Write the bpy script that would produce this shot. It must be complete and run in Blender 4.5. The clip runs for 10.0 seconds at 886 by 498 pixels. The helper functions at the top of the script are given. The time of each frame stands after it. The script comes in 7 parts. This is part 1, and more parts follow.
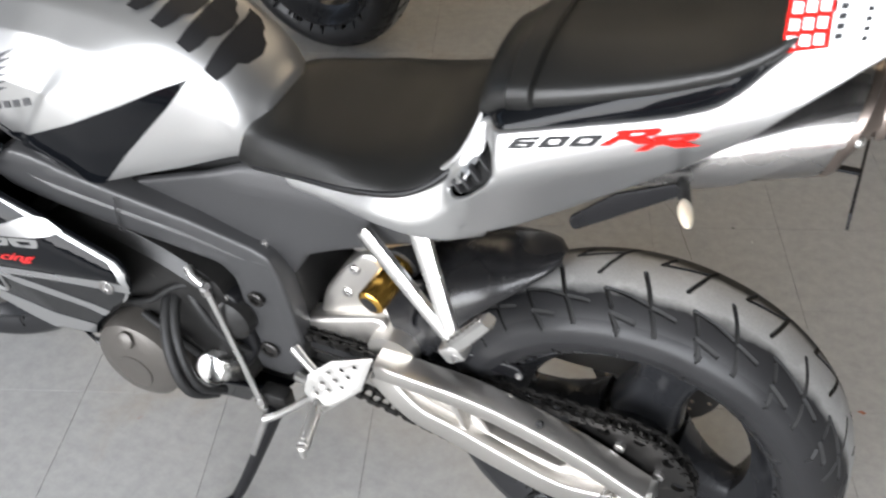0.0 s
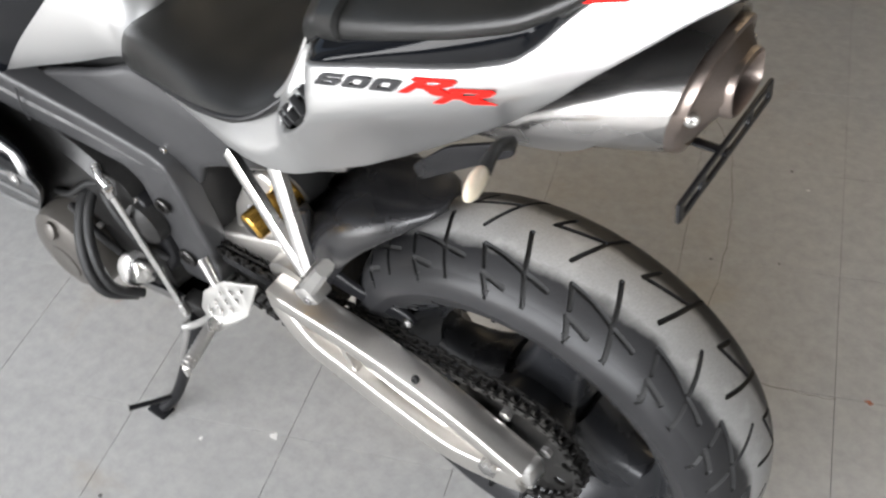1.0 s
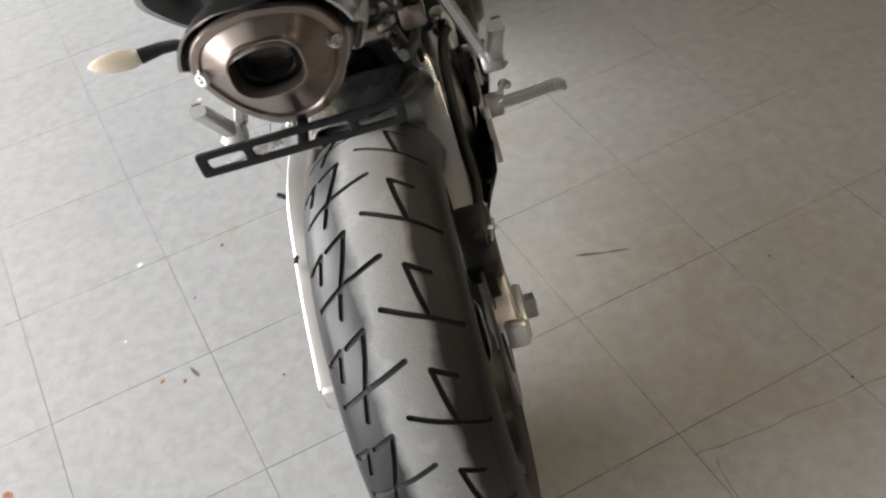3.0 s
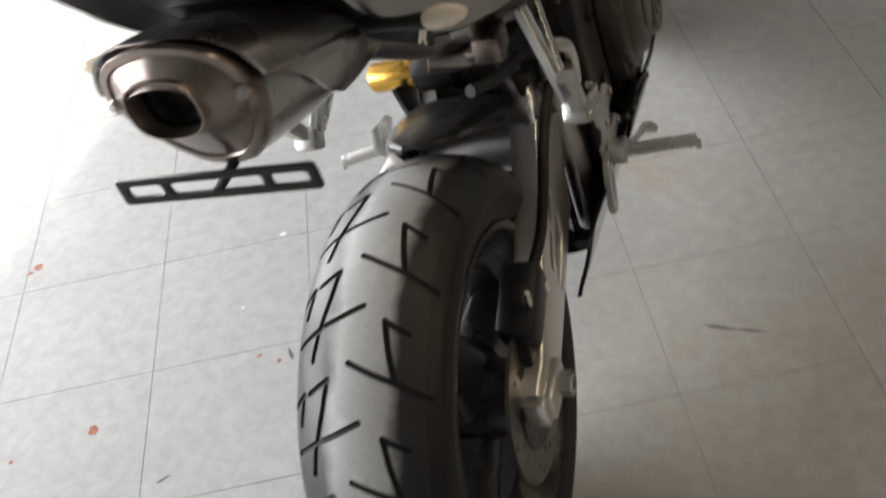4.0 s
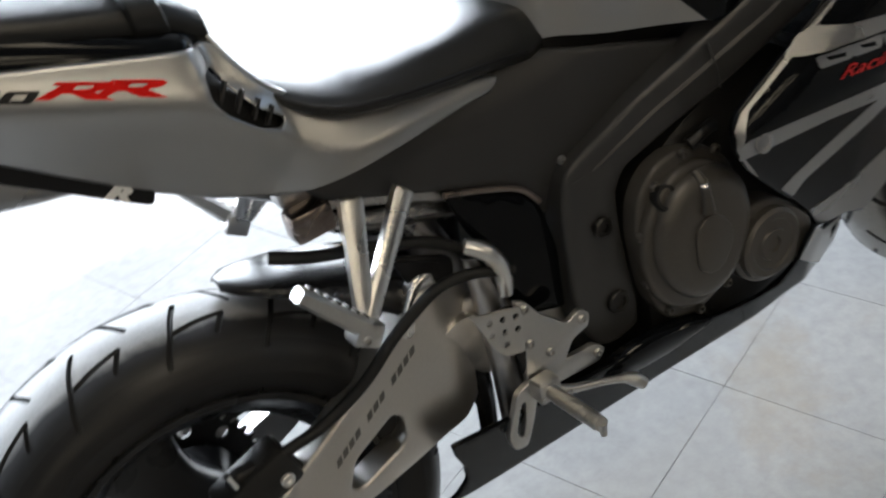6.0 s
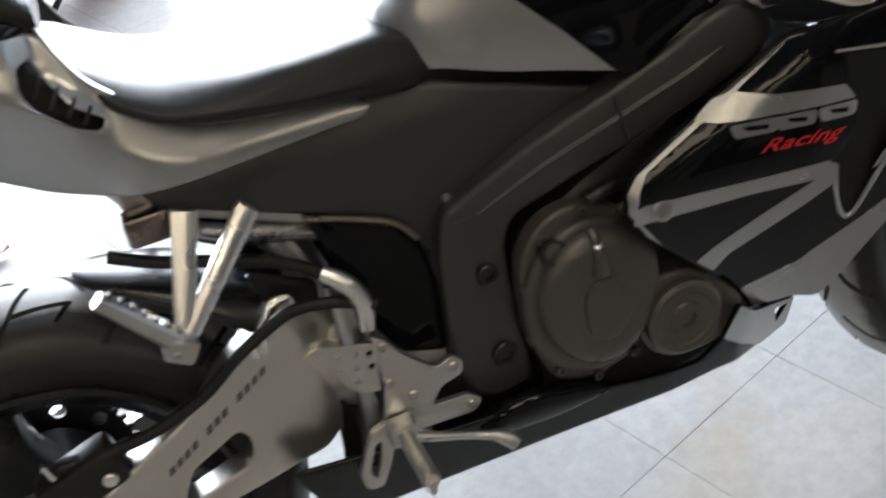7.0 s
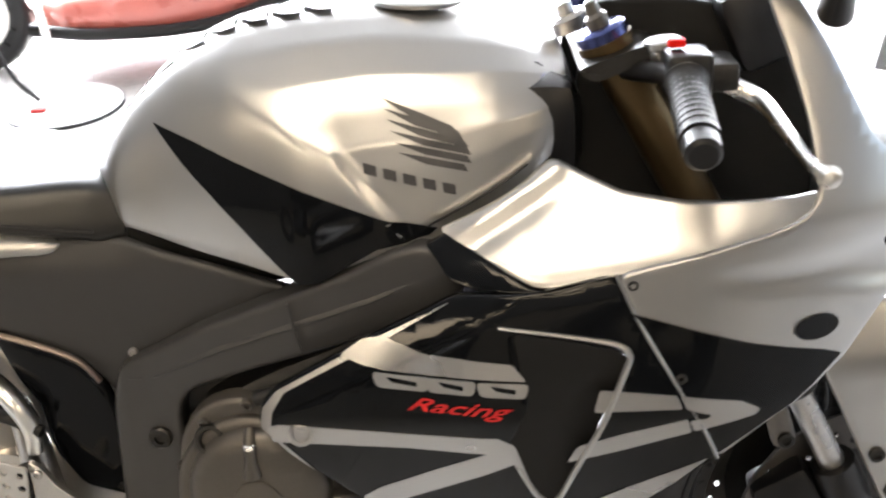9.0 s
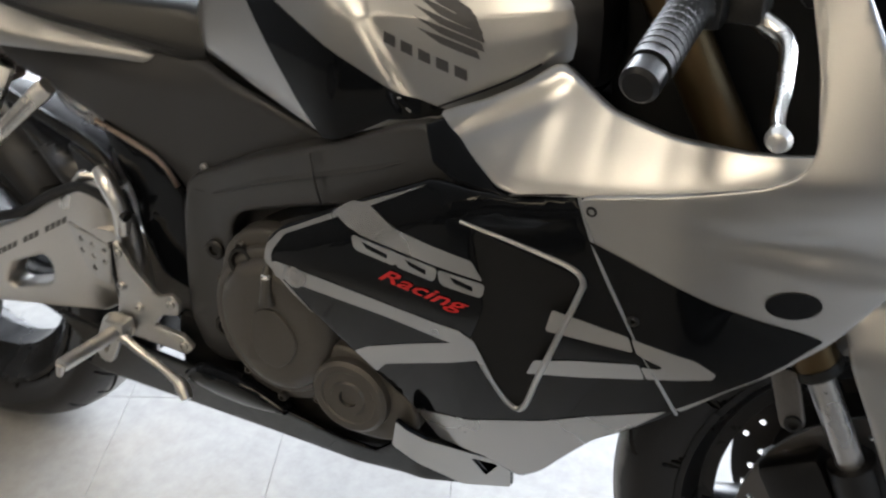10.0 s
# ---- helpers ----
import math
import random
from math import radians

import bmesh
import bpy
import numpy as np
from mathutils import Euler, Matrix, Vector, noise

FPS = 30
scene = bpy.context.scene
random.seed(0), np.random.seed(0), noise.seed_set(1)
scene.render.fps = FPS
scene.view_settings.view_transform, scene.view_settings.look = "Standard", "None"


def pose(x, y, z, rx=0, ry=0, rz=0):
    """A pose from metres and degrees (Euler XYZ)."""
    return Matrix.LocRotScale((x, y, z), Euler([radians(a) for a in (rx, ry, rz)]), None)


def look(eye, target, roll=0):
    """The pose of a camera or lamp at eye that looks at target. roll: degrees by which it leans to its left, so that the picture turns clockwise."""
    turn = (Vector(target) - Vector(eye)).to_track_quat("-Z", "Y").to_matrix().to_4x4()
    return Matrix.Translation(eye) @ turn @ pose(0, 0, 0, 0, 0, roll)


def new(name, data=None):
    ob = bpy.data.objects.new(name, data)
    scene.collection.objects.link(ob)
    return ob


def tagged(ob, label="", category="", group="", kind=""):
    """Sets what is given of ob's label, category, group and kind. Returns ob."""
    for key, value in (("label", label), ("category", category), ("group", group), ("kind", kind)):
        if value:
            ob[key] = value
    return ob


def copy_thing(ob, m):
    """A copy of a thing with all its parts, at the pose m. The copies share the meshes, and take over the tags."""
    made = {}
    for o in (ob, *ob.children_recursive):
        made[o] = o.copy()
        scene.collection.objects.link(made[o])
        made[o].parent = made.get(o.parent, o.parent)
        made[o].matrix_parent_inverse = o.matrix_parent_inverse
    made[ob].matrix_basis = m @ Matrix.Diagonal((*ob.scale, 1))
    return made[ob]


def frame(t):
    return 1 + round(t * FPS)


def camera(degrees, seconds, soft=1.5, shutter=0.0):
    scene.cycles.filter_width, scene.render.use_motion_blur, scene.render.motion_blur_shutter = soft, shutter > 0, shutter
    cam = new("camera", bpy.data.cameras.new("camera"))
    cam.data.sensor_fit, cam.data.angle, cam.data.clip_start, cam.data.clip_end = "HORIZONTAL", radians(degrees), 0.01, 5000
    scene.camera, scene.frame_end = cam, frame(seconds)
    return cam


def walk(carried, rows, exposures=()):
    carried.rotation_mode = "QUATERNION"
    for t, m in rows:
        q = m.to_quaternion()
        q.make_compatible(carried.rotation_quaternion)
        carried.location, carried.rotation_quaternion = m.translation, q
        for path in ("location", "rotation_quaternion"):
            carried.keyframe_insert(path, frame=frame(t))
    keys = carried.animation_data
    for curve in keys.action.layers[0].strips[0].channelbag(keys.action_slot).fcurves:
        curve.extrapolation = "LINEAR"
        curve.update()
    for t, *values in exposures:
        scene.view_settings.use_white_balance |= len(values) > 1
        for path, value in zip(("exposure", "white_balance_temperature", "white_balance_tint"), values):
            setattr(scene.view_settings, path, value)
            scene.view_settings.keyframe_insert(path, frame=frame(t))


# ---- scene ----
# The motorcycle leans on its side stand; the path is given in the upright machine's axes and leaned with it.
LEAN = Matrix.Rotation(radians(-6.816), 4, "X")
PATH = [
    (0, (-0.2343, 1.0240, 1.6824), (0.1065, 0.3839, 0.9938), -6.37),
    (0.5, (-0.3879, 0.8580, 1.6374), (0.0060, 0.2943, 0.9114), -10.55),
    (1, (-0.5241, 0.6802, 1.5902), (-0.0517, 0.2093, 0.8451), -12.29),
    (1.5, (-0.7522, 0.5024, 1.5663), (-0.1737, 0.1573, 0.8273), -12.92),
    (2, (-0.8862, 0.3277, 1.5080), (-0.2629, 0.0950, 0.7614), -15.61),
    (2.5, (-0.9598, 0.0810, 1.4646), (-0.2734, -0.0056, 0.7425), -19.63),
    (2.7, (-1.0003, -0.0313, 1.4471), (-0.2858, -0.0469, 0.7475), -19.42),
    (3.8, (-0.9032, -0.4284, 1.3550), (-0.2094, -0.1243, 0.7022), -22.66),
    (4, (-0.8382, -0.4879, 1.3398), (-0.1480, -0.1297, 0.7110), -21.62),
    (4.5, (-0.6837, -0.6993, 1.3164), (-0.0255, -0.2251, 0.7317), -18.92),
    (5, (-0.4572, -0.8012, 1.2809), (0.1534, -0.2324, 0.7298), -20.23),
    (5.2, (-0.3695, -0.8230, 1.2862), (0.2259, -0.2409, 0.7324), -19.72),
    (6.3, (-0.0107, -1.1716, 1.2162), (0.2543, -0.3542, 0.7047), -14.01),
    (6.5, (0.0430, -1.1845, 1.1946), (0.2811, -0.3626, 0.6770), -12.96),
    (7, (0.2458, -1.1858, 1.1823), (0.4685, -0.3437, 0.6911), -12.46),
    (7.5, (0.4644, -1.2395, 1.1951), (0.5939, -0.3768, 0.7063), -9.28),
    (8, (0.6232, -1.2561, 1.2033), (0.6864, -0.3714, 0.7414), -6.75),
    (8.5, (0.7565, -1.1956, 1.1920), (0.8062, -0.2845, 0.7827), -4.64),
    (9, (0.9656, -1.2020, 1.2073), (0.9239, -0.2863, 0.8076), -3.60),
    (9.5, (1.1992, -1.2271, 1.2218), (1.0047, -0.3588, 0.7656), -1.80),
    (10, (1.3512, -1.1081, 1.2056), (0.9833, -0.3206, 0.7112), 0.05),
]
cam = camera(44.64, 10.0, soft=2.2, shutter=0.4)
walk(cam, [(t, LEAN @ look(eye, target, roll)) for t, eye, target, roll in PATH],
     exposures=[(0.0, 0.30, 6500, 12), (2.7, 0.48, 6800, 12), (3.8, 0.27, 6750, 11), (5.2, 0.48, 6450, 9), (6.3, 0.55, 5950, 9), (7.0, 0.78, 6050, 10), (7.5, 1.26, 6150, 11), (8.5, 1.97, 6350, 13), (9.0, 2.06, 6450, 13), (9.25, 2.00, 6400, 12), (9.5, 1.52, 6300, 12), (10.0, 1.20, 6150, 11)])

# ---- world, daylight ----
world = bpy.data.worlds.new("world")
scene.world = world
world.use_nodes = True
sky = world.node_tree.nodes.new("ShaderNodeTexSky")
sky.sky_type, sky.sun_disc = "NISHITA", False
sky.sun_elevation, sky.sun_rotation = radians(38), radians(30)
world.node_tree.links.new(sky.outputs[0], world.node_tree.nodes["Background"].inputs[0])
world.node_tree.nodes["Background"].inputs[1].default_value = 0.1

sun = new("sun", bpy.data.lights.new("sun", "SUN"))
sun.data.energy, sun.data.angle, sun.data.color = 2.0, radians(0.5), (1, 0.95, 0.88)
sun.matrix_world = look((3, 9, 9), (0, 0, 0))


def window_light(name, eye, target, wide, high, power, color):
    lamp = new(name, bpy.data.lights.new(name, "AREA"))
    lamp.data.shape, lamp.data.size, lamp.data.size_y = "RECTANGLE", wide, high
    lamp.data.energy, lamp.data.color = power, color
    lamp.matrix_world = look(eye, target)
    return lamp


ROOM = dict(x0=-3.4, x1=4.6, y0=-7.4, y1=3.6, h=2.9)
# the glazed shop front beside the machine, and the door opening ahead of it
window_light("daylight_front", (0.5, 3.55, 1.45), (0.5, 0, 1.45), 6.6, 2.1, 460, (0.93, 0.965, 1.0))
window_light("daylight_side", (4.55, 0.6, 1.35), (0, 0.6, 1.35), 3.4, 2.1, 3.5, (0.95, 0.98, 1.0))

# ---- materials ----
def material(name, color, rough=0.5, metal=0.0, coat=0.0, spread=0.06, grain=0.0, grain_size=400.0, patch=6.0,
             rough_spread=0.08, spec=0.5, worn=None, worn_at=0.62, random_tint=0.0):
    """A surface with patches and grain: colour and gloss vary at two scales, grain lifts a fine relief."""
    m = bpy.data.materials.new(name)
    m.use_nodes = True
    n, k = m.node_tree.nodes, m.node_tree.links.new
    b = n["Principled BSDF"]
    b.inputs["Metallic"].default_value = metal
    b.inputs["Specular IOR Level"].default_value = spec
    b.inputs["Coat Weight"].default_value = coat
    b.inputs["Coat Roughness"].default_value = 0.08
    tex = n.new("ShaderNodeTexCoord")
    big, fine = n.new("ShaderNodeTexNoise"), n.new("ShaderNodeTexNoise")
    big.inputs["Scale"].default_value, big.inputs["Detail"].default_value = patch, 5
    fine.inputs["Scale"].default_value, fine.inputs["Detail"].default_value = grain_size, 3
    for x in (big, fine):
        k(tex.outputs["Object"], x.inputs["Vector"])
    both = n.new("ShaderNodeMath")
    both.operation = "ADD"
    k(big.outputs["Fac"], both.inputs[0])
    k(fine.outputs["Fac"], both.inputs[1])
    ramp = n.new("ShaderNodeMapRange")
    ramp.inputs["From Min"].default_value, ramp.inputs["From Max"].default_value = 0.6, 1.4
    ramp.inputs["To Min"].default_value, ramp.inputs["To Max"].default_value = 1 - spread * 2, 1 + spread * 2
    k(both.outputs[0], ramp.inputs["Value"])
    tint = n.new("ShaderNodeVectorMath")
    tint.operation = "SCALE"
    tint.inputs[0].default_value = color
    k(ramp.outputs[0], tint.inputs["Scale"])
    last = tint.outputs[0]
    if random_tint:
        info = n.new("ShaderNodeObjectInfo")
        r2 = n.new("ShaderNodeMapRange")
        r2.inputs["To Min"].default_value, r2.inputs["To Max"].default_value = 1 - random_tint, 1 + random_tint
        k(info.outputs["Random"], r2.inputs["Value"])
        t2 = n.new("ShaderNodeVectorMath")
        t2.operation = "SCALE"
        k(last, t2.inputs[0])
        k(r2.outputs[0], t2.inputs["Scale"])
        last = t2.outputs[0]
    if worn:
        spots = n.new("ShaderNodeTexNoise")
        spots.inputs["Scale"].default_value, spots.inputs["Detail"].default_value = patch * 3.1, 8
        k(tex.outputs["Object"], spots.inputs["Vector"])
        cut = n.new("ShaderNodeMapRange")
        cut.inputs["From Min"].default_value, cut.inputs["From Max"].default_value = worn_at, worn_at + 0.12
        k(spots.outputs["Fac"], cut.inputs["Value"])
        mix = n.new("ShaderNodeMix")
        mix.data_type = "RGBA"
        mix.inputs["B"].default_value = (*worn, 1)
        k(cut.outputs[0], mix.inputs["Factor"])
        k(last, mix.inputs["A"])
        last = mix.outputs["Result"]
    k(last, b.inputs["Base Color"])
    gloss = n.new("ShaderNodeMapRange")
    gloss.inputs["From Min"].default_value, gloss.inputs["From Max"].default_value = 0.3, 0.7
    gloss.inputs["To Min"].default_value = max(0.02, rough - rough_spread)
    gloss.inputs["To Max"].default_value = min(1, rough + rough_spread)
    k(big.outputs["Fac"], gloss.inputs["Value"])
    k(gloss.outputs[0], b.inputs["Roughness"])
    if grain:
        bump = n.new("ShaderNodeBump")
        bump.inputs["Strength"].default_value, bump.inputs["Distance"].default_value = grain, 0.002
        k(fine.outputs["Fac"], bump.inputs["Height"])
        k(bump.outputs[0], b.inputs["Normal"])
    return m


SILVER = material("silver_paint", (0.43, 0.43, 0.426), 0.30, 0.85, 0.0, 0.02, 0.0, 900, 3, 0.03)
STRIPE_SILVER = material("stripe_silver_paint", (0.38, 0.38, 0.38), 0.29, 0.75, 0.35, 0.02, 0.0, 900, 3, 0.03)
GREY_SILVER = material("grey_silver_paint", (0.30, 0.31, 0.32), 0.30, 0.5, 0.6, 0.03, 0.0, 900, 3, 0.04)
GLOSS_BLACK = material("gloss_black_paint", (0.0035, 0.004, 0.005), 0.07, 0.0, 0.0, 0.1, 0.0, 700, 5, 0.03, spec=0.18)
DULL_STEEL = material("dull_brown_steel", (0.16, 0.15, 0.14), 0.38, 0.9, 0.0, 0.1, 0.05, 600, 14, 0.1)
DARK_PLASTIC = material("dark_grey_plastic", (0.036, 0.036, 0.037), 0.38, 0.0, 0.0, 0.10, 0.12, 900, 7, 0.07, spec=0.35)
BLACK_PLASTIC = material("black_plastic", (0.007, 0.007, 0.008), 0.36, 0.0, 0.0, 0.12, 0.1, 700, 8, 0.1, spec=0.32)
FRAME_GREY = material("frame_dark_grey_metal", (0.036, 0.036, 0.037), 0.34, 0.0, 0.0, 0.08, 0.05, 800, 8, 0.06)
LEATHER = material("black_seat_vinyl", (0.009, 0.009, 0.0085), 0.34, 0.0, 0.0, 0.15, 0.20, 900, 9, 0.05)
ALLOY = material("brushed_aluminium", (0.67, 0.645, 0.61), 0.34, 0.96, 0.0, 0.04, 0.03, 500, 5, 0.05)
POLISHED = material("polished_aluminium", (0.86, 0.85, 0.83), 0.27, 1.0, 0.0, 0.05, 0.02, 600, 12, 0.08)
CAST_ALLOY = material("cast_aluminium", (0.60, 0.59, 0.57), 0.33, 0.95, 0.0, 0.06, 0.05, 600, 10, 0.08)
STEEL = material("steel", (0.50, 0.49, 0.48), 0.33, 1.0, 0.0, 0.1, 0.05, 700, 14, 0.1)
CHAIN_STEEL = material("oily_chain_steel", (0.045, 0.043, 0.041), 0.36, 0.8, 0.0, 0.2, 0.1, 600, 20, 0.1, worn=(0.18, 0.17, 0.155), worn_at=0.66)
TITAN = material("tarnished_end_cap", (0.27, 0.225, 0.20), 0.30, 0.95, 0.0, 0.10, 0.04, 700, 10, 0.1, worn=(0.20, 0.14, 0.11), worn_at=0.58)
BRUSHED_CAN = material("satin_muffler_steel", (0.46, 0.45, 0.44), 0.27, 0.97, 0.0, 0.05, 0.03, 600, 8, 0.06)
ENGINE = material("bronze_grey_engine_paint", (0.086, 0.079, 0.071), 0.38, 0.4, 0.0, 0.08, 0.08, 600, 9, 0.06, worn=(0.075, 0.068, 0.062), worn_at=0.68)
ENGINE_DARK = material("dark_engine_casting", (0.016, 0.0155, 0.015), 0.42, 0.3, 0.0, 0.2, 0.15, 300, 14, 0.1, worn=(0.05, 0.047, 0.044), worn_at=0.66)
HUGGER = material("satin_black_mudguard", (0.014, 0.014, 0.015), 0.27, 0.0, 0.0, 0.12, 0.05, 800, 8, 0.06, spec=0.5)
SOOT = material("exhaust_soot", (0.012, 0.011, 0.011), 0.45, 0.3, 0.0, 0.2, 0.1, 300, 20, 0.1)
GOLD = material("gold_anodised", (0.72, 0.42, 0.09), 0.24, 1.0, 0.0, 0.05, 0.0, 700, 10, 0.06)
FORK_GOLD = material("dull_gold_fork_leg", (0.095, 0.065, 0.032), 0.40, 0.9, 0.0, 0.06, 0.0, 700, 10, 0.06)
TREAD = material("worn_tyre_tread", (0.280, 0.277, 0.269), 0.5, 0.0, 0.0, 0.12, 0.22, 420, 10, 0.08, worn=(0.33, 0.326, 0.317), worn_at=0.56)
# the crown of a tyre is worn pale, its shoulders are still black
wear = TREAD.node_tree
body, split = wear.nodes["Principled BSDF"], wear.nodes.new("ShaderNodeSeparateXYZ")
across, cut = wear.nodes.new("ShaderNodeMath"), wear.nodes.new("ShaderNodeMapRange")
fade = wear.nodes.new("ShaderNodeMix")
across.operation, fade.data_type = "ABSOLUTE", "RGBA"
cut.inputs["From Min"].default_value, cut.inputs["From Max"].default_value = 0.046, 0.060
fade.inputs["B"].default_value = (0.012, 0.012, 0.013, 1)
wear.links.new(wear.nodes["Texture Coordinate"].outputs["Object"], split.inputs[0])
wear.links.new(split.outputs[1], across.inputs[0])
ragged, edge = wear.nodes.new("ShaderNodeTexNoise"), wear.nodes.new("ShaderNodeMath")
ragged.inputs["Scale"].default_value, ragged.inputs["Detail"].default_value = 16, 5
edge.operation = "MULTIPLY_ADD"
edge.inputs[1].default_value = 0.034
wear.links.new(wear.nodes["Texture Coordinate"].outputs["Object"], ragged.inputs["Vector"])
wear.links.new(ragged.outputs["Fac"], edge.inputs[0])
wear.links.new(across.outputs[0], edge.inputs[2])
wear.links.new(edge.outputs[0], cut.inputs["Value"])
wear.links.new(body.inputs["Base Color"].links[0].from_socket, fade.inputs["A"])
wear.links.new(cut.outputs[0], fade.inputs["Factor"])
wear.links.new(fade.outputs["Result"], body.inputs["Base Color"])
SIDEWALL = material("tyre_sidewall_rubber", (0.018, 0.018, 0.019), 0.36, 0.0, 0.0, 0.12, 0.10, 500, 10, 0.07, spec=0.28)
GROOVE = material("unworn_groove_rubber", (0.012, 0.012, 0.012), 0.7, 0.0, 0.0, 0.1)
RIM_BLACK = material("black_wheel_paint", (0.014, 0.0145, 0.016), 0.28, 0.0, 0.0, 0.12, 0.03, 600, 9, 0.08, spec=0.35)
RUBBER = material("black_rubber", (0.012, 0.012, 0.012), 0.5, 0.0, 0.0, 0.1, 0.2, 500, 20, spec=0.3)
RED_STICKER = material("red_sticker", (0.72, 0.012, 0.008), 0.6, 0.0, 0.0, 0.04, spec=0.08)
MATT_BLACK = material("matt_black_plastic", (0.006, 0.006, 0.006), 0.7, 0.0, 0.0, 0.1, 0.1, 500, 9, 0.08, spec=0.25)
RED_DULL = material("red_print", (0.50, 0.02, 0.02), 0.4, 0.0, 0.0, 0.05, spec=0.3)
WHITE_STICKER = material("white_sticker", (0.80, 0.80, 0.79), 0.35, 0.0, 0.3, 0.03)
BLACK_STICKER = material("black_sticker", (0.012, 0.012, 0.013), 0.5, 0.0, 0.0, 0.05, spec=0.25)
GREY_STICKER = material("grey_sticker", (0.045, 0.045, 0.048), 0.38, 0.1, 0.1, 0.05)
ETCHED = material("etched_lettering", (0.16, 0.155, 0.15), 0.5, 0.6, 0.0, 0.1)
CLEAR = material("clear_amber_lens", (0.78, 0.68, 0.52), 0.15, 0.0, 0.6, 0.05)
BLUE = material("blue_anodised", (0.06, 0.075, 0.20), 0.28, 0.9, 0.0, 0.04)
WALL_PAINT = material("wall_paint", (0.105, 0.105, 0.104), 0.6, 0.0, 0.0, 0.03, 0.1, 200, 2)
# paint of an unseen wall, lightened to reflect fill on the machine's right
FILL_WALL = material("fill_wall_paint", (0.12, 0.118, 0.115), 0.6, 0.0, 0.0, 0.03, 0.1, 200, 2)
CEIL_PAINT = material("ceiling_paint", (0.155, 0.153, 0.149), 0.8, 0.0, 0.0, 0.03, 0.1, 200, 2)
WHITE_PAINT = material("white_paint", (0.78, 0.77, 0.75), 0.3, 0.0, 0.4, 0.03)
PINK = material("faded_red_paint", (0.55, 0.16, 0.13), 0.3, 0.0, 0.4, 0.05)


def floor_material(name, joints=False):
    m = bpy.data.materials.new(name)
    m.use_nodes = True
    n, k = m.node_tree.nodes, m.node_tree.links.new
    b = n["Principled BSDF"]
    geo = n.new("ShaderNodeNewGeometry")
    pos = geo.outputs["Position"]
    info = n.new("ShaderNodeObjectInfo")

    def noise_tex(scale, detail, rough=0.6, distort=0.0):
        x = n.new("ShaderNodeTexNoise")
        x.inputs["Scale"].default_value, x.inputs["Detail"].default_value = scale, detail
        x.inputs["Roughness"].default_value, x.inputs["Distortion"].default_value = rough, distort
        k(pos, x.inputs["Vector"])
        return x.outputs["Fac"]

    def spread(fac, a, z, lo, hi):
        x = n.new("ShaderNodeMapRange")
        for key, v in (("From Min", a), ("From Max", z), ("To Min", lo), ("To Max", hi)):
            x.inputs[key].default_value = v
        k(fac, x.inputs["Value"])
        return x.outputs[0]

    def mix(a, z, fac):
        x = n.new("ShaderNodeMix")
        x.data_type = "RGBA"
        for key, v in (("A", a), ("B", z)):
            if isinstance(v, tuple):
                x.inputs[key].default_value = (*v, 1)
            else:
                k(v, x.inputs[key])
        k(fac, x.inputs["Factor"])
        return x.outputs["Result"]

    base = mix((0.324, 0.322, 0.312), (0.395, 0.391, 0.378), spread(noise_tex(34, 6, 0.7), 0.35, 0.65, 0, 1))
    base = mix(base, (0.292, 0.291, 0.283), spread(noise_tex(2.3, 4), 0.5, 0.75, 0, 0.5))
    base = mix(base, (0.316, 0.249, 0.158), spread(noise_tex(1.7, 7, 0.65, 0.6), 0.57, 0.74, 0, 0.5))
    base = mix(base, (0.085, 0.080, 0.075), spread(noise_tex(19, 9, 0.75, 1.2), 0.705, 0.75, 0, 0.75))
    base = mix(base, (0.34, 0.10, 0.05), spread(noise_tex(13, 3, 0.5, 0.3), 0.765, 0.79, 0, 0.8))
    # a brown blotch beside the rear wheel, strongest at its middle
    far = n.new("ShaderNodeVectorMath")
    far.operation = "DISTANCE"
    far.inputs[1].default_value = (0.30, -0.42, 0)
    k(pos, far.inputs[0])
    ring = n.new("ShaderNodeMath")
    ring.operation = "MULTIPLY"
    k(spread(far.outputs["Value"], 0.05, 0.55, 0.55, 0.0), ring.inputs[0])
    k(spread(noise_tex(6, 6, 0.7, 0.5), 0.35, 0.7, 0.1, 1.0), ring.inputs[1])
    base = mix(base, (0.284, 0.225, 0.142), ring.outputs[0])
    tone = n.new("ShaderNodeVectorMath")
    tone.operation = "SCALE"
    k(base, tone.inputs[0])
    k(spread(info.outputs["Random"], 0, 1, 0.985, 1.015), tone.inputs["Scale"])
    k(tone.outputs[0], b.inputs["Base Color"])
    k(spread(noise_tex(5, 6), 0.3, 0.7, 0.42, 0.60), b.inputs["Roughness"])
    b.inputs["Specular IOR Level"].default_value = 0.33
    bump = n.new("ShaderNodeBump")
    bump.inputs["Strength"].default_value, bump.inputs["Distance"].default_value = 0.12, 0.002
    k(noise_tex(120, 4), bump.inputs["Height"])
    k(bump.outputs[0], b.inputs["Normal"])
    return m


FLOOR_TILE = floor_material("mottled_grey_vinyl_tile")
GROUT = material("dirt_in_the_joints", (0.11, 0.10, 0.09), 0.8, 0, 0, 0.2)

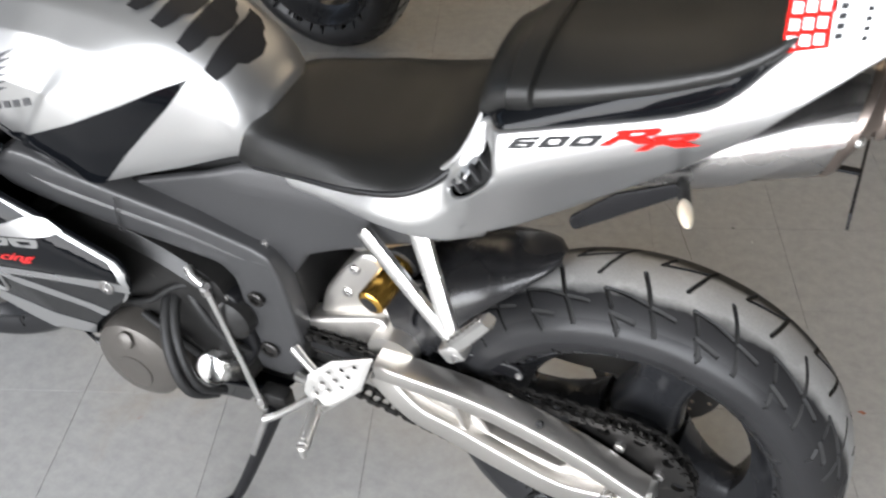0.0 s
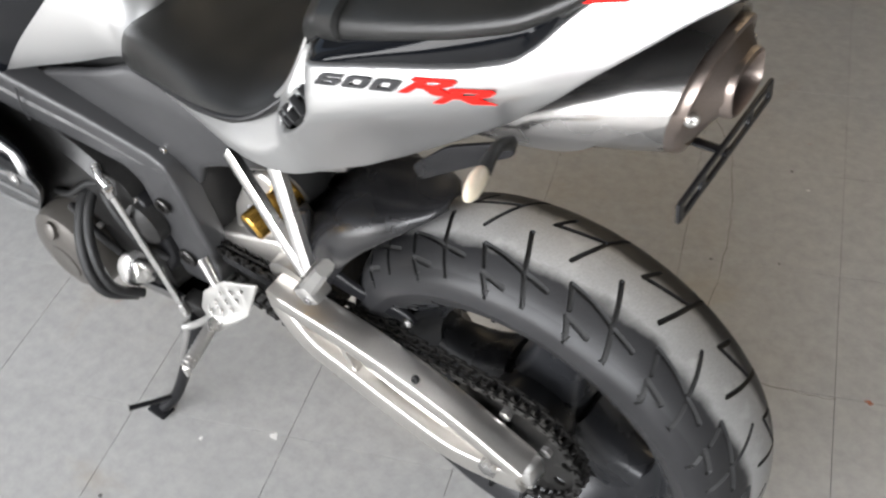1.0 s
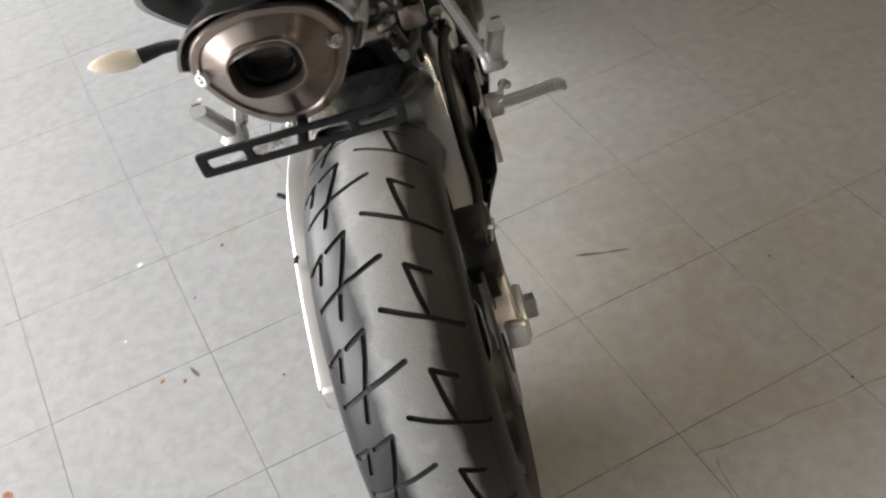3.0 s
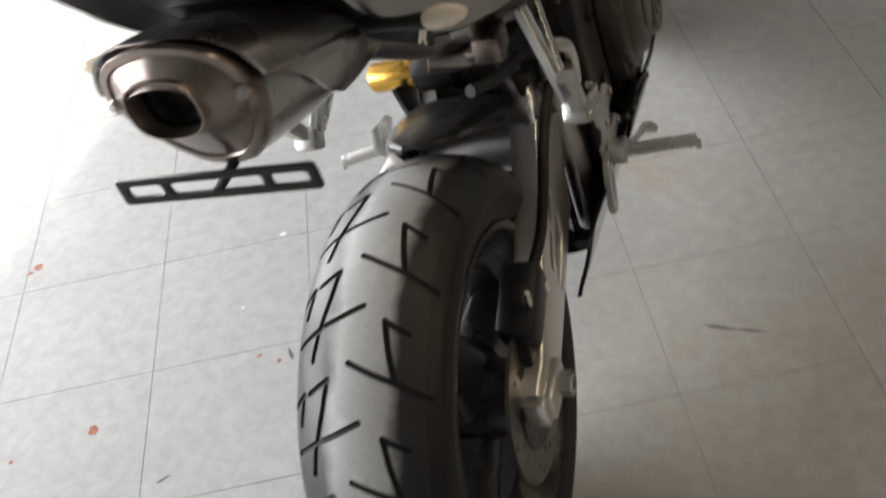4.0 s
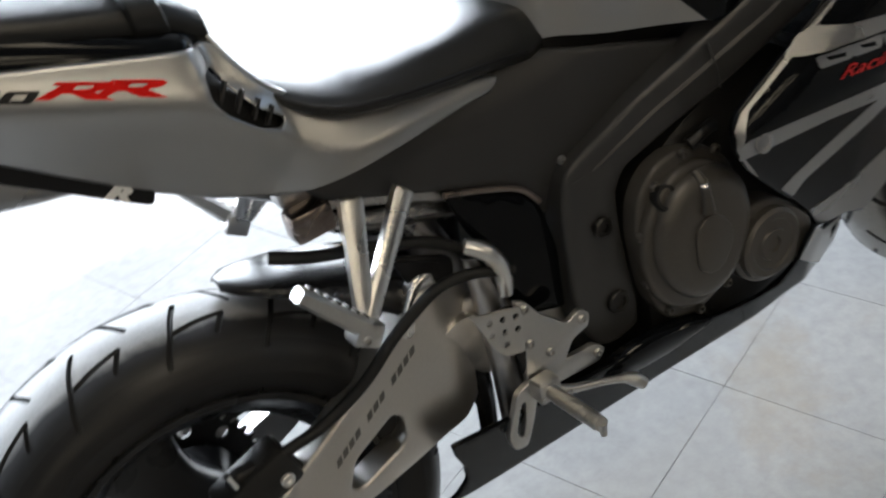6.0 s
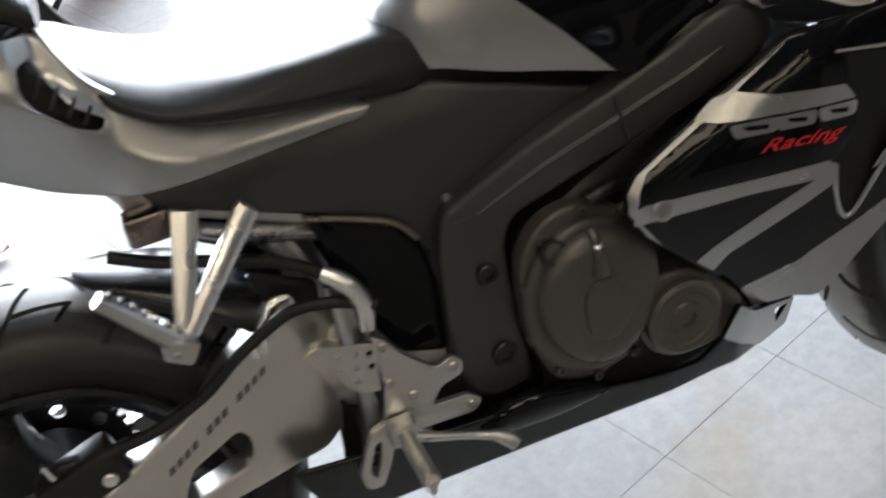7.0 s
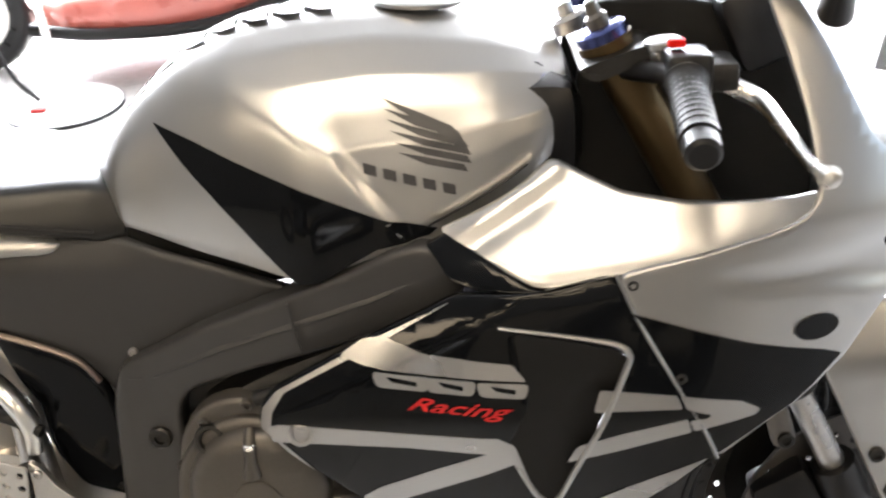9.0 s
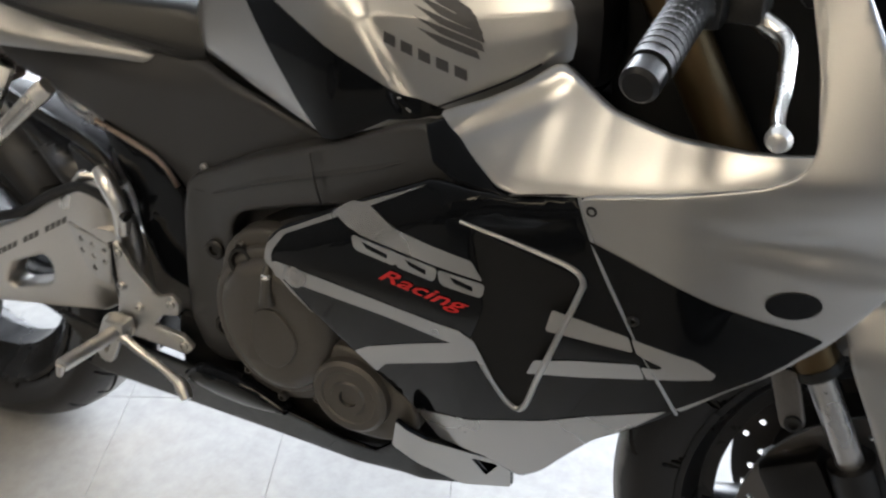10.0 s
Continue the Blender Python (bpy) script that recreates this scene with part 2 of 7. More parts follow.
# ---- mesh builders ----
class Shape:
    """Vertices and faces of one part, with a material number for each face."""

    def __init__(self):
        self.v, self.f, self.m = [], [], []

    def add(self, verts, faces, mat=0):
        o = len(self.v)
        self.v += [tuple(p) for p in verts]
        self.f += [tuple(i + o for i in f) for f in faces]
        self.m += [mat] * len(faces)
        return self

    def join(self, other):
        o = len(self.v)
        self.v += other.v
        self.f += [tuple(i + o for i in f) for f in other.f]
        self.m += other.m
        return self

    def flip(self):
        """The same shape on the other side of the machine."""
        s = Shape()
        s.v = [(x, -y, z) for x, y, z in self.v]
        s.f = [tuple(reversed(f)) for f in self.f]
        s.m = list(self.m)
        return s

    def moved(self, m):
        s = Shape()
        s.v = [tuple(m @ Vector(p)) for p in self.v]
        s.f, s.m = list(self.f), list(self.m)
        return s

    def mesh(self, name, mats, angle=38):
        me = bpy.data.meshes.new(name)
        me.from_pydata(self.v, [], self.f)
        for x in mats:
            me.materials.append(x)
        me.polygons.foreach_set("material_index", self.m)
        bm = bmesh.new()
        bm.from_mesh(me)
        bmesh.ops.recalc_face_normals(bm, faces=bm.faces)
        bm.to_mesh(me)
        bm.free()
        me.polygons.foreach_set("use_smooth", [True] * len(me.polygons))
        me.set_sharp_from_angle(angle=radians(angle))
        me.update()
        return me


def thing(name, label, category, m=None, kind="", group=""):
    ob = new(name)
    ob.empty_display_size = 0.1
    if m is not None:
        ob.matrix_world = m
    return tagged(ob, label, category, group, kind)


def part(name, shape, mats, parent, label="", angle=38):
    """One mesh object under a thing or a part. Coordinates are those of the top-level thing."""
    mats = mats if isinstance(mats, (list, tuple)) else [mats]
    ob = new(name, shape.mesh(name, mats, angle))
    ob.parent = parent
    return tagged(ob, label)


def spline(pts, n=8, closed=False):
    """Points of a smooth line through pts (any dimension)."""
    p = [np.array(q, float) for q in pts]
    c, out = len(p), []
    for i in range(c if closed else c - 1):
        if closed:
            a, b, d, e = p[(i - 1) % c], p[i], p[(i + 1) % c], p[(i + 2) % c]
        else:
            a, b, d, e = p[max(i - 1, 0)], p[i], p[i + 1], p[min(i + 2, c - 1)]
        for s in range(n):
            t = s / n
            out.append(0.5 * (2 * b + (d - a) * t + (2 * a - 5 * b + 4 * d - e) * t * t + (3 * b - a - 3 * d + e) * t**3))
    if not closed:
        out.append(p[-1])
    return out


def table(rows):
    """A smooth function of x from rows of (x, value...)."""
    rows = sorted(rows)
    xs = [r[0] for r in rows]

    def at(x):
        vals = [np.interp(x, xs, [r[k] for r in rows]) for k in range(1, len(rows[0]))]
        lo = [np.interp(x - 0.015, xs, [r[k] for r in rows]) for k in range(1, len(rows[0]))]
        hi = [np.interp(x + 0.015, xs, [r[k] for r in rows]) for k in range(1, len(rows[0]))]
        out = [(a + 2 * b + c) / 4 for a, b, c in zip(lo, vals, hi)]
        return out[0] if len(out) == 1 else out

    return at


def rounded(pts, r, n=4):
    """The outline with its corners rounded by about r."""
    out, c = [], len(pts)
    for i in range(c):
        a, b, d = (np.array(pts[k % c], float) for k in (i - 1, i, i + 1))
        la, ld = np.linalg.norm(a - b), np.linalg.norm(d - b)
        p, q = b + (a - b) * min(r / la, 0.45), b + (d - b) * min(r / ld, 0.45)
        for s in range(n + 1):
            t = s / n
            out.append(tuple((1 - t) ** 2 * p + 2 * t * (1 - t) * b + t * t * q))
    return out


def inward(loop, hole=False):
    """For each corner of a closed outline: the inward direction and the clear distance along it."""
    q = np.array(loop, float)
    area = np.sum(q[:, 0] * np.roll(q[:, 1], -1) - np.roll(q[:, 0], -1) * q[:, 1])
    t = np.roll(q, -1, 0) - np.roll(q, 1, 0)
    t /= np.maximum(np.linalg.norm(t, axis=1), 1e-9)[:, None]
    n = np.stack([-t[:, 1], t[:, 0]], 1) * (1 if (area > 0) != hole else -1)
    a, d = q, np.roll(q, -1, 0) - q
    clear = np.full(len(q), 1.0)
    for i in range(len(q)):
        den = n[i, 0] * d[:, 1] - n[i, 1] * d[:, 0]
        den = np.where(np.abs(den) < 1e-12, 1e-12, den)
        w = a - q[i]
        s = (w[:, 0] * d[:, 1] - w[:, 1] * d[:, 0]) / den
        u = (w[:, 0] * n[i, 1] - w[:, 1] * n[i, 0]) / den
        ok = (s > 1e-5) & (u >= 0) & (u <= 1)
        if ok.any():
            clear[i] = s[ok].min()
    return n, clear


def panel(outline, depth, thick=0.004, roll=0.006, step=0.02, holes=(), back=None):
    """A shell seen from the side: outline in (x, z), its outer face at y = depth(x, z) with edges rolled in, thick metres deep towards y = 0
    (back: a function for the inner face instead). While it is cut, a vertex's y holds how far it is rolled in."""
    bm = bmesh.new()
    inner_edges, inner_loop = [], None
    for k, loop in enumerate([outline, *holes]):
        stages = [(0.0, 1.0), (0.1, 1 - math.sqrt(1 - 0.9**2)), (0.4, 1 - math.sqrt(1 - 0.6**2)), (1.0, 0.0)] if roll else [(0.0, 0.0)]
        n, clear = inward(loop, k > 0)
        dist = np.minimum(roll, 0.3 * clear)
        rings = []
        for s, drop in stages:
            p = np.array(loop, float) + n * (dist * s)[:, None]
            rings.append([bm.verts.new((x, drop * q, z)) for (x, z), q in zip(p, dist)])
        m = len(loop)
        for r0, r1 in zip(rings, rings[1:]):
            for i in range(m):
                bm.faces.new((r0[i], r0[(i + 1) % m], r1[(i + 1) % m], r1[i]))
        last = rings[-1]
        inner_loop = inner_loop or last
        for i in range(m):
            e = bm.edges.get((last[i], last[(i + 1) % m])) or bm.edges.new((last[i], last[(i + 1) % m]))
            inner_edges.append(e)
    if holes:
        bmesh.ops.triangle_fill(bm, use_beauty=True, use_dissolve=False, edges=inner_edges, normal=(0, -1, 0))
    else:
        bm.faces.new(inner_loop)
    xs, zs = [p[0] for p in outline], [p[1] for p in outline]
    for axis, lo, hi in ((0, min(xs), max(xs)), (2, min(zs), max(zs))):
        for c in np.arange(lo + step * 0.5, hi, step):
            co, no = [0, 0, 0], [0, 0, 0]
            co[axis], no[axis] = c, 1
            bmesh.ops.bisect_plane(bm, geom=bm.verts[:] + bm.edges[:] + bm.faces[:], plane_co=co, plane_no=no, dist=1e-5)
    bm.verts.index_update()
    v = [tuple(p.co) for p in bm.verts]
    f = [tuple(p.index for p in q.verts) for q in bm.faces]
    rim = [(e.verts[0].index, e.verts[1].index) for e in bm.edges if len(e.link_faces) == 1]
    bm.free()
    s = Shape()
    front, rear = [], []
    for x, drop, z in v:
        y = depth(x, z)
        side = 1 if y >= 0 else -1
        front.append((x, y - side * drop, z))
        rear.append((x, back(x, z) if back else y - side * (thick + roll), z))
    n = len(v)
    s.add(front + rear, f + [tuple(i + n for i in reversed(q)) for q in f] + [(a, b, b + n, a + n) for a, b in rim])
    return s


def flat(outline, y, thick, roll=0.0015, holes=(), step=0.5):
    """A plate parallel to the machine's middle plane, outer face at y."""
    return panel(outline, lambda x, z: y, thick, roll, step, holes)


def loft(rings, closed=True, caps=True):
    s, n = Shape(), len(rings[0])
    verts = [tuple(p) for ring in rings for p in ring]
    faces = []
    for i in range(len(rings) - 1):
        for j in range(n if closed else n - 1):
            k = (j + 1) % n
            faces.append((i * n + j, i * n + k, (i + 1) * n + k, (i + 1) * n + j))
    if caps:
        faces += [tuple(range(n)), tuple(range((len(rings) - 1) * n, len(rings) * n))]
    return s.add(verts, faces)


def tube(pts, r, n=10, smooth=6, caps=True):
    """A round bar along a smooth line; r is a number or one for each of pts."""
    rs = [r] * len(pts) if isinstance(r, (int, float)) else list(r)
    line = spline([(*p, q) for p, q in zip(pts, rs)], smooth) if smooth else [np.array((*p, q)) for p, q in zip(pts, rs)]
    rings, up = [], None
    for i, p in enumerate(line):
        d = Vector(line[min(i + 1, len(line) - 1)][:3] - line[max(i - 1, 0)][:3]).normalized()
        if up is None:
            up = d.orthogonal().normalized()
        up = (up - d * up.dot(d)).normalized()
        w = d.cross(up)
        c = Vector(p[:3])
        rings.append([c + (up * math.cos(a) + w * math.sin(a)) * p[3] for a in (2 * math.pi * j / n for j in range(n))])
    return loft(rings, True, caps)


def turned(profile, at, axis, n=24, closed=False):
    """A lathed solid: profile rows of (along, radius) from the point at, along axis."""
    d = Vector(axis).normalized()
    u = d.orthogonal().normalized()
    w = d.cross(u)
    c = Vector(at)
    rings = [[c + d * a + (u * math.cos(t) + w * math.sin(t)) * max(r, 1e-4) for t in (2 * math.pi * j / n for j in range(n))] for a, r in profile]
    if closed:
        return loft(rings + [rings[0]], True, False)
    return loft(rings, True, True)


def bolt(at, axis, r=0.006, h=0.005, n=12):
    """A round-headed bolt with a socket."""
    return turned([(0, r), (h * 0.7, r), (h, r * 0.8), (h, r * 0.5), (h * 0.4, r * 0.48)], at, axis, n)


def box(center, size, bevel=0.003, m=None):
    x, y, z = (s / 2 for s in size)
    b = min(bevel, x * 0.9, y * 0.9, z * 0.9)
    bm = bmesh.new()
    bmesh.ops.create_cube(bm, size=1)
    for p in bm.verts:
        p.co = (p.co.x * 2 * x, p.co.y * 2 * y, p.co.z * 2 * z)
    if b > 0:
        bmesh.ops.bevel(bm, geom=bm.edges[:], offset=b, segments=2, profile=0.5, affect="EDGES")
    bm.verts.index_update()
    t = Matrix.Translation(center) @ (m.to_4x4() if m is not None else Matrix())
    s = Shape().add([t @ p.co for p in bm.verts], [tuple(p.index for p in q.verts) for q in bm.faces])
    bm.free()
    return s


def letters(text, at, along, up, size, depth, lift=0.001, shear=0.0, wide=1.0, bold=0.0):
    """Raised lettering on a side panel: at and the directions are in (x, z)."""
    cu = bpy.data.curves.new("lettering", "FONT")
    cu.body, cu.size, cu.shear, cu.offset, cu.resolution_u = text, 1.0, shear, bold, 3
    ob = bpy.data.objects.new("lettering", cu)
    scene.collection.objects.link(ob)
    me = bpy.data.meshes.new_from_object(ob.evaluated_get(bpy.context.evaluated_depsgraph_get()))
    v = [(p.co.x, p.co.y) for p in me.vertices]
    f = [tuple(q.vertices) for q in me.polygons]
    bpy.data.objects.remove(ob)
    bpy.data.curves.remove(cu)
    bpy.data.meshes.remove(me)
    out = []
    for a, b in v:
        x = at[0] + along[0] * a * size * wide + up[0] * b * size
        z = at[1] + along[1] * a * size * wide + up[1] * b * size
        y = depth(x, z)
        out.append((x, y + (lift if y > 0 else -lift), z))
    return Shape().add(out, f)


def decal(outline, depth, lift=0.0012, step=0.02, holes=()):
    """A thin sticker or painted field that follows a panel."""
    def outer(x, z):
        y = depth(x, z)
        return y + (lift if y > 0 else -lift)
    return panel(outline, outer, 0.0008, 0.0, step, holes)

# ---- the motorcycle: bodywork ----
bike = thing("motorcycle", "silver and black sports motorcycle leaning on its side stand", "motorcycle", LEAN)
R, LFT = -1, 1

TAIL_HALF = table([(-0.34, 0.035), (-0.30, 0.05), (-0.22, 0.082), (-0.12, 0.117), (0.0, 0.138), (0.10, 0.150), (0.17, 0.160), (0.25, 0.174), (0.30, 0.175), (0.36, 0.166), (0.42, 0.150), (0.48, 0.128)])


def tail_crease(x):
    return 0.878 + (0.157 - x) * 0.39 if x < 0.157 else 0.878 - (x - 0.157) * 0.37


def soft(d, k=0.014):
    """A ramp with a rounded start."""
    return 0.5 * (d + math.sqrt(d * d + k * k))


HORN = table([(0.19, 0.140, 0.870, 0.35), (0.212, 0.143, 0.822, 0.35), (0.236, 0.150, 0.792, 0.40), (0.262, 0.153, 0.778, 0.46), (0.29, 0.153, 0.772, 0.60), (0.33, 0.147, 0.770, 0.70),
              (0.39, 0.130, 0.762, 0.72), (0.44, 0.117, 0.757, 0.72), (0.50, 0.104, 0.749, 0.72)])


def tail_y(x, z):
    d = z - tail_crease(x)
    # the face round the air outlet turns in towards the seat
    turn_in = min(x - 0.157, (x - 0.157) * 0.655 + (z - 0.885) * 0.755)
    w = TAIL_HALF(x) - 0.036 + soft(0.036 - 1.8 * soft(turn_in, 0.006), 0.004)
    under = 0.64 - 0.20 * min(1, max(0, (x - 0.08) / 0.14))
    y = w + 0.005 - 0.36 * soft(d) - under * soft(-d) - (1.0 if d > 0 else -0.4) * d * d
    if x < 0.19:
        return y
    # the horn below the seat: a low outer edge and a shelf that slopes up to the seat
    yb, zb, lean_in = HORN(x)
    horn = yb - lean_in * soft(z - zb, 0.004) - 0.08 * soft(zb - z, 0.004)
    t = min(1, (x - 0.19) / 0.04)
    return y + (horn - y) * t * t * (3 - 2 * t)


def on(side, fn):
    return lambda x, z: side * fn(x, z)


TAIL_EDGE = [(0.492, 0.756), (0.44, 0.773), (0.39, 0.785), (0.33, 0.796), (0.29, 0.808), (0.262, 0.824), (0.236, 0.846), (0.212, 0.872), (0.197, 0.900), (0.187, 0.926), (0.165, 0.932),
             (0.108, 0.948), (0.038, 0.968), (-0.042, 0.990), (-0.083, 1.006), (-0.106, 1.026), (-0.125, 1.048), (-0.150, 1.072), (-0.178, 1.112), (-0.215, 1.135), (-0.30, 1.160),
             (-0.325, 1.148), (-0.29, 1.105), (-0.225, 1.062), (-0.15, 1.003), (-0.063, 0.918), (0.021, 0.850), (0.083, 0.801), (0.143, 0.768),
             (0.20, 0.751), (0.24, 0.7515), (0.28, 0.752), (0.32, 0.752), (0.36, 0.750), (0.40, 0.748), (0.44, 0.746), (0.476, 0.743)]
SLOT = [(0.160, 0.908), (0.156, 0.885), (0.165, 0.867), (0.190, 0.842), (0.213, 0.829), (0.222, 0.836), (0.196, 0.860), (0.180, 0.888), (0.174, 0.908)]
for side in (LFT, R):
    tail = part("tail_fairing", panel(rounded(TAIL_EDGE, 0.012, 3), on(side, tail_y), 0.004, 0.003, 0.006, [rounded(SLOT, 0.006, 3)]), SILVER, bike, "glossy silver painted tail panel")
    # grille between the tail panel's front edge and the seat
    slot = [(0.19 + (x - 0.19) * 1.25, 0.868 + (z - 0.868) * 1.12) for x, z in rounded(SLOT, 0.006, 3)]
    part("air_slot", panel(slot, lambda x, z, s=side: s * (tail_y(x, z) - 0.014), 0.003, 0.002, 0.02), MATT_BLACK, tail, "black slotted air outlet")
    for k in range(4):
        x, z = 0.172 + 0.0115 * k, 0.884 - 0.0125 * k
        y = side * (tail_y(x, z) - 0.008)
        part("slat", box((x, y, z), (0.003, 0.010, 0.024 - 0.0015 * k), 0.0008, Matrix.Rotation(0.6, 3, "Y")), DARK_PLASTIC, tail)
    lip = [(0.187, 0.930), (0.198, 0.900), (0.213, 0.872), (0.237, 0.846), (0.264, 0.822), (0.292, 0.803), (0.34, 0.784), (0.40, 0.773)]
    part("slot_lip", tube([(x, side * (tail_y(x, z) - 0.006), z) for x, z in lip], [0.002, 0.003, 0.005, 0.006, 0.006, 0.005, 0.004, 0.002], 8, 5), SILVER, tail)

# lettering on the tail
ZERO = ([(0.08, 0.0), (0.92, 0.0), (1.0, 0.14), (1.0, 0.86), (0.92, 1.0), (0.08, 1.0), (0.0, 0.86), (0.0, 0.14)], [(0.30, 0.26), (0.30, 0.74), (0.70, 0.74), (0.70, 0.26)])
SIX = ([(0.08, 0.0), (0.92, 0.0), (1.0, 0.14), (1.0, 0.50), (0.92, 0.62), (0.30, 0.62), (0.30, 0.78), (1.0, 0.78), (1.0, 0.90), (0.92, 1.0), (0.08, 1.0), (0.0, 0.86), (0.0, 0.14)], [(0.30, 0.22), (0.30, 0.40), (0.70, 0.40), (0.70, 0.22)])
DIGITS = (SIX, ZERO, ZERO)
LETTER_R = ([(0.0, 0.0), (0.24, 0.0), (0.32, 0.36), (0.46, 0.36), (0.82, 0.0), (1.32, -0.06), (0.80, 0.44), (0.98, 0.62), (1.0, 0.84), (0.86, 1.0), (0.02, 1.0), (0.0, 0.84), (0.14, 0.78)], [(0.40, 0.58), (0.40, 0.80), (0.68, 0.80), (0.70, 0.68), (0.62, 0.58)])
a = math.atan2(0.044, 0.109)
for side in (LFT, R):
    d = on(side, tail_y)
    if side == LFT:
        b = a - radians(9)
        along, up, start, red = (-math.cos(b), math.sin(b)), (math.sin(a) * 0.6, math.cos(a)), (0.140, 0.923), ((0.034, 0.948), (-0.006, 0.949))
    else:
        along, up, start, red = (math.cos(a), -math.sin(a)), (math.sin(a) * 0.6, math.cos(a)), (-0.076, 0.982), ((0.012, 0.950), (0.056, 0.934))
    def glyph(at, pts, wide, high):
        """Points of a slanted sign, in its own width and height, on the panel."""
        return [(at[0] + along[0] * (q + 0.42 * r) * wide + up[0] * r * high, at[1] + along[1] * (q + 0.42 * r) * wide + up[1] * r * high) for q, r in pts]
    pitch, wide = (0.036, 0.031) if side == LFT else (0.0315, 0.0275)
    for k, (body, hole) in enumerate(DIGITS):
        at = (start[0] + along[0] * pitch * k, start[1] + along[1] * pitch * k)
        part("number_lettering", decal(glyph(at, body, wide, 0.0115), d, 0.0028, 0.008, [glyph(at, hole, wide, 0.0115)]), BLACK_STICKER, bike, "black slanted digit of the number 600")
    for p in red:
        part("letter_lettering", decal(glyph(p, LETTER_R[0], 0.052, 0.0155), d, 0.0030, 0.008, [glyph(p, LETTER_R[1], 0.052, 0.0155)]), RED_STICKER, bike, "red slanted letter R with a long spur")

# tail centre cover and sticker
rings = []
for x, z, w in ((-0.165, 1.114, 0.046), (-0.20, 1.135, 0.044), (-0.25, 1.152, 0.044), (-0.31, 1.165, 0.038), (-0.335, 1.150, 0.030)):
    rings.append([(x, w * math.cos(t), z + 0.014 * math.sin(t) - 0.006) for t in np.linspace(0, math.pi, 13)] + [(x, -w, z - 0.03), (x, w, z - 0.03)])
part("tail_cover", loft(rings), SILVER, bike, "silver tail hump")
tail_light = loft([[(x, w * math.cos(t), z + h * math.sin(t)) for t in np.linspace(0, 2 * math.pi, 16, endpoint=False)] for x, z, w, h in
                   ((-0.33, 1.14, 0.032, 0.014), (-0.30, 1.115, 0.05, 0.022), (-0.25, 1.085, 0.055, 0.022))])
part("tail_lamp", tail_light, GLOSS_BLACK, bike, "dark smoked tail lamp")
sd = lambda x, z: tail_y(x, z)
st = rounded([(-0.131, 1.112), (-0.172, 1.118), (-0.176, 1.072), (-0.133, 1.064)], 0.001, 1)
sticker = part("sticker", decal(st, sd, 0.0014, 0.02), RED_STICKER, bike, "red and white maker's sticker")
for k in range(3):
    for j in range(3):
        c = np.array((-0.140 - 0.0125 * k, 1.075 + 0.002 * k + 0.0145 * j))
        bar = [tuple(c + p) for p in ((0.0045, 0.0045), (-0.0045, 0.0052), (-0.0048, -0.0045), (0.0042, -0.0052))]
        part("bar", decal(bar, sd, 0.0022, 0.02), WHITE_STICKER, sticker)

part("label_strip", decal([(-0.1745, 1.118), (-0.186, 1.120), (-0.189, 1.075), (-0.1775, 1.0725)], sd, 0.0016, 0.02), WHITE_STICKER, sticker, "white label strip")
for k in range(5):
    z = 1.080 + 0.0085 * k
    part("bar", decal([(-0.1785, z), (-0.1855, z + 0.001), (-0.1855, z + 0.006), (-0.1785, z + 0.005)], sd, 0.0026, 0.02), BLACK_STICKER, sticker)
    part("bar", decal([(-0.203, z), (-0.2085, z + 0.001), (-0.2085, z + 0.005), (-0.203, z + 0.004)], sd, 0.0026, 0.02), BLACK_STICKER, sticker)

# rider's seat
S = table([(0.185, 0.10, 0.878, 0.905), (0.21, 0.125, 0.850, 0.888), (0.25, 0.146, 0.822, 0.862), (0.29, 0.154, 0.806, 0.846), (0.36, 0.148, 0.791, 0.834),
           (0.44, 0.130, 0.776, 0.828), (0.51, 0.114, 0.762, 0.826), (0.545, 0.106, 0.752, 0.820), (0.562, 0.094, 0.757, 0.808)])
rings = []
for x in np.linspace(0.188, 0.562, 34):
    w, zb, zt = S(x)
    h = zt - zb
    box_like = max(0, min(1, (x - 0.28) / 0.12))
    rows = [((0.92, 0.0), (0.95, 0.0)), ((1.0, 0.16), (1.0, 0.14)), ((0.98, 0.36), (0.985, 0.38)), ((0.88, 0.60), (0.92, 0.68)), ((0.70, 0.82), (0.81, 0.90)), ((0.40, 0.97), (0.52, 0.985)), ((0, 1.0), (0, 1.0))]
    prof = spline([(p[0] + (q[0] - p[0]) * box_like, p[1] + (q[1] - p[1]) * box_like) for p, q in rows], 4)
    half = [(w * p[0], zb + h * p[1]) for p in prof]
    rings.append([(x, y, z) for y, z in half] + [(x, -y, z) for y, z in reversed(half[:-1])])
part("rider_seat", loft(rings), LEATHER, bike, "black textured vinyl rider's seat", 60)
# seat edge piping
for side in (LFT, R):
    part("seat_piping", tube([(x, side * (S(x)[0] * 0.985), S(x)[1] + 0.012) for x in (0.20, 0.25, 0.30, 0.38, 0.46, 0.53)], 0.0035, 8, 4), BLACK_PLASTIC, bike)

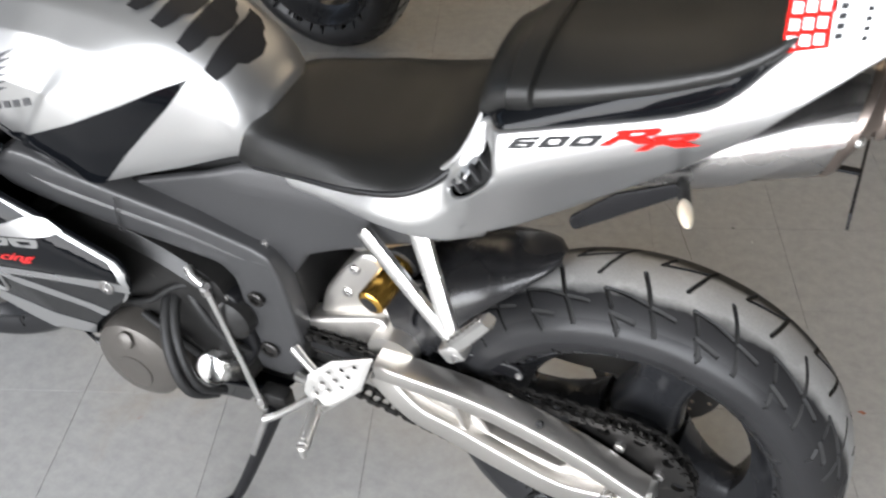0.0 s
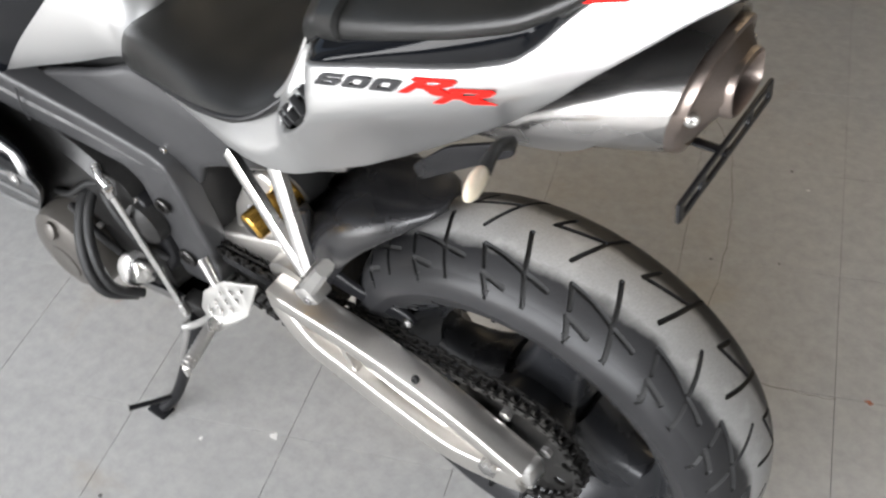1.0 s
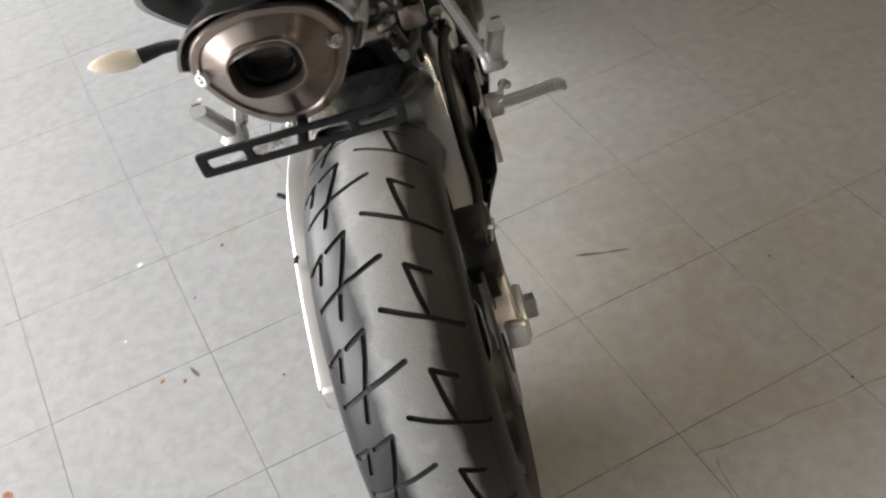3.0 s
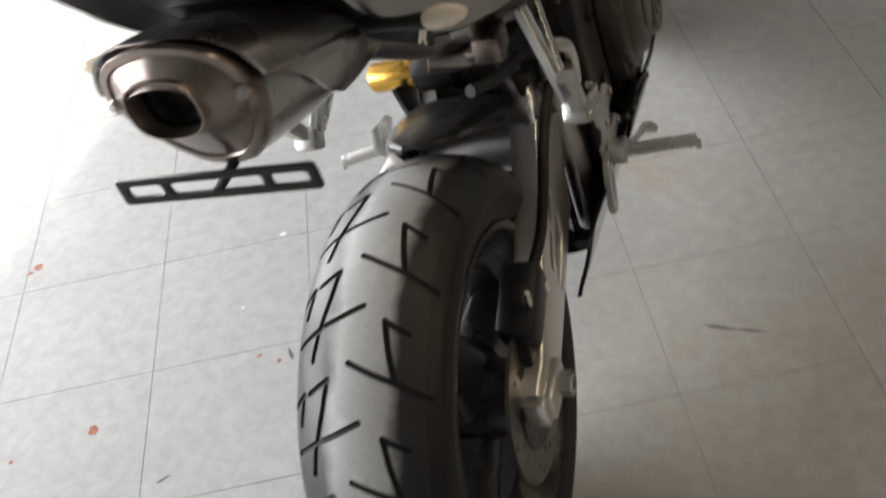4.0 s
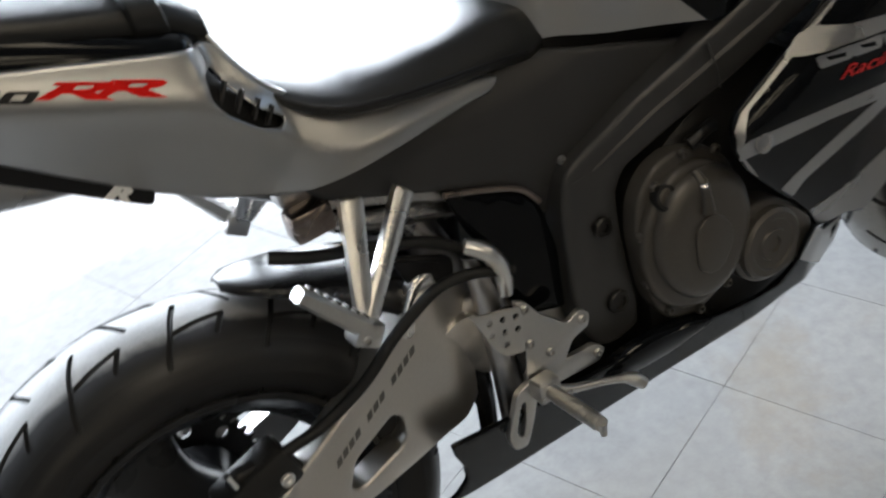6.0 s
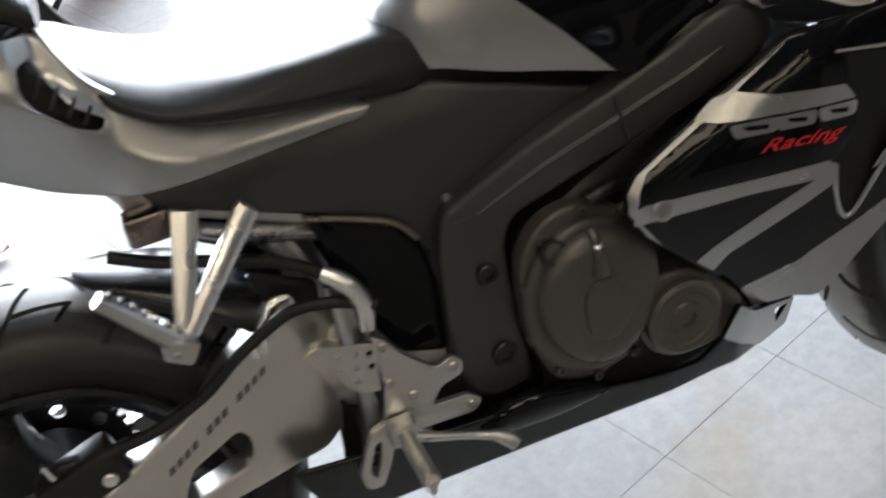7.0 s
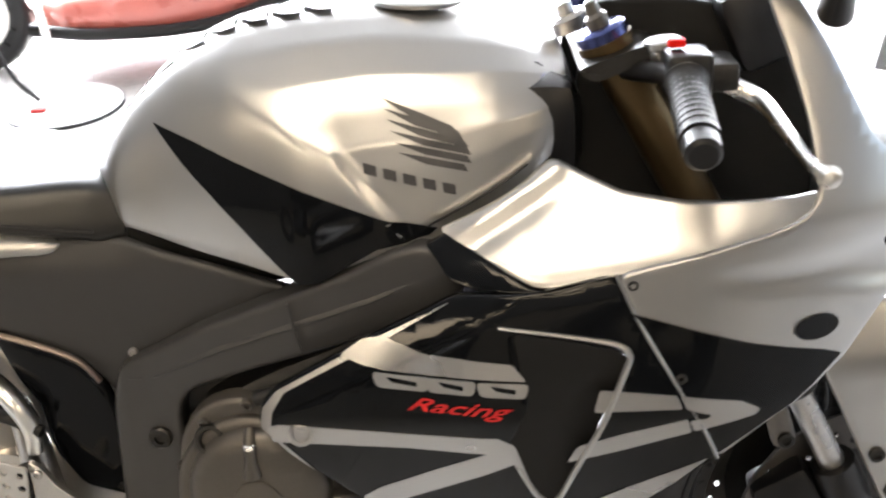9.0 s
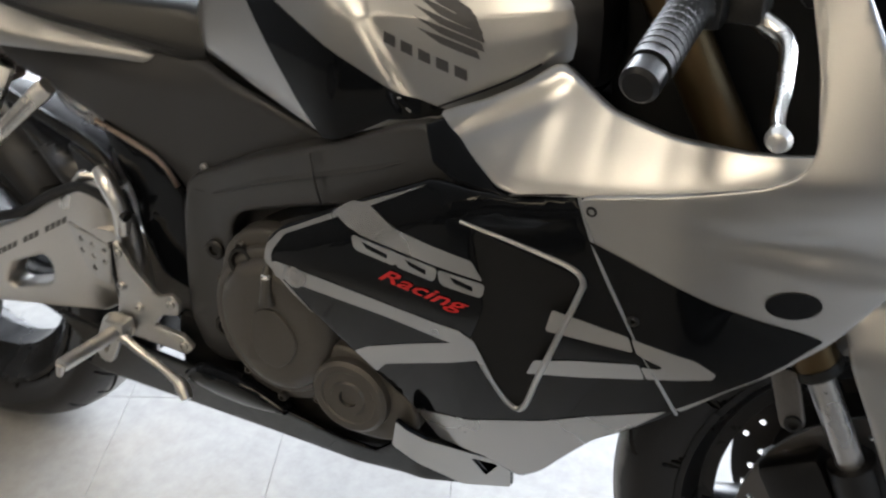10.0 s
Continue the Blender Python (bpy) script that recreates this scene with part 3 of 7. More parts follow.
# pillion pad with its strap
Pd = table([(-0.168, 0.052, 1.082, 1.104), (-0.14, 0.086, 1.058, 1.092), (-0.09, 0.104, 1.030, 1.066), (-0.02, 0.112, 1.003, 1.044), (0.06, 0.114, 0.973, 1.024), (0.12, 0.112, 0.951, 1.010), (0.165, 0.104, 0.936, 0.996), (0.190, 0.094, 0.905, 0.975)])
for side in (LFT, R):
    # gloss ledge between the tail panel's upper edge and the pad
    edge = spline([(0.186, 0.923), (0.165, 0.929), (0.108, 0.945), (0.038, 0.965), (-0.042, 0.987), (-0.083, 1.003), (-0.108, 1.023), (-0.126, 1.045), (-0.150, 1.068), (-0.172, 1.100)], 8)
    rings = []
    for x, z in edge:
        y0, y1, z1 = tail_y(x, z), Pd(x)[0] * 0.97, max(Pd(x)[1] + 0.014, z + 0.006)
        rings.append([(x, side * (y0 - 0.016), z - 0.010), (x, side * (y0 - 0.006), z - 0.001), (x, side * (y0 - 0.008), z + 0.006), (x, side * (0.5 * (y0 + y1)), 0.5 * (z + z1) + 0.004), (x, side * (y1 - 0.004), z1), (x, side * (y1 - 0.012), z - 0.015)])
    part("seat_band", loft(rings), GLOSS_BLACK, bike, "gloss black trim ledge below the pillion pad", 50)
rings = []
for x in np.linspace(-0.168, 0.190, 28):
    w, zb, zt = Pd(x)
    h = zt - zb
    prof = spline([(0.98, 0.0), (1.03, 0.25), (1.02, 0.45), (0.94, 0.62), (0.70, 0.80), (0.36, 0.96), (0, 1.0)], 4)
    half = [(w * p[0], zb + h * p[1]) for p in prof]
    rings.append([(x, y, z) for y, z in half] + [(x, -y, z) for y, z in reversed(half[:-1])])
pad = part("pillion_seat", loft(rings), LEATHER, bike, "black vinyl pillion pad with a grab strap", 60)
rings = []
for x in (0.118, 0.122, 0.150, 0.154):
    w, zb, zt = Pd(x)
    lift = 0.001 if x in (0.118, 0.154) else 0.006
    prof = spline([(0.98, 0.0), (1.03, 0.25), (1.02, 0.45), (0.94, 0.62), (0.70, 0.80), (0.36, 0.96), (0, 1.0)], 4)
    half = [(w * p[0] + lift, zb + (zt - zb) * p[1] + lift) for p in prof]
    rings.append([(x, y, z) for y, z in half] + [(x, -y, z) for y, z in reversed(half[:-1])])
part("grab_strap", loft(rings, False, False), LEATHER, pad, "black grab strap")

# ---- tank ----
TK = table([(0.525, 0.050, 0.775, 0.828), (0.545, 0.092, 0.770, 0.862), (0.575, 0.103, 0.768, 0.898), (0.610, 0.111, 0.756, 0.928), (0.645, 0.124, 0.747, 0.954), (0.70, 0.147, 0.738, 0.975), (0.77, 0.172, 0.722, 0.985),
            (0.85, 0.174, 0.752, 0.988), (0.91, 0.172, 0.762, 0.982), (0.98, 0.164, 0.80, 0.968), (1.03, 0.148, 0.835, 0.948), (1.055, 0.120, 0.86, 0.930)])
TANK_PROF = spline([(0.97, 0.0), (1.0, 0.10), (0.995, 0.30), (0.94, 0.52), (0.83, 0.72), (0.64, 0.89), (0.38, 0.98), (0, 1.0)], 5)


TANK_FACET = [(0.93, 0.0), (0.95, 0.14), (0.945, 0.35), (0.915, 0.50), (0.81, 0.65), (0.70, 0.77), (0.50, 0.90), (0.28, 0.975), (0, 1.0)]


def tank_half(x, q):
    """Half width of the tank at height q of 0 to 1: rounded at the knees, a creased flat flank ahead of them."""
    knee = float(np.interp(q, [p[1] for p in TANK_PROF], [p[0] for p in TANK_PROF]))
    flank = float(np.interp(q, [p[1] for p in TANK_FACET], [p[0] for p in TANK_FACET]))
    if q < 0.5:
        t = (x - 0.862 + 0.157 * (q - 0.2)) / 0.016
    else:
        t = (x - 0.815 + 0.25 * (q - 0.5)) / (0.016 + 0.35 * (q - 0.5))
    t = min(1, max(0, 0.5 + t))
    return TK(x)[0] * (knee + (flank - knee) * t * t * (3 - 2 * t))


def tank_y(x, z):
    w, zb, zt = TK(x)
    return tank_half(x, min(1, max(0, (z - zb) / max(zt - zb, 1e-3))))


rings = []
heights = list(np.linspace(0, 0.485, 18)) + [0.495, 0.505] + list(np.linspace(0.52, 0.755, 9)) + [0.765, 0.775] + list(np.linspace(0.79, 0.99, 12)) + [0.997]
for x in np.linspace(0.525, 1.055, 100):
    w, zb, zt = TK(x)
    half = [(tank_half(x, q), zb + (zt - zb) * q) for q in heights] + [(0, zt)]
    rings.append([(x, y, z) for y, z in half] + [(x, -y, z) for y, z in reversed(half[:-1])])
tank = part("fuel_tank", loft(rings), SILVER, bike, "silver painted fuel tank", 60)
part("tank_cap", turned([(0, 0.052), (0.004, 0.052), (0.007, 0.048), (0.007, 0.030), (0.010, 0.027), (0.010, 0.0)], (0.90, 0, 0.983), (0.05, 0, 1), 32), STEEL, tank, "round metal fuel cap")
for side in (LFT, R):
    d = on(side, tank_y)
    tri = [(0.612, 0.886), (0.645, 0.846), (0.705, 0.783), (0.750, 0.731), (0.762, 0.720), (0.782, 0.722), (0.80, 0.731), (0.85, 0.760), (0.905, 0.770), (0.914, 0.778), (0.868, 0.790), (0.815, 0.812), (0.760, 0.834), (0.700, 0.856), (0.655, 0.873)]
    part("black_field", decal(tri, d, 0.0012, 0.012), GLOSS_BLACK, tank, "gloss black painted wedge")
    # winged emblem as plain feathers and a bar row below it
    for k in range(6):
        x0, z0 = 0.862 + 0.0035 * k, 0.914 - 0.0105 * k
        x1, z1 = 0.925 + 0.004 * min(k, 4) - 0.004 * max(0, k - 3), 0.886 - 0.0085 * k
        f = [(x0, z0), (0.5 * (x0 + x1), 0.5 * (z0 + z1) + 0.003), (x1 + 0.012, z1 + 0.002), (x1 + 0.016, z1 - 0.006), (0.5 * (x0 + x1), 0.5 * (z0 + z1) - 0.004)]
        if k == 0:
            f = [(x0, z0), (0.90, 0.899), (0.935, 0.884), (0.950, 0.864), (0.945, 0.856), (0.932, 0.872), (0.90, 0.890)]
        part("emblem_feather", decal(f, d, 0.0014, 0.012), GREY_STICKER, tank)
    for k in range(5):
        x0 = 0.842 + 0.0200 * k
        z0 = 0.853 - 0.0062 * k
        h = 0.011
        f = [(x0, z0), (x0 + 0.013, z0 - 0.004), (x0 + 0.0135, z0 - 0.004 - h), (x0 + 0.0005, z0 - h)]
        part("emblem_bar", decal(f, d, 0.0014, 0.012), GREY_STICKER, tank)
# jagged tank pad behind the cap
def tank_top(x, y):
    w, zb, zt = TK(x)
    q = min(abs(y) / w, 0.99)
    return zb + (zt - zb) * float(np.interp(-q, [-p[0] for p in TANK_PROF[8:]], [p[1] for p in TANK_PROF[8:]]))


pad = None
for k in range(7):
    for s in (-1, 1):
        x0 = 0.555 + 0.036 * k
        y1 = s * (0.078 - 0.003 * k) * (1 if s > 0 else 0.62)
        strip = [((x0, 0), (x0 + 0.0355, 0)), ((x0 + 0.004, 0.4 * y1), (x0 + 0.0355, 0.4 * y1)), ((x0 + 0.012, 0.55 * y1), (x0 + 0.036, 0.55 * y1)), ((x0 + 0.016, 0.8 * y1), (x0 + 0.038, 0.8 * y1)), ((x0 + 0.026, y1), (x0 + 0.042, y1))]
        pts = [q for p in strip for q in p]
        rib = Shape().add([(x, y, tank_top(x, y) + 0.0022) for x, y in pts], [(2 * i, 2 * i + 1, 2 * i + 3, 2 * i + 2) for i in range(4)])
        if pad is None:
            pad = part("tank_pad", rib, BLACK_STICKER, tank, "jagged black tank protector pad")
        else:
            part("pad_rib", rib, BLACK_STICKER, tank)

# ---- dark side covers below tank and seat ----
def cover_y(x, z):
    inward = 0.45 * max(0.0, z - 0.725) * min(1, max(0, (0.62 - x) / 0.06))
    return 0.104 + 0.07 * max(0.0, x - 0.52) + 0.08 * (z - 0.62) - 0.03 * max(0, 0.30 - x) - 0.08 * max(0, 0.62 - z) - inward


COVER = [(0.478, 0.764), (0.52, 0.762), (0.56, 0.757), (0.60, 0.745), (0.647, 0.731), (0.711, 0.710), (0.760, 0.693), (0.72, 0.688), (0.647, 0.652), (0.582, 0.612),
         (0.535, 0.585), (0.520, 0.545), (0.500, 0.575), (0.480, 0.606), (0.433, 0.632), (0.38, 0.655), (0.30, 0.690), (0.24, 0.715), (0.22, 0.745), (0.33, 0.757), (0.40, 0.764)]
for side in (LFT, R):
    cover = part("side_cover", panel(rounded(COVER, 0.008, 3), on(side, cover_y), 0.004, 0.007, 0.012), DARK_PLASTIC, bike, "dark grey plastic side cover")
    # black plate added behind the gap below the tank, for its shade
    groove = [(0.49, 0.745), (0.50, 0.775), (0.56, 0.785), (0.66, 0.765), (0.76, 0.745), (0.86, 0.765), (0.88, 0.735), (0.78, 0.700), (0.70, 0.690), (0.58, 0.720)]
    part("gap_shade_plate", flat(rounded(groove, 0.006, 3), side * 0.092, 0.003), MATT_BLACK, cover, "black plate added as shade in the gap below the tank")
    part("cover_bolt", bolt((0.548, side * (cover_y(0.548, 0.616)), 0.616), (0, side, 0), 0.006), STEEL, cover)

# ---- main frame ----
def frame_y(x, z):
    return 0.128 + 0.185 * max(0, x - 0.56) - 0.05 * max(0, x - 0.85)


SPAR = [(0.520, 0.560), (0.534, 0.606), (0.647, 0.663), (0.747, 0.704), (0.812, 0.732), (0.868, 0.762), (0.90, 0.768), (0.932, 0.752), (0.944, 0.724), (0.915, 0.695), (0.84, 0.664), (0.781, 0.640), (0.70, 0.612), (0.617, 0.580), (0.600, 0.552),
        (0.598, 0.50), (0.600, 0.44), (0.605, 0.385), (0.600, 0.345), (0.560, 0.330), (0.528, 0.345), (0.508, 0.40), (0.512, 0.46)]
for side in (LFT, R):
    fr = part("frame_spar", panel(rounded(SPAR, 0.012, 4), on(side, frame_y), 0.03, 0.007, 0.02), FRAME_GREY, bike, "dark grey cast aluminium frame spar")
    ridge = [(0.536, 0.590), (0.545, 0.608), (0.647, 0.660), (0.747, 0.701), (0.812, 0.729), (0.868, 0.758), (0.905, 0.762), (0.925, 0.745), (0.84, 0.702), (0.75, 0.667), (0.66, 0.633), (0.575, 0.592)]
    part("spar_face", panel(rounded(ridge, 0.012, 4), lambda x, z, s=side: s * (frame_y(x, z) + 0.004 - 0.62 * (z - float(np.interp(x, [0.57, 0.66, 0.75, 0.84, 0.915], [0.588, 0.634, 0.668, 0.703, 0.733])))), 0.012, 0.004, 0.025), FRAME_GREY, fr)
    part("weld_seam", tube([(0.747, side * (frame_y(0.747, 0.69) + 0.006), 0.700), (0.752, side * (frame_y(0.752, 0.67) + 0.008), 0.668), (0.758, side * (frame_y(0.758, 0.64) + 0.004), 0.636)], 0.0016, 6, 3), FRAME_GREY, fr)
    part("engine_bolt", turned([(0, 0.014), (0.005, 0.014), (0.007, 0.012), (0.007, 0.007), (0.003, 0.0065)], (0.571, side * 0.131, 0.515), (0, side, 0), 16), CHAIN_STEEL, fr, "dark steel engine mounting bolt")
    part("pivot_bolt", turned([(0, 0.017), (0.004, 0.017), (0.006, 0.015), (0.006, 0.010), (0.002, 0.009)], (0.574, side * 0.131, 0.396), (0, side, 0), 20), CHAIN_STEEL, fr, "dark steel swingarm pivot bolt")

# ---- fairing sides ----
def fair_y(x, z):
    y = 0.258 - 0.34 * max(0, 0.60 - z) - 0.10 * max(0, 0.95 - x) - 1.3 * max(0, x - 1.16) ** 2
    d = z - upper_line(x)
    # the upper rear edge is a facet turned up to the ceiling
    e = 0.891 * (z - 0.612) - 0.454 * (x - 0.760)
    return y - 0.85 * soft(d) - 0.6 * max(0, d) ** 2 - 0.62 * soft(e, 0.004) * min(1, max(0, (1.02 - x) / 0.06))


def upper_line(x):
    return float(np.interp(x, [0.90, 1.03, 1.16, 1.29, 1.40], [0.735, 0.740, 0.766, 0.806, 0.86]))


SIDE = [(0.929, 0.733), (0.849, 0.692), (0.733, 0.627), (0.716, 0.608), (0.714, 0.585), (0.741, 0.540), (0.81, 0.466), (0.877, 0.396), (0.905, 0.345), (0.968, 0.340), (1.012, 0.318),
        (1.042, 0.346), (1.065, 0.380), (1.109, 0.440), (1.155, 0.482), (1.199, 0.527), (1.175, 0.585), (1.145, 0.640), (1.110, 0.706), (1.087, 0.757), (1.03, 0.742), (0.985, 0.738)]
VENT = [(0.985, 0.700), (1.045, 0.688), (1.092, 0.676), (1.103, 0.664), (1.030, 0.464), (1.018, 0.458), (1.004, 0.476), (0.976, 0.552), (1.000, 0.615)]
NOSE = [(1.090, 0.758), (1.112, 0.706), (1.147, 0.640), (1.177, 0.585), (1.201, 0.527), (1.247, 0.575), (1.291, 0.611), (1.328, 0.642), (1.375, 0.702), (1.389, 0.719), (1.36, 0.760), (1.395, 0.785), (1.385, 0.830),
        (1.345, 0.866), (1.325, 0.905), (1.298, 0.955), (1.262, 1.010), (1.235, 1.010), (1.255, 0.955), (1.274, 0.895), (1.286, 0.830), (1.280, 0.810), (1.255, 0.797), (1.17, 0.776)]


def nose_y(x, z):
    y = 0.258 - 0.34 * max(0, 0.60 - z) - 1.3 * max(0, x - 1.16) ** 2
    # shallow wedge of the air intake, widening forward
    dip = min(0.747 + 0.135 * (x - 1.168) - z, z - 0.747 + 0.22 * (x - 1.168))
    return y - 0.36 * max(0, z - 0.80) - min(0.009, 0.45 * max(0, dip))


DARK_CORNER = [(0.902, 0.772), (0.923, 0.7815), (0.964, 0.7625), (1.004, 0.7435), (1.02, 0.741), (0.985, 0.737), (0.95, 0.738), (0.925, 0.745)]


def shroud_y(x, z):
    t = min(1, max(0, (1.0 - x) / 0.07))
    y = (0.262 - 0.04 * max(0, 0.98 - x) - 1.3 * max(0, x - 1.16) ** 2 - 0.95 * soft(z - upper_line(x)) - 0.25 * max(0, 1.02 - x))
    return y + t * t * (3 - 2 * t) * soft(tank_y(x, z) - y, 0.004)


def shroud_shape(side):
    """The shroud as a smooth skin between its upper and its lower edge, with the edges turned in."""
    top = [(0.920, 0.787), (0.970, 0.809), (1.005, 0.828), (1.028, 0.846), (1.038, 0.849), (1.060, 0.838), (1.10, 0.822), (1.16, 0.815), (1.23, 0.817), (1.27, 0.820), (1.284, 0.822)]
    low = [(0.920, 0.784), (0.965, 0.764), (1.005, 0.746), (1.03, 0.745), (1.087, 0.756), (1.16, 0.766), (1.25, 0.790), (1.278, 0.800), (1.284, 0.812)]
    xs, vs = np.linspace(0.920, 1.284, 90), np.r_[0, 0.02, np.linspace(0.05, 0.95, 22), 0.98, 1]
    Z = np.array([[np.interp(x, *zip(*low)) * (1 - v) + np.interp(x, *zip(*top)) * v for v in vs] for x in xs])
    Y = np.array([[shroud_y(x, z) for z in row] for x, row in zip(xs, Z)])
    for grid, n in ((Z, 3), (Y, 14)):
        for k in range(n):
            grid[1:-1] = 0.25 * grid[:-2] + 0.5 * grid[1:-1] + 0.25 * grid[2:]
    for k in range(8):
        Y[:, 1:-1] = 0.25 * Y[:, :-2] + 0.5 * Y[:, 1:-1] + 0.25 * Y[:, 2:]
    # a raised rib along the tank with a valley beside it
    run = 0.876 * (Z - 0.787) - 0.482 * (xs[:, None] - 0.920)
    fade = np.clip((xs[:, None] - 0.925) / 0.03, 0, 1) * np.clip((1.06 - xs[:, None]) / 0.04, 0, 1)
    Y += fade * (0.0040 * np.exp(-((run + 0.010) / 0.008) ** 2) - 0.0022 * np.exp(-((run + 0.028) / 0.007) ** 2))
    rings = []
    for x, zr, yr in zip(xs, Z, Y):
        skin = [(x, side * y, z) for y, z in zip(yr, zr)]
        turn = [(x, side * (yr[-1] - 0.010), zr[-1] - 0.002), (x, side * (yr[0] - 0.008), zr[0] + 0.002)]
        rings.append([(x, side * (yr[0] - 0.0015), zr[0] - 0.0005)] + skin[1:-1] + [(x, side * (yr[-1] - 0.002), zr[-1])] + turn)
    return loft(rings)


for side in (LFT, R):
    d = on(side, fair_y)
    fairing = part("side_fairing", panel(rounded(SIDE, 0.010, 3), d, 0.004, 0.0025, 0.010, [rounded(VENT, 0.010, 4)]), GLOSS_BLACK, bike, "gloss black fairing side with silver stripes")
    vent = rounded(VENT, 0.010, 4)
    # vent: recessed duct and bright rim
    inner = [(1.01 + (x - 1.01) * 0.9 - 0.012, 0.58 + (z - 0.58) * 0.93) for x, z in vent]
    ring_a = [(x, side * fair_y(x, z), z) for x, z in vent]
    ring_b = [(x, side * (fair_y(x, z) - 0.078), z) for x, z in inner]
    part("vent_duct", loft([ring_a, ring_b, [(1.02 + (x - 1.02) * 0.05, y, 0.58 + (z - 0.58) * 0.05) for x, y, z in ring_b]], True, True), MATT_BLACK, fairing, "black air vent duct")
    rim = [v for v in vent if v[0] > 1.01]
    bar = [(0.972, 0.707), (1.045, 0.694), (1.088, 0.684), (1.101, 0.672), (1.098, 0.655), (1.075, 0.588), (1.050, 0.520), (1.034, 0.474), (1.022, 0.462), (1.008, 0.476), (0.988, 0.524)]
    part("vent_rim", tube([(x, side * (fair_y(x, z) + 0.001), z) for x, z in bar], [0.0018, 0.0022, 0.0030, 0.0036, 0.0036, 0.0036, 0.0036, 0.0036, 0.0036, 0.0030, 0.0022], 8, 5), SILVER, fairing, "silver vent rim")
    # silver stripes and lower field
    for out in ([(0.735, 0.590), (0.800, 0.585), (0.90, 0.577), (0.970, 0.572), (0.972, 0.556), (0.955, 0.548), (0.87, 0.557), (0.725, 0.562), (0.722, 0.585)],
                [(0.812, 0.470), (0.835, 0.488), (0.90, 0.522), (0.972, 0.556), (0.985, 0.530), (0.93, 0.503), (0.855, 0.466), (0.838, 0.444)],
                [(0.833, 0.686), (0.855, 0.690), (0.90, 0.678), (0.985, 0.665), (0.998, 0.645), (0.925, 0.652), (0.83, 0.662), (0.808, 0.668)],
                [(0.905, 0.574), (0.970, 0.570), (0.984, 0.560), (1.000, 0.500), (1.016, 0.462), (1.004, 0.474), (0.976, 0.548)],
                [(1.072, 0.632), (1.150, 0.622), (1.156, 0.606), (1.066, 0.606)],
                [(1.040, 0.530), (1.100, 0.548), (1.168, 0.572), (1.162, 0.592), (1.095, 0.572), (1.050, 0.555)],
                [(0.883, 0.394), (0.96, 0.412), (1.05, 0.450), (1.10, 0.480), (1.190, 0.528), (1.155, 0.487), (1.109, 0.443), (1.066, 0.384), (1.042, 0.350), (1.012, 0.324), (0.968, 0.344), (0.908, 0.350)],
                [(0.925, 0.7275), (0.849, 0.689), (0.735, 0.6245), (0.719, 0.607), (0.716, 0.585), (0.742, 0.5415), (0.765, 0.515), (0.748, 0.541), (0.731, 0.566), (0.727, 0.588), (0.730, 0.604), (0.744, 0.6245), (0.850, 0.6835)]):
        part("stripe", decal(rounded(out, 0.003, 2), d, 0.0012, 0.018), STRIPE_SILVER, fairing)
    # plain lettering shapes of the model name, and the word below it
    u = (1, -0.10) if side == R else (-1, 0.10)
    x0 = 0.845 if side == R else 1.000
    z0 = 0.640 if side == R else 0.625
    for k, w in enumerate((0.052, 0.046, 0.046)):
        xa = x0 + u[0] * 0.053 * k
        za = z0 + u[1] * 0.053 * k
        f = [(xa, za), (xa + u[0] * w, za + u[1] * w), (xa + u[0] * (w + 0.004), za + u[1] * w + 0.017), (xa - u[0] * 0.004, za + 0.017)]
        hole = [(xa + u[0] * 0.016, za + 0.0055), (xa + u[0] * (w - 0.010), za + 0.0055 + u[1] * w), (xa + u[0] * (w - 0.010), za + 0.0115 + u[1] * w), (xa + u[0] * 0.010, za + 0.0125)]
        part("emblem_bar", decal(rounded(f, 0.006, 3), d, 0.0012, 0.02, [hole]), SILVER, fairing)
    up = (0.25 * u[0], 1.0)
    part("word_lettering", letters("Racing", (x0 + u[0] * 0.028, z0 - 0.026), u, up, 0.022, d, 0.0013, 0.45, 1.75, 0.015), RED_DULL, fairing, "red slanted word Racing")
    part("fairing_screw", turned([(0, 0.014), (0.003, 0.014), (0.004, 0.012), (0.004, 0.009), (0.002, 0.008)], (0.758, side * (fair_y(0.758, 0.577) + 0.0015), 0.577), (0, side, 0.1), 20), STEEL, fairing, "round quick-release screw")
    part("fairing_screw", bolt((1.153, side * (fair_y(1.153, 0.642) - 0.001), 0.642), (0, side, 0), 0.006), CHAIN_STEEL, fairing)
    part("fairing_screw", bolt((1.104, side * (fair_y(1.104, 0.745) - 0.001), 0.747), (0, side, 0), 0.006), CHAIN_STEEL, fairing)
    # nose
    nd = on(side, nose_y)
    nose = part("nose_fairing", panel(rounded(NOSE, 0.010, 3), nd, 0.004, 0.0025, 0.010), SILVER, bike, "silver painted nose fairing side")
    band = [(1.090, 0.722), (1.107, 0.714), (1.147, 0.640), (1.177, 0.585), (1.199, 0.535), (1.247, 0.580), (1.291, 0.616), (1.322, 0.646), (1.300, 0.655), (1.223, 0.676)]
    part("black_field", decal(rounded(band, 0.003, 2), nd, 0.0013, 0.018), GLOSS_BLACK, nose, "gloss black painted wedge")
    for out in ([(1.153, 0.622), (1.215, 0.612), (1.236, 0.600), (1.232, 0.592), (1.170, 0.574), (1.164, 0.590), (1.182, 0.592), (1.186, 0.598), (1.160, 0.606)],):
        part("stripe", decal(rounded(out, 0.003, 2), nd, 0.0022, 0.018), STRIPE_SILVER, nose)
    badge = [(1.291 + 0.024 * math.cos(t), 0.683 + 0.014 * math.sin(t)) for t in np.linspace(0, 2 * math.pi, 20, endpoint=False)]
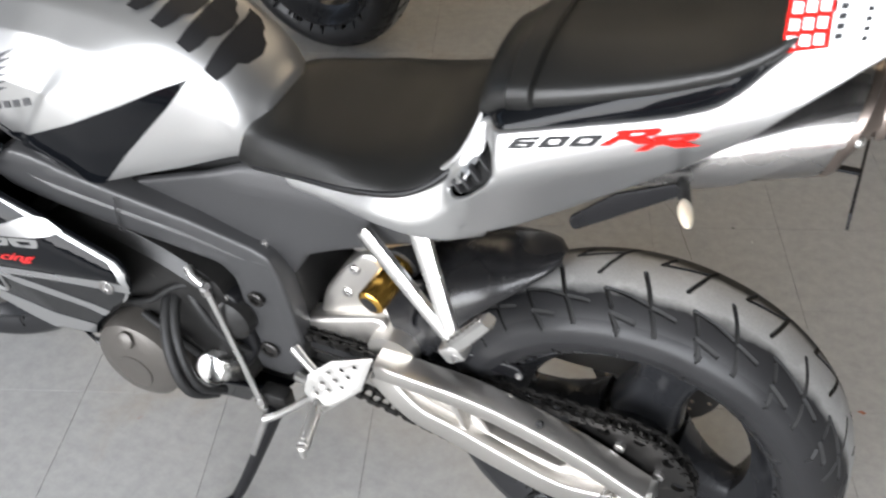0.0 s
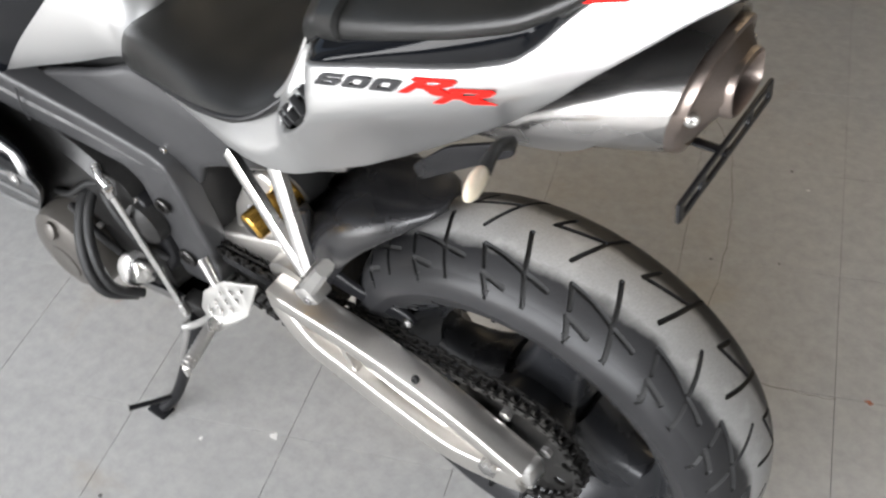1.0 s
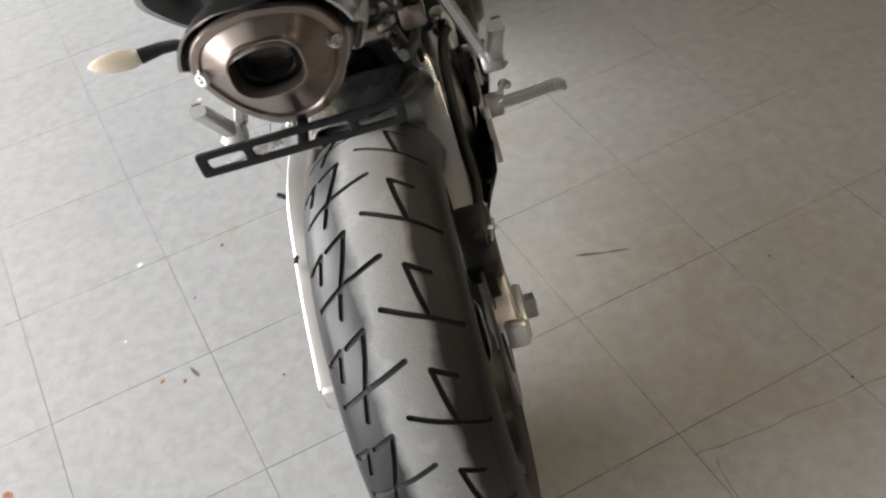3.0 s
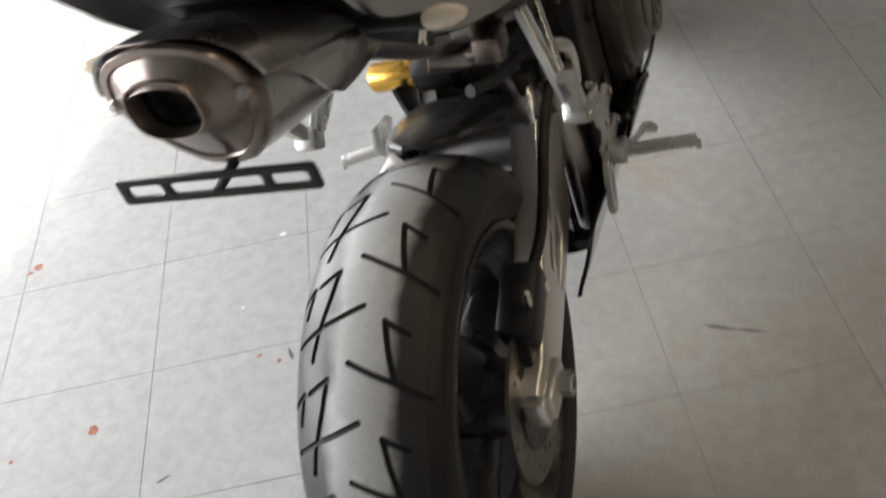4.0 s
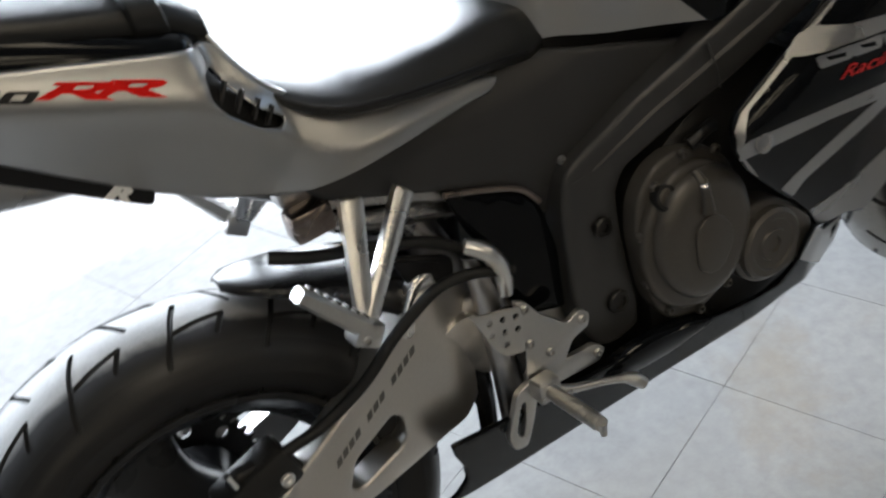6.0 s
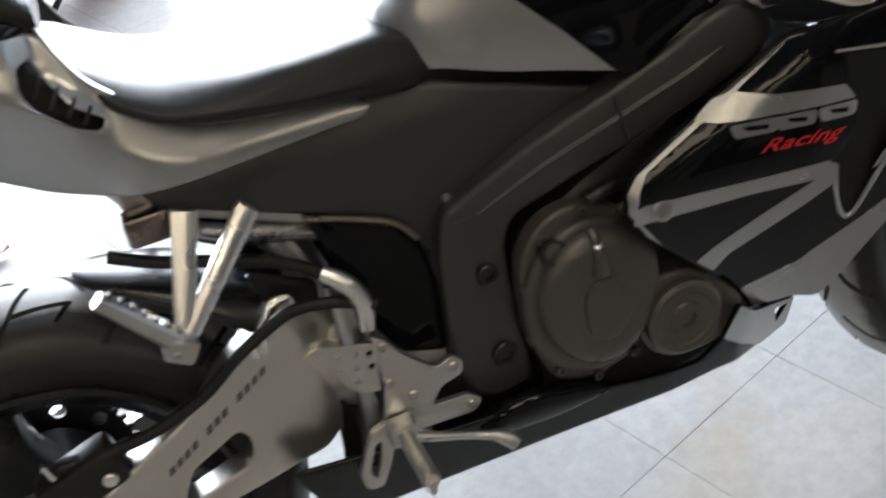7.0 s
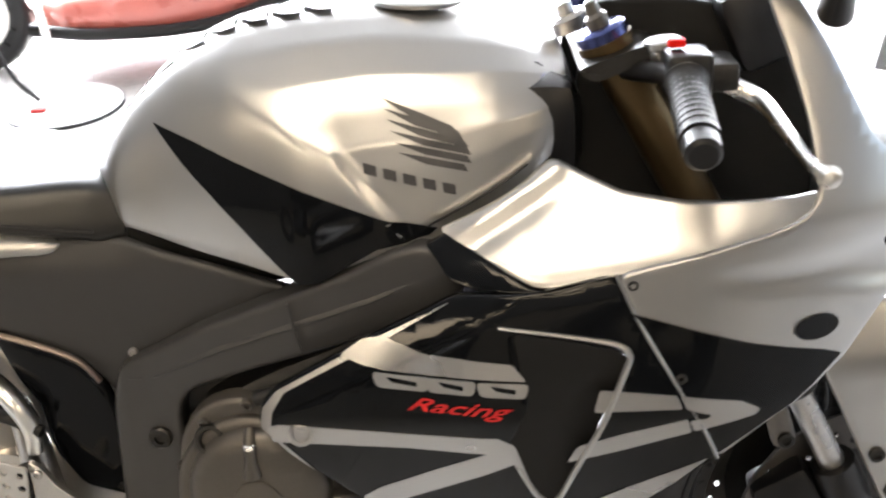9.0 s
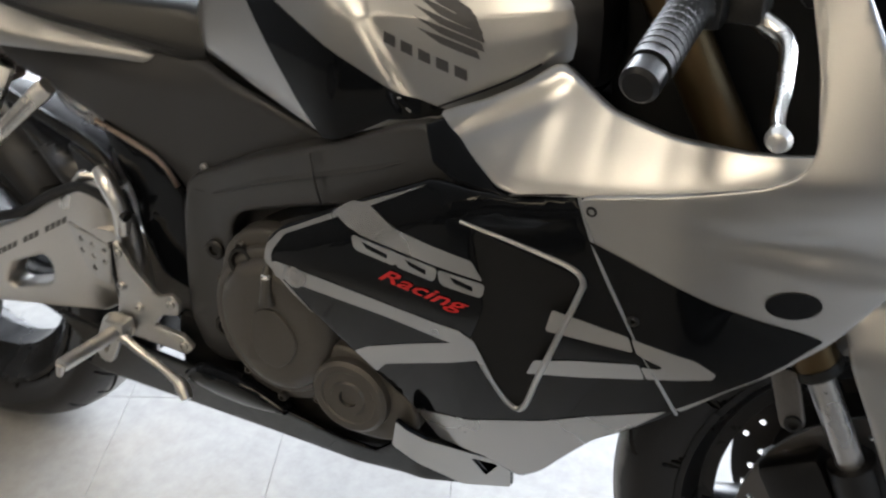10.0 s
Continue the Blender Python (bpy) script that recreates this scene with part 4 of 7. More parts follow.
    part("oval_badge", decal(badge, nd, 0.002, 0.02), GLOSS_BLACK, nose, "small oval dark badge")
    # inner shroud between tank and cockpit
    part("inner_shroud", shroud_shape(side), SILVER, bike, "silver fairing shroud beside the tank", 50)
    part("dark_corner", panel(rounded(DARK_CORNER, 0.003, 2), lambda x, z, s=side: s * (shroud_y(x, z) - 0.002), 0.004, 0.002, 0.01), GLOSS_BLACK, bike, "gloss black corner below the shroud")
    part("tank_seam", tube([(x, side * (tank_y(x, z) + 0.001), z) for x, z in ((0.905, 0.781), (0.925, 0.791), (0.955, 0.806), (0.985, 0.822), (1.010, 0.838))], 0.0012, 6, 4), BLACK_PLASTIC, bike)
    part("nose_seam", tube([(x, side * (fair_y(x, z) + 0.0008), z) for x, z in ((1.0885, 0.757), (1.111, 0.706), (1.146, 0.640), (1.176, 0.585), (1.200, 0.527))], 0.0020, 6, 6), GREY_SILVER, bike)
    part("shroud_seam", tube([(x, side * (max(fair_y(x, z), 0) + 0.001), z) for x, z in ((1.02, 0.743), (1.087, 0.757), (1.16, 0.768), (1.25, 0.792))], 0.0012, 6, 4), BLACK_PLASTIC, bike)
    # lower cowl
def belly_y(x, z):
    return 0.112 + 0.045 * max(0, min(1, (x - 0.28) / 0.5)) + 0.35 * (z - 0.25) - 0.35 * max(0, x - 0.88)


BELLY = [(0.256, 0.227), (0.284, 0.234), (0.301, 0.258), (0.298, 0.290), (0.288, 0.318), (0.282, 0.350), (0.34, 0.345), (0.42, 0.338), (0.50, 0.336), (0.58, 0.336), (0.66, 0.322), (0.74, 0.306), (0.82, 0.300), (0.850, 0.330), (0.866, 0.388), (0.900, 0.355),
         (0.992, 0.316), (0.988, 0.262), (0.930, 0.262), (0.854, 0.266), (0.79, 0.258), (0.64, 0.248), (0.47, 0.233), (0.36, 0.223), (0.30, 0.220)]
HOLE = [(0.946, 0.324), (0.978, 0.312), (0.960, 0.286)]
for side in (LFT, R):
    out = BELLY if side == R else [p if p[0] > 0.56 else (0.585 + 0.02 * i / 30, p[1]) for i, p in enumerate(BELLY) if p[0] > 0.50]
    d = on(side, belly_y)
    cowl = part("lower_cowl", panel(rounded(out, 0.006, 3), d, 0.004, 0.003, 0.010, [rounded(HOLE, 0.004, 2)]), GLOSS_BLACK, bike, "gloss black lower cowl")
    beak = [(0.851, 0.330), (0.867, 0.385), (0.900, 0.354), (0.991, 0.315), (0.987, 0.263), (0.930, 0.263)]
    part("cowl_tip", decal(rounded(beak, 0.004, 2), d, 0.0014, 0.02, [rounded(HOLE, 0.005, 2)]), SILVER, cowl, "silver front tip of the cowl")
    if side == R:
        lobe = [(0.50, 0.310), (0.54, 0.345), (0.598, 0.350), (0.650, 0.338), (0.700, 0.318), (0.640, 0.290), (0.56, 0.285)]
        part("cowl_relief", panel(rounded(lobe, 0.02, 5), lambda x, z: -(belly_y(x, z) + 0.008), 0.004, 0.02, 0.02), GLOSS_BLACK, cowl)
rings = []
for x in np.linspace(0.36, 0.97, 16):
    w = belly_y(x, 0.24)
    zb = 0.234 + 0.038 * (x - 0.36) / 0.61
    left = w - 0.006 if x > 0.60 else -0.03
    rings.append([(x, y, zb - 0.02 * (1 - (y / w) ** 2)) for y in np.linspace(-w + 0.006, left, 13)])
part("cowl_floor", loft(rings, False, False), GLOSS_BLACK, bike, "gloss black cowl underside")

# ---- wheels ----
def tyre_profile(radius, half, bead, n=40):
    """Half-section of a tyre: (y, radius) from one bead over the crown to the other."""
    pts = [(-half * 0.78, bead), (-half * 0.90, bead + 0.012), (-half * 0.985, bead + (radius - bead) * 0.35), (-half, radius - half * 0.60), (-half * 0.93, radius - half * 0.40), (-half * 0.75, radius - half * 0.215),
           (-half * 0.5, radius - half * 0.085), (-half * 0.25, radius - half * 0.02), (0, radius)]
    pts += [(-y, r) for y, r in reversed(pts[:-1])]
    fine = spline(pts, 24)
    # close rows on the tread, wide ones on the side walls
    ease = [1.0 if q[1] > radius - half * 0.62 else 0.25 for q in fine]
    run = np.r_[0, np.cumsum([np.linalg.norm(b - a) * e for a, b, e in zip(fine, fine[1:], ease)])]
    at = np.linspace(0, run[-1], n)
    return list(zip(np.interp(at, run, [q[0] for q in fine]), np.interp(at, run, [q[1] for q in fine])))


GROOVE_HALF = 0.0034


def tyre(radius, half, bead, center, around, tread, n=190):
    """A tyre with cut grooves; tread gives the distance to the nearest groove line from (angle, arc angle round the tread's width in metres)."""
    prof = tyre_profile(radius, half, bead, n)
    m = len(prof)
    ys, rs = np.array([p[0] for p in prof]), np.array([p[1] for p in prof])
    ang = np.linspace(0, 2 * math.pi, around, endpoint=False)
    A, Y = np.meshgrid(ang, ys, indexing="ij")
    g = tread(A, Y, radius)
    # move the corners that lie next to a groove's edge onto that edge
    e = 2e-4
    gu = (tread(A + e / radius, Y, radius) - g) / e
    gy = (tread(A, Y + e, radius) - g) / e
    off = GROOVE_HALF - g
    near = (np.abs(off) < 0.0011) & (np.abs(Y) < half * 0.97)
    A = np.where(near, A + off * gu / radius, A)
    Y2 = np.where(near, Y + off * gy, Y)
    deep = (g < GROOVE_HALF) & ~near & (np.abs(Y) < half * 0.985)
    crown = (rs > radius - half * 0.95)
    yc, rc = ys[crown], rs[crown]
    order = np.argsort(yc)
    R0 = np.where(near, np.interp(Y2, yc[order], rc[order]), np.broadcast_to(rs, Y.shape))
    R1 = R0 - np.where(deep, 0.0042, 0)
    X, Z = center[0] + R1 * np.cos(A), center[2] + R1 * np.sin(A)
    s = Shape()
    s.v = list(zip(X.ravel().tolist(), (center[1] + Y2).ravel().tolist(), Z.ravel().tolist()))
    for i in range(around):
        k = (i + 1) % around
        for j in range(m - 1):
            s.f.append((i * m + j, i * m + j + 1, k * m + j + 1, k * m + j))
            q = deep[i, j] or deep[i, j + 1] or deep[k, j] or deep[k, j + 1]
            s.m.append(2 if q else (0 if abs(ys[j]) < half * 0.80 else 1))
    return s


def seg_dist(u, y, a, b):
    dx, dy = b[0] - a[0], b[1] - a[1]
    t = np.clip(((u - a[0]) * dx + (y - a[1]) * dy) / (dx * dx + dy * dy), 0, 1)
    return np.hypot(u - a[0] - t * dx, y - a[1] - t * dy)


def tread_of(lines, pitch, first, other=None):
    """Distance to groove lines, given as (degrees, metres across) and repeated round the tyre; the other half is mirrored and half a pitch on."""
    def at(A, Y, radius):
        best = np.full(A.shape, 1.0)
        for sgn, shift, rows in ((1, 0.0, lines), (-1, pitch / 2, other or lines)):
            u = (np.degrees(A) - first - shift + pitch / 2) % pitch - pitch / 2
            for line in rows:
                for p, q in zip(line, line[1:]):
                    for k in (-pitch, 0, pitch):
                        w = math.radians(1) * radius
                        best = np.minimum(best, seg_dist((u + k) * w, Y * sgn, (p[0] * w, p[1]), (q[0] * w, q[1])))
        return best
    return at


rear_tread = tread_of([[(0, -0.006), (2.3, 0.022), (4.0, 0.046), (7.0, 0.076)],
                       [(-5.6, 0.056), (-8.2, 0.031), (-2.1, 0.037), (4.6, 0.047), (10.5, 0.053)],
                       [(-3.0, 0.080), (-5.4, 0.064), (1.0, 0.070)]], 22.5, 111.5,
                      [[(0, -0.006), (2.3, 0.022), (4.0, 0.046), (7.0, 0.076)],
                       [(-5.6, 0.056), (-8.2, 0.031), (-2.1, 0.037), (3.4, 0.044)]])
front_tread = tread_of([[(0, 0.004), (9, 0.030), (14, 0.052)]], 24.0, 0.0)


def rim_shape(center, r, half, n=72):
    prof = [(-half, r + 0.008), (-half + 0.004, r + 0.010), (-half + 0.010, r + 0.002), (-half + 0.03, r - 0.012), (-half * 0.4, r - 0.026), (half * 0.4, r - 0.026), (half - 0.03, r - 0.012), (half - 0.010, r + 0.002), (half - 0.004, r + 0.010), (half, r + 0.008),
            (half, r + 0.000), (half - 0.014, r - 0.012), (half - 0.035, r - 0.024), (half * 0.35, r - 0.040), (-half * 0.35, r - 0.040), (-half + 0.035, r - 0.024), (-half + 0.014, r - 0.012), (-half, r)]
    rings = [[(center[0] + q * math.cos(t), center[1] + y, center[2] + q * math.sin(t)) for y, q in prof] for t in np.linspace(0, 2 * math.pi, n, endpoint=False)]
    return loft(rings + [rings[0]], True, False)


def spoke_shape(center, angle, r0, r1, w0, w1, d0, d1):
    """A hollow-looking cast spoke: wide at hub and rim, waisted between."""
    rings = []
    for t in np.linspace(0, 1, 9):
        r = r0 + (r1 - r0) * t
        w = (w0 + (w1 - w0) * t) * (1 - 0.35 * math.sin(math.pi * t))
        d = d0 + (d1 - d0) * t
        ring = []
        for k in range(16):
            q = 2 * math.pi * k / 16
            c, s = math.cos(q), math.sin(q)
            a, b = w * math.copysign(abs(c) ** 0.6, c), d * math.copysign(abs(s) ** 0.6, s)
            x = r * math.cos(angle) - a * math.sin(angle)
            z = r * math.sin(angle) + a * math.cos(angle)
            ring.append((center[0] + x, center[1] + b, center[2] + z))
        rings.append(ring)
    return loft(rings)


def disc_shape(center, r0, r1, y, thick, holes, n=60):
    """A drilled brake disc built as a ring of plates with round holes."""
    bm = bmesh.new()
    loops = [[(r1 * math.cos(t), r1 * math.sin(t)) for t in np.linspace(0, 2 * math.pi, n, endpoint=False)],
             [(r0 * math.cos(t), r0 * math.sin(t)) for t in np.linspace(0, 2 * math.pi, n, endpoint=False)]]
    for k in range(holes):
        a = 2 * math.pi * k / holes
        r = r0 + (r1 - r0) * (0.25, 0.5, 0.75)[k % 3]
        loops.append([(r * math.cos(a) + 0.0042 * math.cos(t), r * math.sin(a) + 0.0042 * math.sin(t)) for t in np.linspace(0, 2 * math.pi, 8, endpoint=False)])
    bm.free()
    s = flat([(center[0] + x, center[2] + z) for x, z in loops[0]], y, thick, 0.0, [[(center[0] + x, center[2] + z) for x, z in q] for q in loops[1:]])
    return s


AX = (0.0, 0.0, 0.315)
rear = part("rear_wheel", rim_shape(AX, 0.216, 0.073), RIM_BLACK, bike, "black cast three-spoke rear wheel")
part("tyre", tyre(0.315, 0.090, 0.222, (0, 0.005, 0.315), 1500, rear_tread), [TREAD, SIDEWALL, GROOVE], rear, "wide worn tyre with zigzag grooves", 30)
part("hub", turned([(-0.075, 0.035), (-0.07, 0.045), (-0.03, 0.060), (0.03, 0.060), (0.08, 0.075), (0.088, 0.070), (0.09, 0.03)], AX, (0, 1, 0), 32), RIM_BLACK, rear)
for k in range(3):
    part("spoke", spoke_shape(AX, radians(107 + 120 * k), 0.045, 0.198, 0.058, 0.074, 0.046, 0.030), RIM_BLACK, rear)
# sprocket
teeth = []
for k in range(43):
    for q, r in ((0.0, 0.104), (0.25, 0.104), (0.42, 0.112), (0.58, 0.112), (0.75, 0.104)):
        t = 2 * math.pi * (k + q) / 43
        teeth.append((AX[0] + r * math.cos(t), AX[2] + r * math.sin(t)))
cut = [[(AX[0] + 0.088 * math.cos(c) + 0.010 * math.cos(t), AX[2] + 0.088 * math.sin(c) + 0.010 * math.sin(t)) for t in np.linspace(0, 2 * math.pi, 10, endpoint=False)] for c in np.linspace(0, 2 * math.pi, 10, endpoint=False)]
part("sprocket", flat(teeth, 0.105, 0.006, 0.0, cut), CHAIN_STEEL, rear, "dark steel sprocket with cut-outs")
for k in range(5):
    t = 2 * math.pi * k / 5 + 0.3
    part("sprocket_nut", turned([(0, 0.009), (0.008, 0.009), (0.009, 0.007)], (0.062 * math.cos(t), 0.104, 0.315 + 0.062 * math.sin(t)), (0, 1, 0), 6), STEEL, rear)
part("brake_disc", disc_shape(AX, 0.066, 0.110, -0.098, 0.005, 30), DULL_STEEL, rear, "drilled steel brake disc")
part("disc_carrier", turned([(-0.097, 0.030), (-0.101, 0.034), (-0.101, 0.066), (-0.095, 0.068), (-0.092, 0.030)], AX, (0, 1, 0), 30), ENGINE_DARK, rear)

FX = (1.395, 0.0, 0.30)
front = part("front_wheel", rim_shape(FX, 0.216, 0.050), RIM_BLACK, bike, "black cast three-spoke front wheel")
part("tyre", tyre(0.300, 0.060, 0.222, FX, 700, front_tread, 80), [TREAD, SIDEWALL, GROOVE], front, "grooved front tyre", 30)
part("hub", turned([(-0.06, 0.028), (-0.05, 0.04), (0.05, 0.04), (0.06, 0.028)], FX, (0, 1, 0), 24), RIM_BLACK, front)
for k in range(3):
    part("spoke", spoke_shape(FX, radians(80 + 120 * k), 0.03, 0.196, 0.040, 0.048, 0.03, 0.03), RIM_BLACK, front)
for side in (LFT, R):
    part("brake_disc", disc_shape(FX, 0.105, 0.155, side * 0.070, 0.005, 36), DULL_STEEL, front, "drilled steel brake disc")
    part("disc_carrier", turned([(0.062, 0.04), (0.068, 0.045), (0.068, 0.108), (0.063, 0.108), (0.058, 0.045)], FX, (0, side, 0), 30), ENGINE_DARK, front)

# ---- swingarm ----
ARM_R = [(0.318, 0.545), (0.378, 0.532), (0.400, 0.480), (0.404, 0.430), (0.392, 0.385), (0.369, 0.358), (0.331, 0.335), (0.25, 0.322), (0.169, 0.312), (0.122, 0.305), (0.05, 0.300), (-0.03, 0.312), (-0.050, 0.322), (-0.052, 0.368), (-0.03, 0.376),
         (0.006, 0.380), (0.069, 0.400), (0.127, 0.428), (0.196, 0.462), (0.252, 0.502)]
SLOT = [(0.152, 0.350), (0.172, 0.386), (0.236, 0.413), (0.248, 0.398), (0.246, 0.374), (0.234, 0.360), (0.166, 0.341)]


def arm_y(x, z):
    lo = float(np.interp(x, [-0.05, 0.05, 0.169, 0.25, 0.331, 0.369, 0.40], [0.315, 0.300, 0.312, 0.322, 0.335, 0.358, 0.43]))
    hi = float(np.interp(x, [-0.05, 0.006, 0.069, 0.127, 0.196, 0.252, 0.318, 0.378], [0.37, 0.380, 0.400, 0.428, 0.462, 0.502, 0.545, 0.532]))
    q = min(1, max(0, (z - lo) / max(hi - lo, 0.02)))
    return -(0.101 + 0.022 * min(1, max(0, (0.30 - x) / 0.3)) + 0.004 * (1 - (2 * q - 1) ** 2) - 2.2 * max(0, x - 0.33) ** 1.6)


arm = part("swingarm", panel(rounded(ARM_R, 0.012, 4), arm_y, 0.034, 0.004, 0.014, [rounded(SLOT, 0.008, 4)]), ALLOY, bike, "bare aluminium swingarm with a slot and worn lettering")
for k in range(13):
    if k in (4, 8):
        continue
    c = np.array((0.146 + 0.0112 * k, 0.392 + 0.0066 * k))
    f = [tuple(c + q) for q in ((0, 0), (0.0085, 0.0050), (0.0100, 0.0150), (0.0016, 0.0102))]
    part("worn_letter_bar", decal(f, arm_y, 0.0007), ETCHED, arm)
# axle block and adjuster
part("axle_block", box((-0.008, -0.128, 0.342), (0.070, 0.018, 0.040), 0.004), ALLOY, arm)
part("axle_nut", turned([(0, 0.017), (0.014, 0.017), (0.016, 0.015), (0.016, 0.010), (0.008, 0.009)], (0.004, -0.136, 0.335), (0, -1, 0), 6), STEEL, arm, "hexagonal axle nut")
part("chain_adjuster", box((-0.052, -0.119, 0.350), (0.018, 0.028, 0.042), 0.004), ALLOY, arm)
TOP_L = [(0.367, 0.436), (0.30, 0.448), (0.211, 0.448), (0.129, 0.426), (0.048, 0.392), (-0.02, 0.356), (-0.05, 0.340), (-0.055, 0.312), (0.007, 0.287), (0.09, 0.268), (0.169, 0.300), (0.239, 0.338), (0.306, 0.348), (0.347, 0.385)]
HOLE_L = [(0.214, 0.408), (0.162, 0.394), (0.067, 0.348), (0.085, 0.326), (0.19, 0.357)]


def arm_l(x, z):
    return 0.141 - 0.08 * max(0, x - 0.22)


armL = part("swingarm_left", panel(rounded(TOP_L, 0.012, 4), arm_l, 0.02, 0.005, 0.03, [rounded(HOLE_L, 0.008, 3)]), ALLOY, bike, "bare aluminium left arm of triangulated box section")
def spar(path, half_h, half_w):
    """A box tube with rounded corners along a line in the arm's plane."""
    line = spline(path, 6)
    rings = []
    for i, p in enumerate(line):
        d = Vector(line[min(i + 1, len(line) - 1)] - line[max(i - 1, 0)]).normalized()
        t = d.cross(Vector((0, 1, 0))).normalized()
        ring = []
        for k in range(20):
            a = 2 * math.pi * k / 20
            c, q = math.cos(a), math.sin(a)
            ring.append(Vector(p) + t * half_h * math.copysign(abs(q) ** 0.28, q) + Vector((0, 1, 0)) * half_w * math.copysign(abs(c) ** 0.28, c))
        rings.append(ring)
    return loft(rings)


part("upper_spar", spar([(0.372, 0.128, 0.440), (0.31, 0.134, 0.442), (0.22, 0.139, 0.440), (0.138, 0.139, 0.418), (0.051, 0.139, 0.384), (-0.010, 0.139, 0.350), (-0.045, 0.139, 0.330)], 0.016, 0.022), ALLOY, armL, "", 60)
part("lower_spar", spar([(0.368, 0.128, 0.428), (0.345, 0.134, 0.400), (0.305, 0.140, 0.372), (0.250, 0.144, 0.358), (0.165, 0.144, 0.322), (0.08, 0.144, 0.294), (0.01, 0.144, 0.300), (-0.045, 0.144, 0.316)], 0.022, 0.0175), ALLOY, armL, "", 60)
part("spar_web", box((0.235, 0.142, 0.398), (0.012, 0.026, 0.07), 0.005, Matrix.Rotation(0.25, 3, "Y")), ALLOY, armL)
part("arm_bolt", bolt((0.106, 0.151, 0.437), (0, 1, 0.6), 0.006), RUBBER, armL)
part("chain_adjuster", box((-0.052, 0.138, 0.324), (0.022, 0.034, 0.040), 0.004), POLISHED, armL)
part("axle_nut", turned([(0, 0.015), (0.012, 0.015), (0.014, 0.012)], (0.0, 0.155, 0.322), (0, 1, 0), 6), STEEL, armL)
HUMP = [(0.405, 0.610), (0.385, 0.612), (0.340, 0.540), (0.325, 0.450), (0.345, 0.410), (0.42, 0.400), (0.510, 0.425), (0.485, 0.505), (0.445, 0.565)]
part("arm_hump", panel(rounded(HUMP, 0.014, 4), lambda x, z: 0.076, 0.02, 0.008, 0.05), ALLOY, armL, "cast aluminium hump of the swingarm")
for p in ((0.420, 0.575), (0.440, 0.520), (0.350, 0.470)):
    part("hump_bolt", bolt((p[0], 0.076, p[1]), (0, 1, 0), 0.009), STEEL, armL)
part("cross_tube", tube([(0.36, -0.10, 0.44), (0.36, 0.0, 0.45), (0.36, 0.11, 0.44)], 0.042, 16, 3), ALLOY, arm)
part("pivot_tube", tube([(0.574, -0.115, 0.396), (0.574, 0.115, 0.396)], 0.028, 14, 0), ALLOY, arm)
for side in (LFT, R):
    part("pivot_leg", panel(rounded([(0.60, 0.42), (0.60, 0.37), (0.38, 0.37), (0.34, 0.42), (0.38, 0.50)], 0.02, 4), lambda x, z, s=side: s * 0.095, 0.03, 0.008, 0.05), ALLOY, arm)

# ---- chain ----
chain = part("drive_chain", tube([(0.555, 0.105, 0.439), (0.3, 0.105, 0.434), (0.02, 0.105, 0.424)], 0.0022, 6, 0), CHAIN_STEEL, bike, "oily black drive chain")
loop = [np.array((0.558, 0.434)), np.array((0.012, 0.425))]
for t in np.linspace(math.pi / 2 - 0.03, 3 * math.pi / 2 + 0.08, 20)[1:]:
    loop.append(np.array((0.110 * math.cos(t), 0.315 + 0.110 * math.sin(t))))
loop.append(np.array((0.553, 0.352)))
for t in np.linspace(-math.pi / 2, math.pi / 2, 8)[1:]:
    loop.append(np.array((0.560 + 0.041 * math.cos(t), 0.393 + 0.041 * math.sin(t))))
cum = np.r_[0, np.cumsum([np.linalg.norm(b - a) for a, b in zip(loop, loop[1:])])]
count = int(cum[-1] / 0.015875)
# one link: two side plates, two rollers
link = Shape()
plate = rounded([(-0.0125, 0.006), (-0.004, 0.0068), (0, 0.0045), (0.004, 0.0068), (0.0125, 0.006), (0.0125, -0.006), (0.004, -0.0068), (0, -0.0045), (-0.004, -0.0068), (-0.0125, -0.006)], 0.004, 2)
for y in (-0.0095, 0.0095):
    n = len(plate)
    link.add([(x, y - 0.0012, z) for x, z in plate] + [(x, y + 0.0012, z) for x, z in plate], [tuple(range(n)), tuple(range(n, 2 * n))] + [(i, (i + 1) % n, n + (i + 1) % n, n + i) for i in range(n)])
for x in (-0.008, 0.008):
    link.join(turned([(-0.0125, 0.0030), (0.0125, 0.0030)], (x, 0, 0), (0, 1, 0), 6))
link_mesh = link.mesh("link", [CHAIN_STEEL])
for k in range(count):
    s = k * cum[-1] / count
    i = min(int(np.searchsorted(cum, s, "right")) - 1, len(loop) - 2)
    f = (s - cum[i]) / (cum[i + 1] - cum[i])
    p = loop[i] * (1 - f) + loop[i + 1] * f
    d = loop[i + 1] - loop[i]
    ob = new("link", link_mesh)
    ob.parent = chain
    ob.matrix_local = Matrix.Translation((p[0], 0.105 + (0.0018 if k % 2 else -0.0018), p[1])) @ Matrix.Rotation(-math.atan2(d[1], d[0]), 4, "Y")
part("front_sprocket_cover", panel(rounded([(0.52, 0.46), (0.60, 0.47), (0.65, 0.40), (0.60, 0.33), (0.53, 0.34)], 0.03, 4), lambda x, z: 0.118, 0.02, 0.01, 0.05), BLACK_PLASTIC, bike, "black sprocket cover")
part("chain_slider", tube([(0.50, 0.108, 0.418), (0.40, 0.110, 0.415), (0.28, 0.112, 0.412)], 0.012, 8, 3), BLACK_PLASTIC, bike)
part("chain_guard", panel(rounded([(0.34, 0.405), (0.10, 0.388), (0.08, 0.365), (0.34, 0.372)], 0.006, 2), lambda x, z: 0.119, 0.002, 0.002, 0.1), BLACK_PLASTIC, bike)

